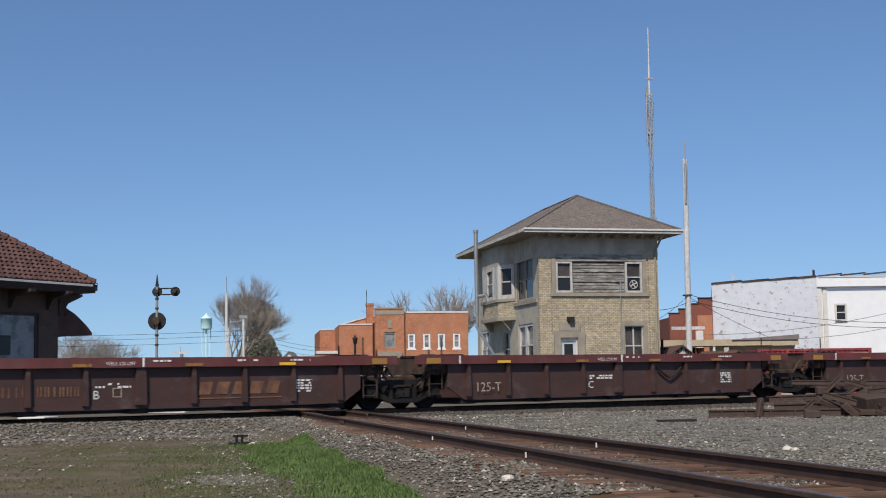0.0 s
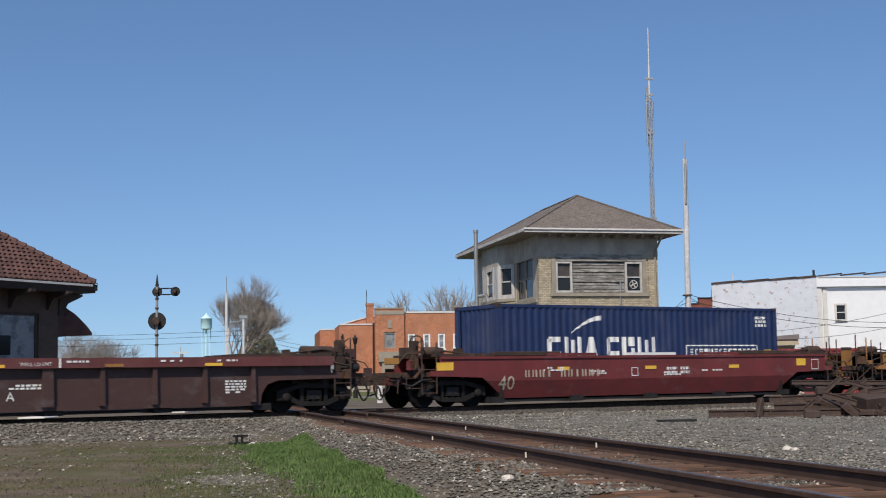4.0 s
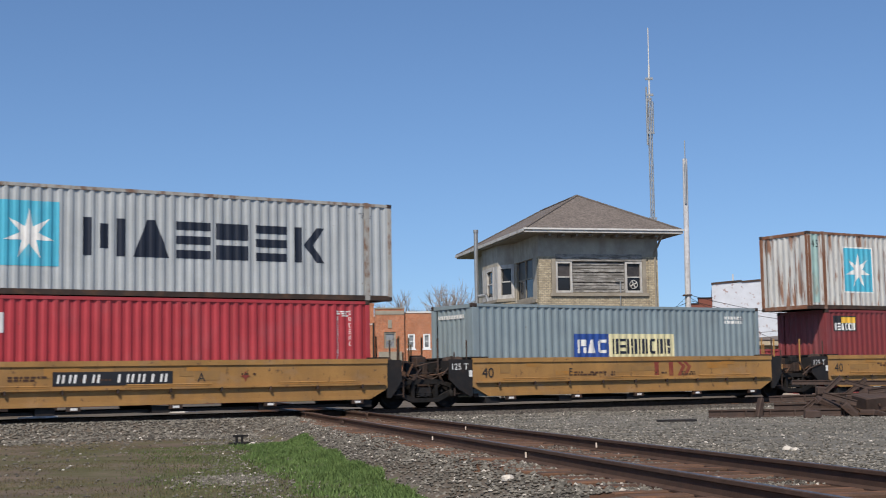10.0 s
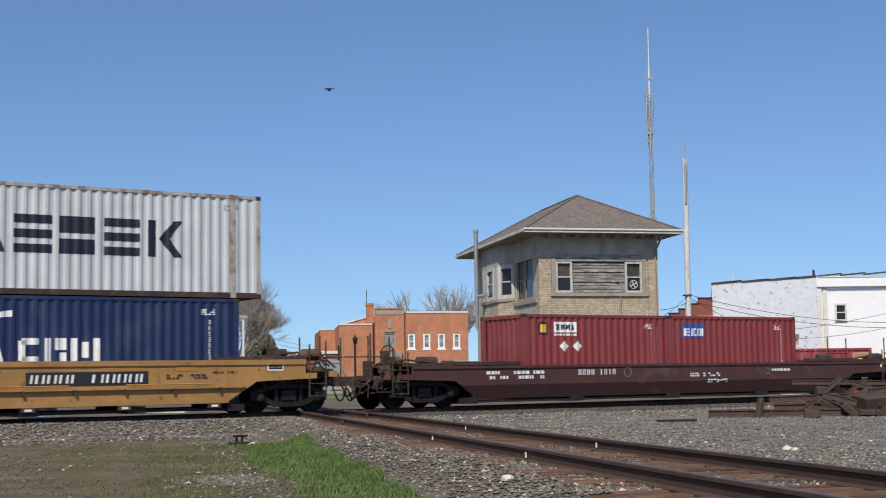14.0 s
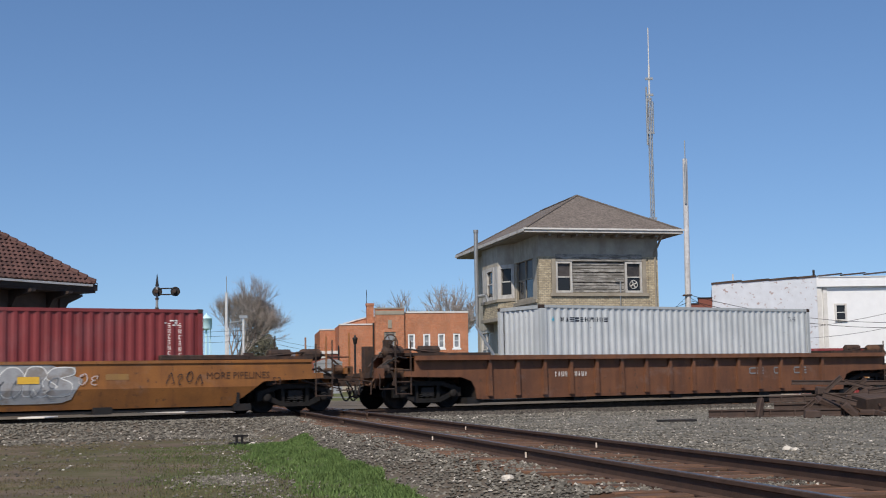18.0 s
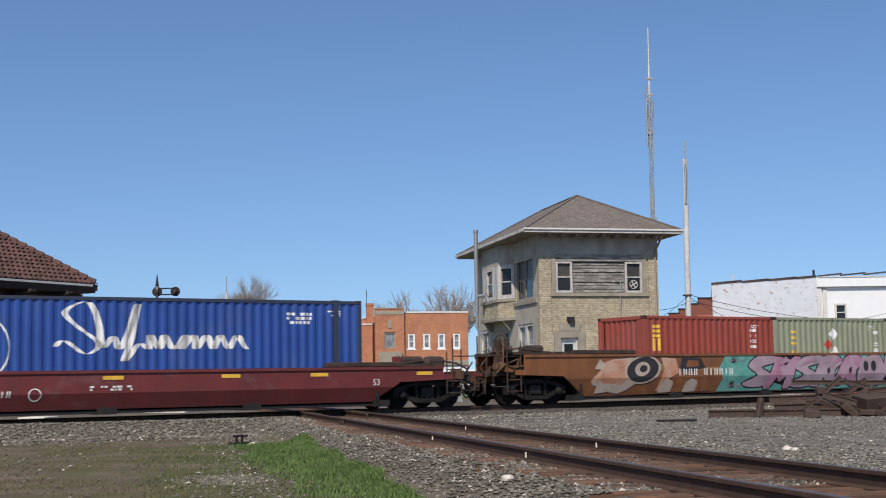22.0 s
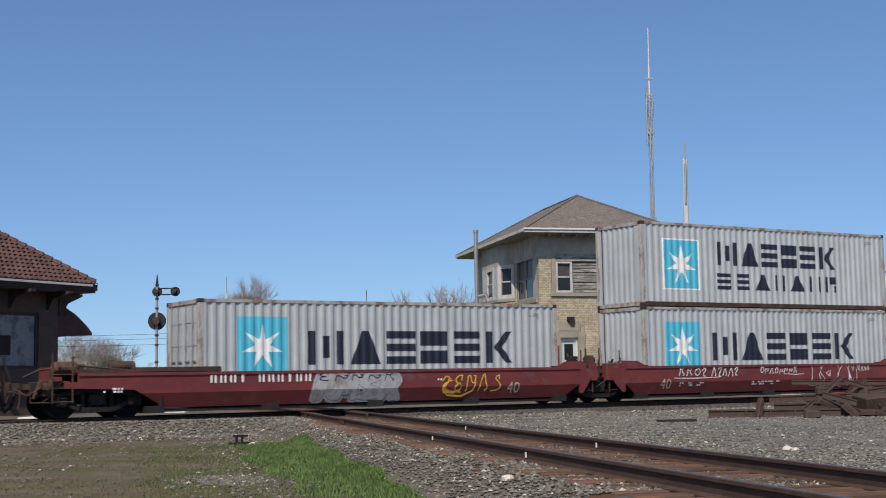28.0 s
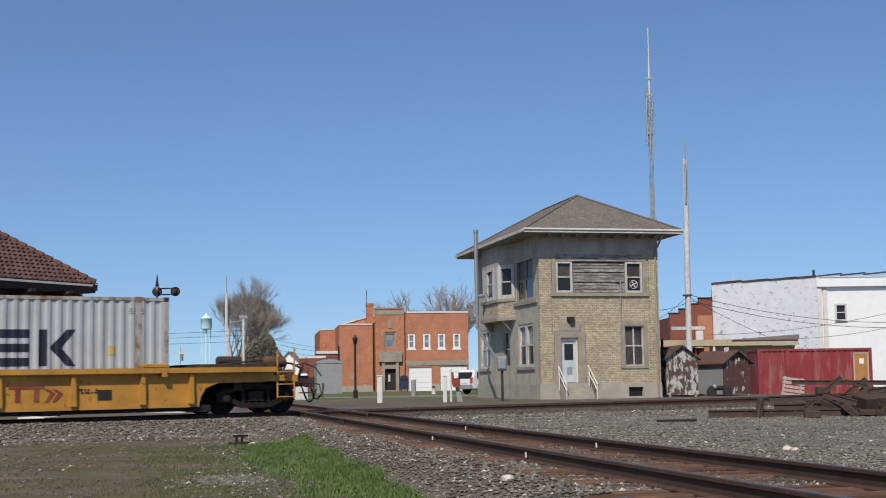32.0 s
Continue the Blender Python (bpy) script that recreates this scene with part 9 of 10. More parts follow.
# graffiti: plain bubbles with dark outlines, no words
FORMS = (((0, 0), (0.78, 0), (1, 0.24), (0.74, 0.5), (0.98, 0.76), (0.8, 1), (-0.1, 1), (0.16, 0.84), (0.12, 0.2)),
         ((0.3, 0), (0.7, 0), (1, 0.3), (1, 0.7), (0.7, 1), (0.3, 1), (0, 0.7), (0, 0.3)),
         ((0, 0), (0.12, 0.8), (0.02, 1), (0.36, 1), (0.52, 0.62), (0.7, 1), (1.02, 1), (0.92, 0.7), (1, 0), (0.72, 0), (0.7, 0.42), (0.52, 0.16), (0.34, 0.42), (0.28, 0)),
         ((0, 0), (0.1, 1), (0.75, 1), (1, 0.74), (0.72, 0.5), (1.08, 0), (0.7, 0), (0.42, 0.34), (0.4, 0)),
         ((0.0, 0.12), (0.35, 0), (0.95, 0.06), (1, 0.42), (0.45, 0.62), (1.05, 0.78), (0.98, 1), (0.25, 1), (-0.02, 0.66), (0.58, 0.36)),
         ((0, 0.36), (0, 0.62), (0.5, 0.66), (0.46, 0.95), (1.05, 0.5), (0.44, 0.06), (0.5, 0.34)))


def swollen(pts, d):
    """The outline moved outwards by d."""
    n, out = len(pts), []
    area = sum(pts[i][0] * pts[(i + 1) % n][1] - pts[(i + 1) % n][0] * pts[i][1] for i in range(n))
    s_ = 1 if area > 0 else -1
    for i in range(n):
        a, b, c = Vector((*pts[i - 1], 0)), Vector((*pts[i], 0)), Vector((*pts[(i + 1) % n], 0))
        u, w = (b - a).normalized(), (c - b).normalized()
        nn = Vector((u.y + w.y, -u.x - w.x, 0)) * s_
        if nn.length < 0.2:
            nn = Vector((u.y, -u.x, 0)) * s_
        nn.normalize()
        k = d / max(0.5, abs(nn.dot(Vector((u.y, -u.x, 0)))))
        out.append((b.x + nn.x * k, b.y + nn.y * k))
    return out


def rounded(pts, n=3):
    out = []
    for i in range(len(pts)):
        a, b, c = pts[i - 1], pts[i], pts[(i + 1) % len(pts)]
        p0 = ((a[0] + 2.2 * b[0]) / 3.2, (a[1] + 2.2 * b[1]) / 3.2)
        p1 = ((c[0] + 2.2 * b[0]) / 3.2, (c[1] + 2.2 * b[1]) / 3.2)
        for j in range(n):
            t = j / (n - 1)
            out.append(tuple((1 - t) ** 2 * p0[q] + 2 * t * (1 - t) * b[q] + t * t * p1[q] for q in (0, 1)))
    return out


def wild(mark, x0, x1, z0, z1, fill, line, r, forms, lean=0.15, eye=None, edge=0.05, halo=None):
    """Sprayed block shapes with dark outlines, one part each."""
    n = len(forms)
    w = (x1 - x0) / n
    for i, f in enumerate(forms):
        k, dz = r.uniform(1.0, 1.22), r.uniform(-0.04, 0.04)
        pts = []
        for u, v in FORMS[f]:
            z = z0 + dz + (z1 - z0) * (v + r.uniform(-0.03, 0.03))
            pts.append((x0 + (i + 0.5 + (u - 0.5) * k) * w + lean * (v - 0.5) * (z1 - z0), min(z1 + 0.03, max(z0 - 0.03, z))))
        pts = rounded(pts)
        lift = 0.014 + 0.001 * i
        if halo:
            b = bmesh.new()
            flat(b, [(p, max(z0 - 0.06, min(z1 + 0.06, q))) for p, q in swollen(pts, edge + 0.07)])
            mark("letter_halo", b, halo, lift - 0.003)
        b = bmesh.new()
        flat(b, swollen(pts, edge))
        mark("letter_outline", b, line, lift)
        b = bmesh.new()
        flat(b, pts)
        mark("letter_fill", b, fill[i % len(fill)] if isinstance(fill, tuple) else fill, lift + 0.004)
        cx, cz = x0 + (i + 0.5) * w, (z0 + z1) / 2
        if eye and f in (0, 1, 3):
            b = bmesh.new()
            flat(b, [(cx - 0.02 * w, cz - 0.12), (cx + 0.1 * w, cz - 0.04), (cx + 0.12 * w, cz + 0.16), (cx - 0.03 * w, cz + 0.08)])
            mark("letter_eye", b, eye, lift + 0.008)


def scrawl(mark, x0, x1, z0, z1, ink, r, n=8, th=0.03):
    """A thin sprayed line of loops."""
    bm = bmesh.new()
    m_ = n * 8
    h = (z1 - z0) / 2
    amp, ph = 1.0, r.uniform(0, 6.28)
    p = None
    for i in range(m_ + 1):
        a = 2 * math.pi * i / 8
        if i % 8 == 0:
            amp, kx = r.uniform(0.35, 1.0), r.uniform(0.3, 1.2)
        q = (x0 + (x1 - x0) * i / m_ + kx * h * 0.5 * math.sin(a + ph), (z0 + z1) / 2 + h * amp * math.cos(a + 0.6 * math.sin(a * 0.37 + ph)))
        if p and not (i % 8 == 0 and r.random() < 0.45):
            dx, dz = q[0] - p[0], q[1] - p[1]
            l = math.hypot(dx, dz) or 1
            ox, oz = -dz / l * th * 0.6, dx / l * th * 0.6
            flat(bm, [(p[0] - ox, p[1] - oz), (q[0] - ox, q[1] - oz), (q[0] + ox, q[1] + oz), (p[0] + ox, p[1] + oz)])
        p = q
    mark("sprayed_scrawl", bm, ink, 0.026 + 0.002 * r.random())


SPRAY = (((0, 0), (0.35, 1), (0.5, 0.45), (0.75, 0)), ((0.7, 0.95), (0.1, 0.75), (0.6, 0.45), (0.65, 0.1), (0, 0.05)), ((0.1, 1), (0.75, 0.9), (0.05, 0.1), (0.8, 0)),
         ((0.1, 0), (0.15, 1), (0.2, 0.45), (0.7, 0.95), (0.25, 0.5), (0.8, 0.0)), ((0.75, 0.9), (0.15, 0.85), (0.1, 0.5), (0.6, 0.5), (0.1, 0.45), (0.15, 0.05), (0.8, 0.1)),
         ((0.4, 1), (0.05, 0.6), (0.2, 0.05), (0.65, 0.2), (0.7, 0.75), (0.35, 1)), ((0.05, 0), (0.1, 1), (0.55, 0.1), (0.7, 1)))


def sprayed(mark, x0, x1, z0, z1, ink, r, n, w=0.025, lean=0.12):
    """A quick row of sprayed angular strokes, as one part."""
    b = bmesh.new()
    step = (x1 - x0) / n
    for i in range(n):
        pts = []
        k, dz, hz = r.uniform(0.95, 1.25), r.uniform(-0.08, 0.08), r.uniform(0.8, 1.05)
        for u, v in rounded([(0.0, 0.0)] + list(r.choice(SPRAY)) + [(0.0, 0.0)], 2)[2:-2]:
            pts.append((x0 + step * (i + u * k) + lean * v * (z1 - z0), z0 + (z1 - z0) * (dz + v * hz)))
        for (xa, za), (xb, zb_) in zip(pts[:-1], pts[1:]):
            l_ = math.hypot(xb - xa, zb_ - za)
            if l_ < 1e-4:
                continue
            ox, oz = -(zb_ - za) / l_ * w / 2, (xb - xa) / l_ * w / 2
            flat(b, [(xa - ox, za - oz), (xb - ox, zb_ - oz), (xb + ox, zb_ + oz), (xa + ox, za + oz)])
    mark("sprayed_scrawl", b, ink, 0.027 + 0.002 * r.random())


M["g_white"] = material("chalky_white_spray_paint", (0.62, 0.56, 0.55), 0.6, 0, 0.2, 3.0, (0.4, 0.33, 0.3), 0.6, (3, 3, 3), 0.5, 0.65, 0)
M["g_silver"] = material("silver_spray_paint", (0.36, 0.36, 0.36), 0.6, 0, 0.2, 4.0, (0.2, 0.15, 0.1), 0.6, (3, 3, 3), 0.5, 0.65, 0)
M["g_pink"] = material("pink_mauve_spray_paint", (0.36, 0.17, 0.25), 0.6, 0, 0.3, 2.0, (0.42, 0.3, 0.36), 0.7, (1.5, 1.5, 1.5), 0.45, 0.6, 0)
M["g_mauve"] = material("pale_mauve_spray_paint", (0.33, 0.235, 0.27), 0.6, 0, 0.3, 2.0, (0.42, 0.33, 0.36), 0.7, (1.2, 1.2, 1.2), 0.45, 0.6, 0)
M["g_cream"] = material("cream_spray_paint", (0.46, 0.37, 0.30), 0.6, 0, 0.2, 2.0, (0.3, 0.22, 0.17), 0.6, (2, 2, 2), 0.5, 0.65, 0)
M["g_mint"] = material("mint_spray_paint", (0.16, 0.42, 0.35), 0.6, 0, 0.2, 2.0, bump=0)


def flat_of(pts):
    b = bmesh.new()
    flat(b, pts)
    return b


M["g_grey"] = material("battleship_grey_spray_paint", (0.115, 0.115, 0.125), 0.6, 0, 0.25, 0.8, (0.175, 0.175, 0.185), 0.7, (0.5, 0.5, 3), 0.45, 0.6, 0)
M["g_teal"] = material("teal_spray_paint", (0.10, 0.30, 0.25), 0.6, 0, 0.25, 3.0, (0.2, 0.4, 0.34), 0.6, (2, 2, 2), 0.45, 0.6, 0)
M["g_peach"] = material("peach_spray_paint", (0.46, 0.21, 0.12), 0.6, 0, 0.3, 2.0, (0.5, 0.36, 0.27), 0.7, (1.6, 1.6, 1.6), 0.45, 0.6, 0)
M["g_blue"] = material("sky_blue_spray_paint", (0.06, 0.26, 0.40), 0.6, 0, 0.25, 2.0, (0.14, 0.4, 0.52), 0.7, (1.6, 1.6, 1.6), 0.45, 0.6, 0)
M["g_dark"] = material("charcoal_spray_paint", (0.028, 0.026, 0.028), 0.6, 0, 0.2, 3.0, bump=0)


def strokes(mark, pts, w, ink, lift=0.016):
    """A sprayed line of changing width through the points, as one part."""
    b = bmesh.new()
    n = len(pts)
    side = []
    for i in range(n):
        (xa, za), (xb, zb_) = pts[max(0, i - 1)], pts[min(n - 1, i + 1)]
        l_ = math.hypot(xb - xa, zb_ - za) or 1.0
        h = w * (0.35 + 0.65 * math.sin(math.pi * (i + 0.5) / n)) / 2
        side.append((-(zb_ - za) / l_ * h, (xb - xa) / l_ * h))
    for i in range(n - 1):
        (xa, za), (xb, zb_) = pts[i], pts[i + 1]
        (ua, va), (ub, vb) = side[i], side[i + 1]
        flat(b, [(xa - ua, za - va), (xb - ub, zb_ - vb), (xb + ub, zb_ + vb), (xa + ua, za + va)])
    mark("sprayed_line", b, ink, lift)


# orange single wagon, tagged, with a red box
k = wagon(273.9, 296.5, "e", "e", M["w_orange"], "smooth", 1.48, "rusty orange well wagon with sprayed tags carrying a red container", wheel_brake=1, posts=True)
number_plate(k, 5.57, 0.84, 2.0, 0.27, None, M["white_mark"], _r, 0.05, 11)
wild(k, 7.9, 10.35, 0.66, 1.44, M["g_white"], M["g_dark"], _r, (4, 3, 2, 0, 3), 0.2, None, 0.022, M["g_white"])
wild(k, 7.75, 9.7, 0.54, 0.82, M["g_white"], M["g_dark"], _r, (1, 3), 0.1, None, 0.022, M["g_white"])
sprayed(k, 8.05, 10.2, 0.8, 1.36, M["g_dark"], _r, 5, 0.03)
k("graffiti_patch", flat_of([(10.92, 1.05), (11.78, 1.07), (11.78, 0.93), (11.42, 0.92), (11.4, 0.53), (11.1, 0.53), (11.12, 0.92), (10.92, 0.9)]), M["maroon_mark"], 0.010)
for i_ in range(7):
    a_ = 0.6 + 0.5 * i_
    strokes(k, [(11.72 + 0.07 * math.cos(a_), 1.2 + 0.07 * math.sin(a_)), (11.72 + 0.25 * math.cos(a_), 1.2 + 0.25 * math.sin(a_))], 0.035, M["g_white"], 0.018)
k("graffiti_patch", flat_of(rounded([(11.85, 0.42), (14.35, 0.40), (14.5, 0.75), (14.72, 1.02), (14.4, 1.12), (14.52, 1.36), (14.1, 1.30), (13.8, 1.42), (13.2, 1.38), (12.7, 1.44), (12.2, 1.34), (12.0, 1.1), (11.8, 0.9)])), M["g_silver"], 0.012)
wild(k, 11.95, 14.35, 0.62, 1.36, M["g_silver"], M["white_mark"], _r, (0, 1, 3, 4), 0.1, None, 0.03)
sprayed(k, 11.9, 14.1, 0.5, 1.2, M["grey_mark"], _r, 5, 0.022)
sprayed(k, 14.5, 15.15, 0.85, 1.2, M["g_white"], _r, 2, 0.022)
for a_, b_, c_, d_, n_ in ((3.5, 3.98, 1.06, 1.4, 3), (4.05, 4.9, 0.83, 1.42, 2), (4.93, 5.6, 1.23, 1.44, 4), (4.93, 5.6, 0.64, 0.88, 4), (16.9, 18.0, 0.85, 1.2, 4)):
    sprayed(k, a_, b_, c_, d_, M["g_dark"], _r, n_, 0.022)
sprayed(k, 6.68, 7.6, 1.17, 1.42, M["maroon_mark"], _r, 4, 0.04)
text_on(k, "MORE PIPELINES", 18.05, 0.98, 0.26, M["maroon_mark"])
for x_ in (5.0, 7.8, 10.35, 13.0):
    k("reflector", quad(x_, x_ + 0.55, 0.92, 1.10), M["yellow_mark"], 0.032)
text_on(k, "53", 20.0, 0.8, 0.3, M["maroon_mark"])
ob, m = container(279.75, FT40, 0.29, STD, M["c_maroon"], "red container with white slanted marks in an orange wagon")
_b = bmesh.new()
for z_ in (1.75, 1.18):
    flat(_b, [(0.85, z_), (1.05, z_), (1.42, z_ + 0.52), (1.22, z_ + 0.52)])
    flat(_b, [(0.85, z_), (0.98, z_), (0.98, z_ + 0.4), (0.85, z_ + 0.4)])
m("slanted_mark", _b, M["white_mark"])
m("upright_print", column_marks(11, 11.2, 2.2, 0.06, 0.11, 0.04), M["white_mark"])
m("upright_print", column_marks(9, 11.5, 2.2, 0.06, 0.11, 0.05), M["white_mark"])

# rusty ribbed wagon
k = wagon(297.2, 320.5, "e", "e", M["w_brown"], "rib", 1.56, "rusty brown ribbed well wagon carrying a white grey container", wheel_brake=1, ribs=[3.98 + 1.045 * i for i in range(15)])
number_plate(k, 6.4, 0.83, 1.5, 0.26, None, M["white_mark"], _r, 0.0, 10)
for x_, w_ in ((15.0, 0.75), (16.2, 0.5), (17.2, 0.7)):
    k("faded_mark", row_marks(("arc", "3h"), x_, 0.85, w_ * 0.42, 0.24, 0.06, 0.05), M["grey_mark"])
ob, m = container(303.35, FT40, 0.29, HC, M["c_white"], "white grey container with small dark marks in a rusty wagon", dark_frame=M["c_grey"])
m("blue_field", star(0.5, 2.42, 0.10, 7), M["sky_mark"], 0.006)
m("block_mark", row_marks(MARKS_SIX + ("bb", "2v", "2v", "3h"), 0.79, 2.35, 0.15, 0.145, 0.05, 0.035), M["navy_mark"], 0.006)
m("warning_mark", quad(11.4, 11.6, 0.9, 1.1), M["c_tan"], 0.006)

# yellow wagon with a stack
k = wagon(320.9, 343.8, "e", "e", M["w_yellow"], "smooth", 1.10, "yellow well wagon carrying a stack of maroon, green and red containers", wheel_brake=1, bogie=2.5)
number_plate(k, 6.8, 0.83, 2.4, 0.25, M["black_mark"], M["white_mark"], _r)
slashes(k, 14.14, 0.5, 1.65, 0.5, M["ghost_red"])
text_on(k, "53", 19.2, 0.72, 0.22, M["maroon_mark"])
small_print(k, 21.0, 1.1, _r, M["maroon_mark"])
ob, m = container(327.0, FT20, 0.29, STD, M["c_green"], "short sea green container below a maroon one")
m("panel", quad(0.53, 0.92, 0.7, 2.18), M["white_mark"], 0.006)
m("block_mark", column_marks(8, 0.63, 2.1, 0.19, 0.14, 0.05), M["navy_mark"], 0.010)
m("upright_print", column_marks(10, 4.75, 2.1, 0.06, 0.12, 0.05), M["white_mark"])
ob, m = container(333.08, FT20, 0.29, STD, M["c_dark_red"], "short dark red container with white upright block marks")
m("block_mark", column_marks(6, 0.74, 2.32, 0.30, 0.2, 0.035), M["white_mark"])
m("upright_print", column_marks(11, 5.0, 2.2, 0.06, 0.11, 0.05), M["white_mark"])
m("upright_print", column_marks(6, 5.3, 2.2, 0.06, 0.11, 0.07), M["white_mark"])
ob, m = container(326.95, FT40, 2.90, HC, M["c_maroon"], "maroon container with a dark blue panel stacked on top")
m("panel", quad(0.58, 1.73, 2.12, 2.64), M["navy_mark"], 0.006)
m("panel", quad(0.98, 1.7, 2.40, 2.6), M["yellow_mark"], 0.010)
m("block_mark", row_marks(("blk", "3h", "tri", "arc", "arc", "2v"), 0.63, 2.15, 0.14, 0.26, 0.04, 0.06), M["white_mark"], 0.010)
m("upright_print", column_marks(14, 11.15, 2.6, 0.06, 0.08, 0.03), M["white_mark"])
m("upright_print", column_marks(7, 11.5, 2.6, 0.06, 0.09, 0.03), M["white_mark"])

# red single wagon with the long blue box
k = wagon(344.2, 367.5, "e", "e", M["w_red"], "smooth", 1.24, "oxide red well wagon carrying a long royal blue container", wheel_brake=1)
number_plate(k, 7.55, 0.53, 1.7, 0.27, None, M["white_mark"], _r, 0.08, 10)
k("round_mark", band(9.75, 0.64, 0.17, 0.03), M["white_mark"])
text_on(k, "53", 19.5, 0.72, 0.26, M["white_mark"])
for x_ in (1.9, 8.0, 11.5, 14.8, 17.5, 21.0):
    k("reflector", quad(x_, x_ + 0.55, 1.0, 1.1), M["yellow_mark"])
small_print(k, 22.0, 1.2, _r, M["white_mark"])
ob, m = container(349.75, FT45, 0.29, HC, M["c_blue"], "long royal blue container with a white ring and script marks", doors=True, posts=P45, dark_frame=material("dark_blue_frame", (0.035, 0.045, 0.075), 0.6, bump=0))
_b = bmesh.new()
for i in range(28):
    a0, a1 = 2 * math.pi * i / 28, 2 * math.pi * (i + 1) / 28
    flat(_b, [(2.70 + 0.93 * math.cos(a0), 1.55 + 0.93 * math.sin(a0)), (2.70 + 0.93 * math.cos(a1), 1.55 + 0.93 * math.sin(a1)), (2.70 + 0.88 * math.cos(a1), 1.55 + 0.88 * math.sin(a1)), (2.70 + 0.88 * math.cos(a0), 1.55 + 0.88 * math.sin(a0))])
m("ring_mark", _b, M["white_mark"])
m("banner_mark", quad(2.32, 3.33, 1.32, 1.96), M["white_mark"], 0.007)
m("banner_mark", quad(2.32, 3.33, 1.56, 1.72), M["red_mark"], 0.010)
m("banner_mark", quad(2.64, 2.84, 1.32, 1.96), M["red_mark"], 0.012)
m("banner_mark", quad(2.2, 2.28, 0.7, 2.1), M["white_mark"], 0.010)
_b = bmesh.new()
_pts = [(4.6, 0.9), (4.75, 1.0), (5.0, 1.2), (5.55, 0.75), (5.9, 1.1), (5.3, 1.7), (5.0, 2.15), (5.5, 2.5), (5.75, 2.3), (5.9, 1.7), (6.0, 0.95), (6.3, 1.35), (6.45, 0.9), (6.7, 1.5), (6.95, 2.45), (6.75, 1.2), (6.6, 0.5), (7.0, 1.1), (7.25, 0.9), (7.3, 1.4), (7.55, 0.9), (7.7, 1.4), (7.95, 0.9), (8.3, 1.4), (8.2, 0.9), (8.55, 1.4), (8.6, 0.9), (8.9, 1.4), (9.1, 0.9), (9.3, 1.4), (9.55, 0.9), (9.8, 1.4), (10.1, 0.9), (10.6, 1.1)]
_pts = [Vector((x, 0.78 * z + 0.80, 0)) for x, z in _pts]
for i in range(1, len(_pts) - 2):
    p0, p1, p2, p3 = _pts[i - 1:i + 3]
    last = None
    for j in range(7):
        t = j / 6
        q_ = 0.5 * (2 * p1 + (p2 - p0) * t + (2 * p0 - 5 * p1 + 4 * p2 - p3) * t * t + (3 * p1 - p0 - 3 * p2 + p3) * t ** 3)
        if last:
            d_ = (q_ - last).normalized()
            w_ = 0.045 + 0.055 * abs(d_.y)
            flat(_b, [(last.x - w_, last.y), (q_.x - w_, q_.y), (q_.x + w_, q_.y), (last.x + w_, last.y)])
        last = q_
m("script_stroke", _b, M["white_mark"])
m("small_print", dash_rows(11.3, 2.45, 0.8, 0.08, 3, _r, 0.9), M["white_mark"])

# three joined wagons under graffiti
k = wagon(367.8, 388.9, "e", "a", M["w_graph"], "smooth", 1.57, "rusty brown well wagon covered with pink and teal graffiti", wheel_brake=1, posts=True)
def blot(name, x, z, rx, rz, m, lift, n=22, lean=0.0, ragged=0.0):
    """A sprayed oval with an uneven rim."""
    pts = []
    for i in range(n):
        a = 2 * math.pi * i / n
        w_ = 1 + ragged * noise.noise((math.cos(a) * 1.7 + x, math.sin(a) * 1.7 + z, 2.0))
        pts.append((x + rx * w_ * math.cos(a) + lean * math.sin(a), z + rz * w_ * math.sin(a)))
    k(name, flat_of(pts), m, lift)


blot("graffiti_patch", 5.2, 0.9, 1.15, 0.56, M["g_cream"], 0.0125, lean=0.25, ragged=0.25)
blot("graffiti_patch", 4.95, 0.95, 0.85, 0.47, M["g_peach"], 0.0140, lean=0.2, ragged=0.35)
k("graffiti_patch", flat_of([(4.15, 0.3), (4.6, 0.34), (5.3, 0.5), (5.0, 0.62), (4.5, 0.62), (4.3, 0.75)]), M["g_cream"], 0.0150)
k("graffiti_patch", flat_of([(4.12, 1.1), (4.35, 1.42), (4.6, 1.22), (4.45, 1.08)]), M["g_cream"], 0.0150)
blot("graffiti_patch", 6.15, 1.06, 0.78, 0.47, M["g_cream"], 0.0155, lean=0.12)
blot("graffiti_patch", 6.15, 1.06, 0.68, 0.42, M["g_dark"], 0.0170, lean=0.12)
blot("graffiti_patch", 6.13, 1.08, 0.32, 0.24, M["g_cream"], 0.0185, lean=0.05)
blot("graffiti_patch", 6.18, 1.09, 0.17, 0.12, M["g_dark"], 0.0200, lean=0.03)
k("graffiti_patch", flat_of([(6.75, 0.34), (7.0, 0.32), (7.3, 0.75), (7.75, 0.95), (7.6, 1.42), (6.95, 1.46), (7.1, 1.1)]), M["g_peach"], 0.0150)
k("graffiti_patch", flat_of([(7.75, 1.0), (7.9, 1.46), (8.75, 1.42), (8.95, 1.1), (8.3, 0.98)]), M["g_dark"], 0.0150)
k("graffiti_patch", flat_of([(8.05, 1.12), (8.15, 1.36), (8.6, 1.34), (8.65, 1.15)]), M["w_graph"], 0.0165)
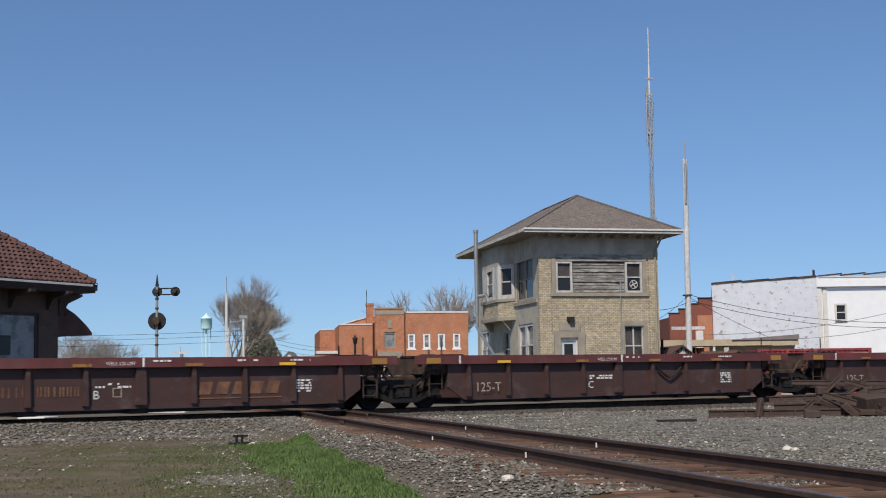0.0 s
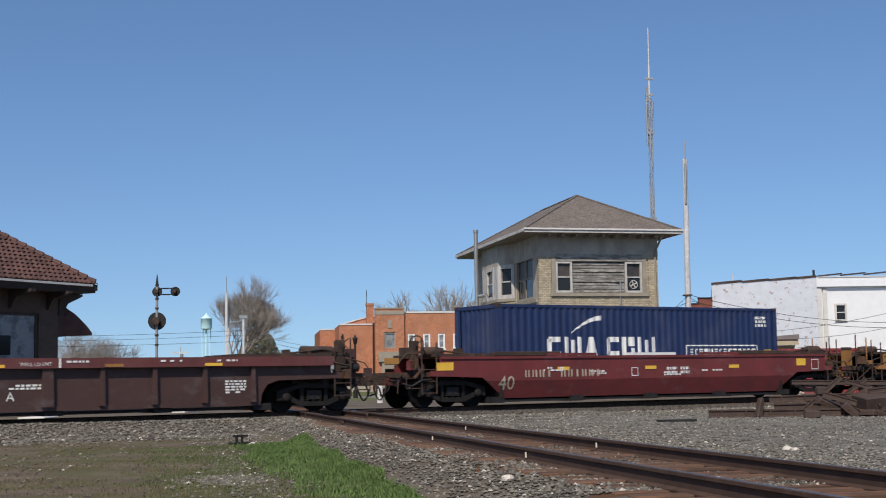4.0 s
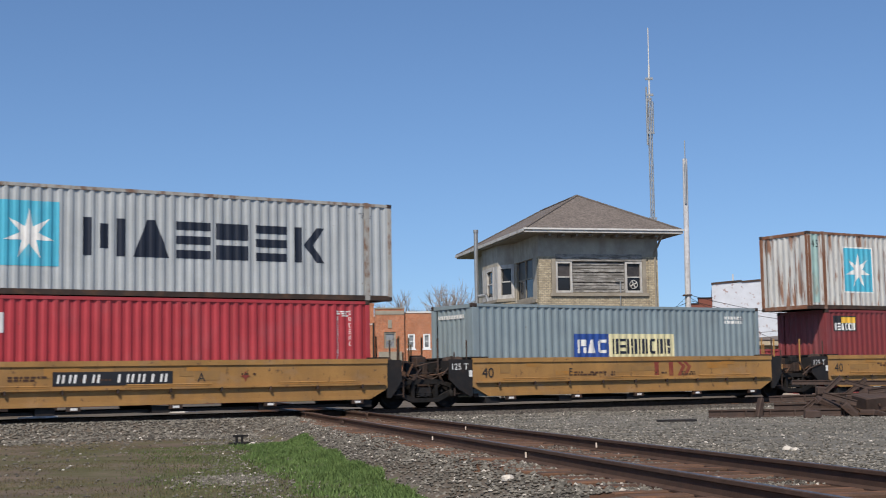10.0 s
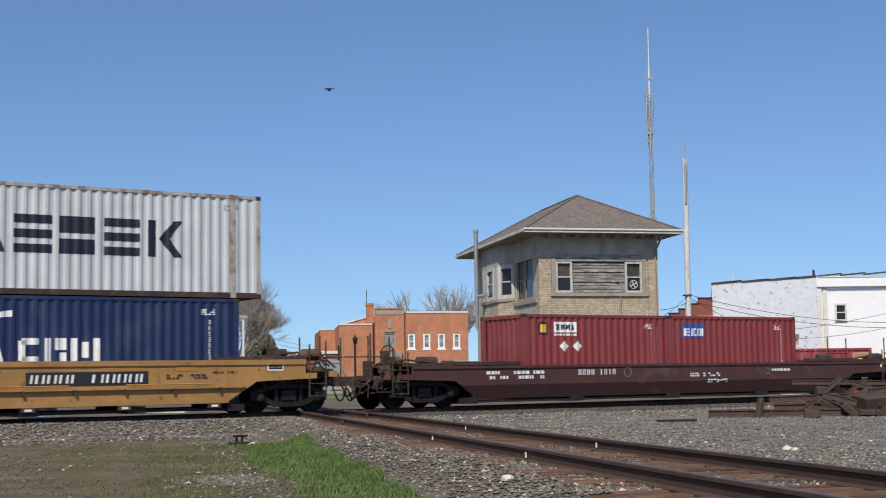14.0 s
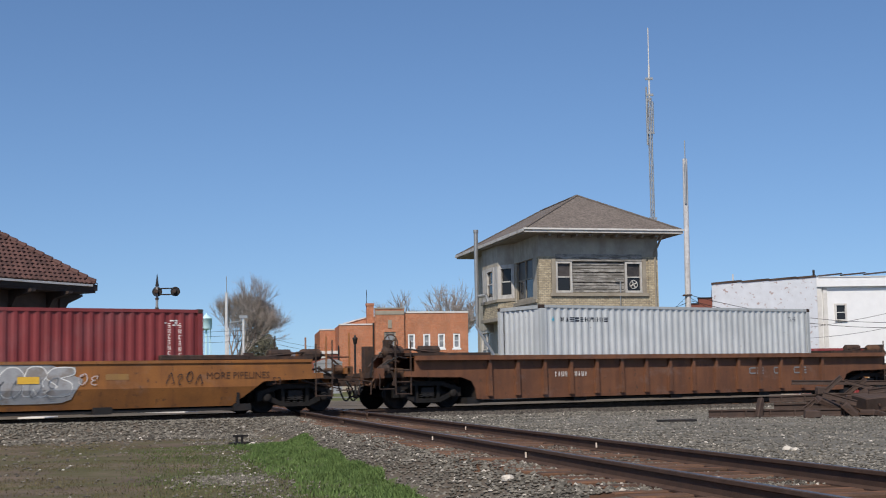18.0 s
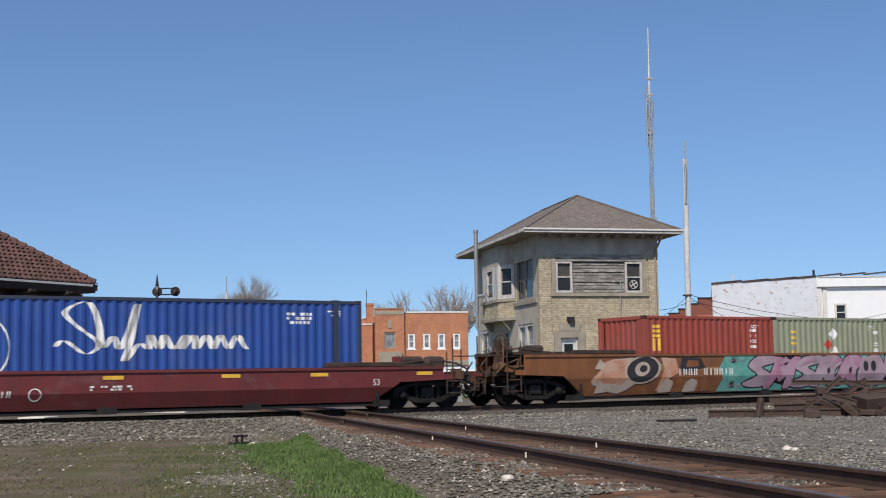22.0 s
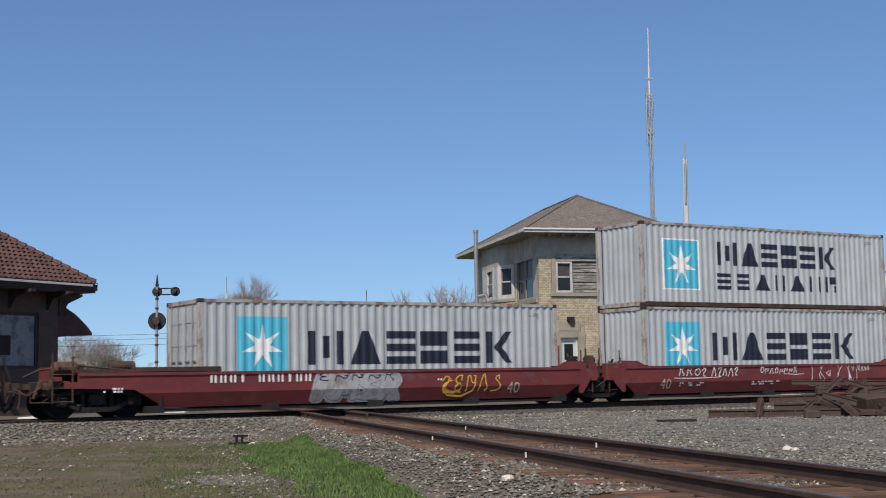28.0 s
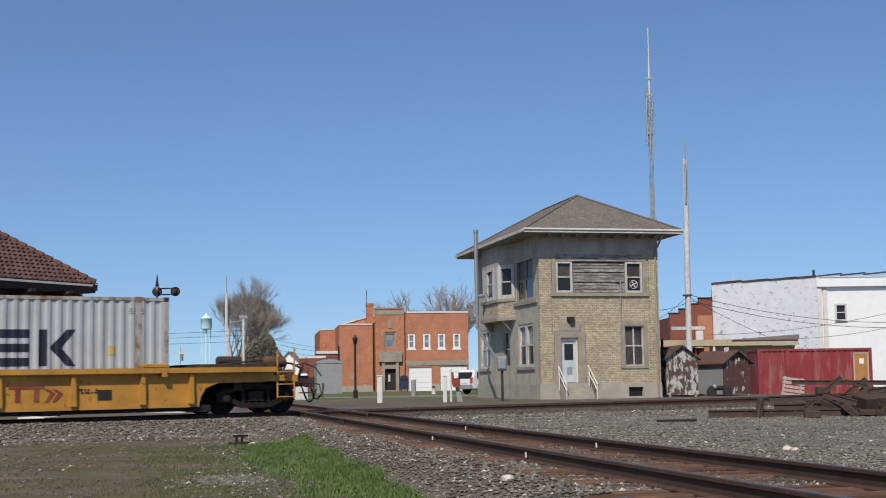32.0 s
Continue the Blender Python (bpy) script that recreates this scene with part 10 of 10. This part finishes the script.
for x_ in (7.0, 7.55, 8.1, 8.65):
    k("graffiti_tail", flat_of([(x_ - 0.15, 0.28), (x_ + 0.28, 0.30), (x_ + 0.62, 0.32), (x_ + 0.45, 0.68), (x_ + 0.2, 0.74), (x_ - 0.05, 0.6)]), M["w_graph"] if x_ in (7.55, 8.65) else M["g_cream"], 0.0130 + 0.0004 * x_)
number_plate(k, 7.6, 0.78, 2.75, 0.36, None, M["white_mark"], _r, 0.0, 11)
k("graffiti_ground", flat_of([(9.5, 0.27), (20.3, 0.27), (20.95, 0.6), (20.9, 1.54), (9.9, 1.54), (9.6, 1.1), (9.75, 0.7)]), M["g_teal"], 0.0125)
wild(k, 10.9, 19.0, 0.34, 1.48, (M["g_mauve"], M["g_pink"], M["g_mauve"]), M["g_dark"], _r, (4, 2, 4, 3, 3, 1, 2), 0.5, M["g_dark"], 0.055, M["g_mint"])
for x_, z_, w_ in ((10.28, 1.33, 0.5), (10.2, 0.5, 0.55), (19.97, 0.88, 0.6)):
    k("graffiti_disc", star(x_, z_, w_ if z_ > 0.6 and z_ < 1 else 0.2, 16), M["g_dark"] if z_ != 0.92 else M["g_mauve"], 0.016)
scrawl(k, 10.0, 10.8, 1.28, 1.44, M["g_mauve"], _r, 3, 0.02)
scrawl(k, 10.0, 10.8, 0.40, 0.56, M["g_mauve"], _r, 3, 0.02)
scrawl(k, 19.65, 20.35, 0.7, 1.15, M["g_dark"], _r, 4, 0.02)
for x_ in (12.3, 13.5, 15.0, 16.2):
    k("graffiti_flash", flat_of([(x_, 1.1), (x_ + 0.5, 1.46), (x_ + 0.75, 1.3)]), M["g_pink"], 0.032)
ob, m = container(374.2, FT20, 0.29, STD, M["c_brick"], "short red container with yellow block marks")
m("block_mark", column_marks(2, 0.4, 2.27, 0.33, 0.42, 0.03), M["yellow_mark"])
m("upright_print", column_marks(4, 4.9, 2.15, 0.3, 0.1, 0.09), M["white_mark"])
ob, m = container(380.27, FT20, 0.29, STD, M["c_olive"], "short grey green container with rust patches")
m("block_mark", column_marks(2, 0.9, 2.1, 0.28, 0.5, 0.22), M["yellow_mark"])
m("hazard_diamond", gem(3.1, 1.98, 0.24), M["white_mark"], 0.008)
m("hazard_diamond", gem(2.8, 1.6, 0.22), M["red_mark"], 0.010)
m("hazard_diamond", gem(3.15, 1.3, 0.24), M["white_mark"], 0.010)
m("upright_print", column_marks(5, 5.25, 2.1, 0.3, 0.12, 0.1), M["white_mark"])
blot("graffiti_patch", 17.2, 1.05, 0.52, 0.40, M["g_mauve"], 0.0300)
for x_ in (17.0, 17.42):
    blot("graffiti_patch", x_, 1.08, 0.14, 0.2, M["g_dark"], 0.0315)
k = wagon(390.8, 408.5, "a", "a", M["w_grey"], "smooth", 1.58, "well wagon overpainted grey with large black outlined graffiti", posts=False)
k("graffiti_ground", quad(0.55, 10.0, 0.28, 1.54), M["g_grey"], 0.0115)
strokes(k, [(0.45, 1.56), (0.62, 1.25), (0.55, 1.0), (0.75, 0.85), (0.6, 0.55), (0.52, 0.3)], 0.10, M["white_mark"], 0.014)
strokes(k, [(0.52, 1.56), (0.7, 1.22), (0.62, 1.0), (0.84, 0.84), (0.68, 0.55), (0.6, 0.3)], 0.09, M["g_dark"])
for line in (((0.75, 1.0), (1.05, 1.14), (1.5, 1.22), (1.5, 0.98), (1.1, 1.0), (0.75, 1.0)), ((1.95, 1.2), (2.25, 1.24), (2.2, 1.14), (1.95, 1.16)), ((2.0, 0.86), (2.5, 0.88), (2.4, 0.76), (2.0, 0.78)),
             ((3.1, 1.54), (2.95, 1.25), (2.75, 1.08), (3.1, 0.98), (3.3, 0.7), (3.3, 0.28)), ((5.0, 1.54), (5.15, 1.2), (5.05, 0.95), (5.2, 0.7), (5.05, 0.45), (5.15, 0.28)),
             ((5.55, 1.1), (5.75, 0.85), (6.05, 0.55), (6.3, 0.8), (6.45, 1.2)), ((6.7, 1.54), (6.6, 1.15), (6.75, 0.95), (6.55, 0.6), (6.5, 0.3)), ((7.1, 1.3), (7.45, 1.34), (7.55, 1.22), (7.15, 1.2), (7.1, 1.3)),
             ((7.2, 0.85), (7.35, 0.5), (7.7, 0.32), (7.6, 0.6), (7.2, 0.85)), ((8.2, 1.3), (8.9, 1.36), (9.4, 1.3), (8.9, 1.15), (8.15, 1.08), (9.0, 1.02), (9.9, 1.12)), ((9.6, 1.54), (10.1, 1.3), (9.8, 1.05), (9.95, 0.9), (9.6, 0.7), (9.75, 0.5), (9.6, 0.3))):
    strokes(k, line, 0.09, M["g_dark"])
blot("graffiti_patch", 4.0, 1.0, 0.27, 0.33, M["g_dark"], 0.0165)
blot("graffiti_patch", 4.02, 0.98, 0.16, 0.25, M["g_silver"], 0.0180)
for pts in (((1.15, 1.05), (1.45, 1.17), (1.45, 1.02)), ((2.05, 0.82), (2.42, 0.85), (2.38, 0.78)), ((7.35, 0.66), (7.45, 0.5), (7.62, 0.4), (7.55, 0.58)), ((7.15, 1.28), (7.42, 1.31), (7.45, 1.24))):
    k("graffiti_flash", flat_of(list(pts)), M["g_silver"], 0.019)
strokes(k, [(9.72, 1.54), (10.2, 1.3), (9.9, 1.05), (10.05, 0.9), (9.7, 0.7), (9.85, 0.5), (9.7, 0.3)], 0.07, M["white_mark"], 0.020)
k("graffiti_ground", flat_of([(10.9, 0.36), (10.6, 0.7), (10.55, 1.0), (10.95, 1.3), (16.1, 1.42), (16.4, 1.0), (16.0, 0.4)]), M["g_blue"], 0.0125)
wild(k, 10.9, 15.9, 0.36, 1.46, M["g_blue"], M["g_dark"], _r, (4, 3, 2, 0, 5), 0.45, None, 0.04, M["g_mint"])
scrawl(k, 10.4, 11.6, 1.25, 1.48, M["white_mark"], _r, 4, 0.03)
k("graffiti_ring", star(16.2, 1.28, 0.2, 14), M["g_cream"], 0.026)
k("repaint_patch", quad(15.9, 17.7, 0.28, 1.5), M["w_graph"], 0.011)
ob, m = container(393.7, FT20, 0.29, STD, M["c_oxide"], "short faded red container with pale rust streaks")
m("panel", quad(0.5, 0.95, 1.5, 2.2), M["white_mark"], 0.006)
m("panel", quad(0.55, 0.9, 1.6, 2.1), M["c_blue"], 0.010)
m("upright_print", column_marks(5, 4.9, 2.15, 0.3, 0.1, 0.09), M["white_mark"])
ob, m = container(399.75, FT20, 0.29, STD, M["c_brick"], "short red container with yellow block marks")
m("block_mark", column_marks(2, 0.4, 2.27, 0.33, 0.42, 0.03), M["yellow_mark"])
m("upright_print", column_marks(4, 4.9, 2.15, 0.3, 0.1, 0.09), M["white_mark"])
k = wagon(410.8, 430.9, "a", "e", M["w_graph"], "smooth", 1.57, "rusty brown orange well wagon carrying a navy container", wheel_brake=2, posts=True)
text_on(k, "53", 0.7, 0.5, 0.5, M["maroon_mark"])
number_plate(k, 10.6, 0.85, 2.6, 0.3, M["black_mark"], M["white_mark"], _r)
scrawl(k, 11.5, 14.0, 0.9, 1.45, M["c_tan"], _r, 6, 0.02)
for x_ in (1.8, 4.2, 9.0):
    k("reflector", quad(x_, x_ + 0.5, 1.3, 1.4), M["yellow_mark"])
small_print(k, 20.0, 1.5, _r, M["maroon_mark"])
ob, m = container(412.8, FT40, 0.29, STD, M["c_navy"], "navy blue container with white block marks in a brown wagon")
crescent(m, 4.14, 1.05)

# orange single wagon with a stack
k = wagon(431.6, 453.0, "e", "e", M["w_orange"], "smooth", 1.57, "rusty orange well wagon with a white trade mark carrying a stack", wheel_brake=1, posts=True)
text_on(k, "53", 2.96, 0.49, 0.6, M["black_mark"])
number_plate(k, 6.09, 0.78, 3.2, 0.33, M["black_mark"], M["white_mark"], _r)
k("number_panel", quad(12.93, 15.2, 0.75, 1.21), M["black_mark"], 0.010)
slashes(k, 13.1, 0.82, 1.9, 0.32, M["g_cream"])
for x_, z_ in ((17.6, 1.28), (18.1, 1.3), (18.6, 1.3), (19.2, 1.28), (17.7, 0.95), (18.4, 0.92), (19.3, 0.98), (17.6, 1.1)):
    k("round_stencil", band(x_, z_, 0.13, 0.03, 12), M["c_tan"], 0.013)
k("stencil_panel", quad(20.2, 20.65, 1.12, 1.38), M["black_mark"], 0.010)
k("stencil_frame", band(20.425, 1.25, 0.28, 0.04, 4, math.pi / 4), M["white_mark"], 0.014)
k("repaint_patch", quad(15.9, 19.8, 0.55, 1.42), M["w_graph"], 0.008)
for x_ in (1.0, 4.9, 10.2, 12.0, 17.6, 19.4):
    k("reflector", quad(x_, x_ + 0.55, 0.95, 1.12), M["yellow_mark"])
for x_ in (1.9, 8.4, 11.4, 17.9):
    k("repaint_patch", quad(x_, x_ + 0.6, 0.85, 1.05), M["c_tan"], 0.011)
ob, m = container(436.6, FT40, 0.29, STD, M["c_navy"], "navy blue container below an overhanging grey one", doors=True)
crescent(m, 3.8, 1.06)
for x_ in (9.1, 9.65):
    m("hazard_diamond", band(x_ - 0.37, 1.88, 0.24, 0.06, 4), M["white_mark"], 0.008)
m("upright_print", column_marks(9, 11.4, 2.1, 0.08, 0.12, 0.05), M["white_mark"])
ob, m = container(435.85, FT45, 2.90, HC, M["c_grey"], GREY + " overhanging the navy one", posts=P45)
blue_star(m, 1.99, 0.76, 1.54, 1.67, (4.19, 1.11, 7.1, 0.98))
m.end("warning_plate", quad(-0.28, 0.15, 1.85, 2.15), M["yellow_mark"])

# three joined oxide red wagons
RED = "oxide red well wagon with white sprayed scrawls"
for i, (a, b, le, re) in enumerate(((453.6, 471.2, "e", "a"), (473.1, 486.4, "a", "a"), (488.5, 504.3, "a", "e"))):
    k = wagon(a, b, le, re, M["w_red"], "smooth", 1.17, RED, wheel_brake=2 if re == "e" else 0, box_mat=M["w_red"], gap=2.0)
    text_on(k, "40", 14.76 if i == 0 else 1.5, 0.40, 0.5, M["g_sand"])
    if i == 0:
        number_plate(k, 4.87, 0.80, 3.3, 0.36, None, M["white_mark"], _r, 0.0, 11)
        wild(k, 8.15, 10.9, 0.3, 1.08, M["g_silver"], M["grey_mark"], _r, (3, 2, 4, 3), 0.15, None, 0.02, M["g_silver"])
        sprayed(k, 8.2, 10.9, 0.85, 1.12, M["g_dark"], _r, 5, 0.025)
        blot("graffiti_patch", 12.75, 0.62, 0.36, 0.2, M["yellow_mark"], 0.012, ragged=0.15)
        blot("graffiti_patch", 12.8, 0.66, 0.28, 0.15, M["w_red"], 0.016, ragged=0.15)
        sprayed(k, 12.3, 14.6, 0.45, 1.12, M["yellow_mark"], _r, 5, 0.035)
        strokes(k, [(12.4, 0.55), (12.6, 0.38), (13.1, 0.34), (13.5, 0.5), (13.6, 0.75)], 0.06, M["yellow_mark"])
    elif i == 1:
        sprayed(k, 2.3, 3.65, 0.82, 1.15, M["white_mark"], _r, 4, 0.03)
        sprayed(k, 3.8, 5.1, 0.8, 1.15, M["white_mark"], _r, 5, 0.03)
        strokes(k, [(2.1, 0.76), (3.0, 0.74), (4.2, 0.77)], 0.03, M["white_mark"])
        sprayed(k, 6.1, 8.0, 0.85, 1.12, M["white_mark"], _r, 8, 0.025)
        strokes(k, [(7.3, 0.84), (7.9, 0.81), (8.3, 0.83)], 0.025, M["white_mark"])
        wild(k, 8.7, 11.1, 0.36, 1.12, M["w_red"], M["white_mark"], _r, (0, 4, 3, 1, 2), 0.1, None, 0.022)
        sprayed(k, 11.15, 11.8, 0.92, 1.14, M["white_mark"], _r, 4, 0.022)
    else:
        sprayed(k, 3.3, 4.9, 0.85, 1.14, M["white_mark"], _r, 5, 0.03)
        sprayed(k, 4.9, 6.0, 0.85, 1.12, M["white_mark"], _r, 5, 0.03)
        sprayed(k, 8.2, 9.0, 0.92, 1.12, M["white_mark"], _r, 5, 0.02)
        number_plate(k, 9.01, 0.82, 1.28, 0.33, None, M["white_mark"], _r, 0.0, 4)
        number_plate(k, 10.85, 0.84, 1.5, 0.3, None, M["white_mark"], _r, 0.0, 6)
        sprayed(k, 10.85, 11.9, 0.82, 1.16, M["white_mark"], _r, 4, 0.035)
        k("stencil_panel", quad(10.16, 10.57, 0.54, 0.76), M["black_mark"], 0.010)
        wild(k, 10.65, 13.0, 0.27, 0.78, M["g_dark"], M["white_mark"], _r, (2, 0, 1, 4, 0, 3), 0.35, None, 0.018)
    small_print(k, b - a, 1.15, _r, M["white_mark"])
ob, m = container(458.3, FT40, 0.29, HC, M["c_grey"], GREY + " in a red wagon", doors=True)
blue_star(m, 1.15, 0.78, 1.52, 1.63, (3.33, 1.05, 7.09, 0.97))
ob, m = container(474.1, FT40, 0.29, HC, M["c_grey"], GREY + " below another grey one")
blue_star(m, 0.96, 0.76, 1.58, 1.62, (3.13, 1.05, 7.09, 0.97))
ob, m = container(474.1, FT40, 3.19, HC, M["c_grey"], GREY + " stacked on top")
blue_star(m, 1.0, 0.63, 1.58, 1.66, (3.48, 1.48, 5.93, 0.83), second=(3.45, 0.63, 6.0, 0.57), frame_white=True)
ob, m = container(489.7, FT20, 0.29, STD, M["c_yellow"], "short yellow container with hazard diamonds")
m("upright_print", column_marks(9, 0.45, 2.24, 0.11, 0.12, 0.03), M["maroon_mark"])
m("upright_print", column_marks(8, 0.72, 2.12, 0.11, 0.12, 0.03), M["maroon_mark"])
m("hazard_diamond", gem(1.2, 2.04, 0.2), M["red_mark"], 0.008)
m("hazard_diamond", gem(1.46, 2.22, 0.2), M["white_mark"], 0.011)
m("repaint_patch", quad(1.86, 2.9, 0.5, 2.05), M["c_tan"], 0.008)
m("block_mark", flat_of([(2.95, 1.15), (3.2, 1.15), (3.22, 1.6), (3.16, 1.8), (3.02, 1.88), (2.92, 1.8), (2.92, 1.62), (3.02, 1.6), (3.0, 1.3)]), M["black_mark"], 0.008)
ob, m = container(495.75, FT20, 0.29, STD, M["c_maroon"], "short dark red container with white upright block marks")
m("block_mark", column_marks(3, 0.5, 2.25, 0.26, 0.34, 0.08), M["white_mark"])
m("hazard_diamond", band(3.0, 1.54, 0.2, 0.06, 4), M["white_mark"], 0.008)
m("upright_print", column_marks(10, 5.2, 2.2, 0.06, 0.12, 0.06), M["white_mark"])
m("upright_print", column_marks(6, 5.5, 2.2, 0.06, 0.12, 0.06), M["white_mark"])
ob, m = container(489.6, FT40, 2.90, HC, M["c_brick"], "brick red container with white upright block marks stacked on top", doors=True)
m("block_mark", column_marks(6, 0.64, 2.52, 0.34, 0.225, 0.035), M["white_mark"])
m("upright_print", column_marks(13, 11.2, 2.6, 0.06, 0.11, 0.04), M["white_mark"])
m("upright_print", column_marks(9, 11.5, 2.6, 0.06, 0.11, 0.05), M["white_mark"])

# last wagon
k = wagon(505.2, 528.4, "e", "e", M["w_yellow"], "rib", 1.28, "yellow ribbed well wagon carrying a long grey container", wheel_brake=1, ribs=(3.9, 5.74, 7.57, 9.44, 10.66, 11.93, 13.17, 14.35, 16.21, 18.05, 19.4))
for x_ in (5.2, 18.0):
    me = bmesh.new()
    bevbox(me, x_, x_ + 0.72, -SW - 0.18, -SW + 0.12, 1.29, 1.40, 0.02)
    part("guide_block", me, M["w_yellow"], k.ob, "bent yellow container guide")
    part("guide_pin", boxes((x_ + 0.55, x_ + 0.68, -SW - 0.2, -SW - 0.1, 1.05, 1.29)), M["w_yellow"], k.ob)
number_plate(k, 6.69, 0.45, 2.17, 0.25, M["black_mark"], M["white_mark"], _r)
text_on(k, "53", 11.09, 0.48, 0.38, M["maroon_mark"])
slashes(k, 14.59, 0.46, 1.37, 0.42, M["ghost_red"])
k("stencil_panel", quad(16.86, 17.24, 0.47, 0.74), M["black_mark"], 0.010)
small_print(k, 22.0, 1.1, _r, M["maroon_mark"])
ob, m = container(510.35, FT45, 0.29, HC, M["c_grey"], GREY + " in a yellow wagon", posts=P45)
blue_star(m, 1.95, 0.76, 1.58, 1.6, (4.13, 1.08, 7.07, 0.94))
m.end("warning_plate", quad(-0.15, 0.2, 1.75, 2.0), M["yellow_mark"])
m("warning_mark", quad(12.05, 12.25, 1.35, 1.6), M["c_tan"], 0.006)
# ---- a small bird that crosses the sky ----
bird = thing("bird", pose(9.1, 40.0, 9.8, 0, 0, 180), "small dark bird flying across the sky", "bird")
bm = bmesh.new()
lathe(bm, (-0.12, 0, 0), (1, 0, 0), [(0, 0.006), (0.05, 0.026), (0.12, 0.032), (0.2, 0.024), (0.25, 0.008)], 10)
part("body", bm, M["black_steel"], bird, smooth=True)
bm = bmesh.new()
slab(bm, [(-0.2, -0.03), (-0.11, -0.012), (-0.11, 0.012), (-0.2, 0.03)], 2, -0.004, 0.004)
part("tail", bm, M["black_steel"], bird)
wings = []
for s_ in (-1, 1):
    bm = bmesh.new()
    slab(bm, [(-0.035, 0.0), (0.045, 0.0), (0.035, s_ * 0.07), (-0.02, s_ * 0.14), (-0.045, s_ * 0.07)], 2, -0.004, 0.004)
    wings.append((part("wing", bm, M["black_steel"], bird), s_))


# ---- motion ----
def motions():
    for ob, q in MOVERS:
        walk(ob, [(t, main_pt_pose(q - SPEED * t)) for t in (0.0, 1.0, 16.0, 31.0, 32.0)])
    # wheels turn while they pass through the view
    turn = math.degrees(SPEED / 0.425)
    for ob, q in SPINNERS:
        m = ob.matrix_basis.copy()
        if m.translation.y > 0:
            continue
        t0, t1 = max(0.0, (q - 27.0) / SPEED), min(32.0, (q + 15.0) / SPEED)
        if t1 <= t0:
            continue
        rows, n = [], max(1, int((t1 - t0) * FPS))
        if t0 > 0:
            rows.append((0.0, m))
        for i in range(n + 1):
            rows.append((t0 + i / FPS, m @ pose(0, 0, 0, 0, turn * i / FPS, 0)))
        if rows[-1][0] < 31.9:
            rows.append((32.0, rows[-1][1]))
        walk(ob, rows)
    walk(bird, [(t, pose(9.1 - 12.5 * (t - 13.0), 40.0, z, 0, 0, 180)) for t, z in ((0.0, 12.0), (12.0, 11.0), (12.7, 10.15), (13.0, 9.71), (13.4, 9.48), (13.9, 10.12), (14.5, 10.88), (16.0, 12.0), (32.0, 20.0))])
    for ob, s_ in wings:
        rows = [(0.0, pose(0, 0, 0, 20 * s_, 0, 0))]
        rows += [(12.0 + 0.1 * i, pose(0, 0, 0, (38 if i % 2 else -25) * s_, 0, 0)) for i in range(35)]
        walk(ob, rows + [(32.0, pose(0, 0, 0, 20 * s_, 0, 0))])


motions()
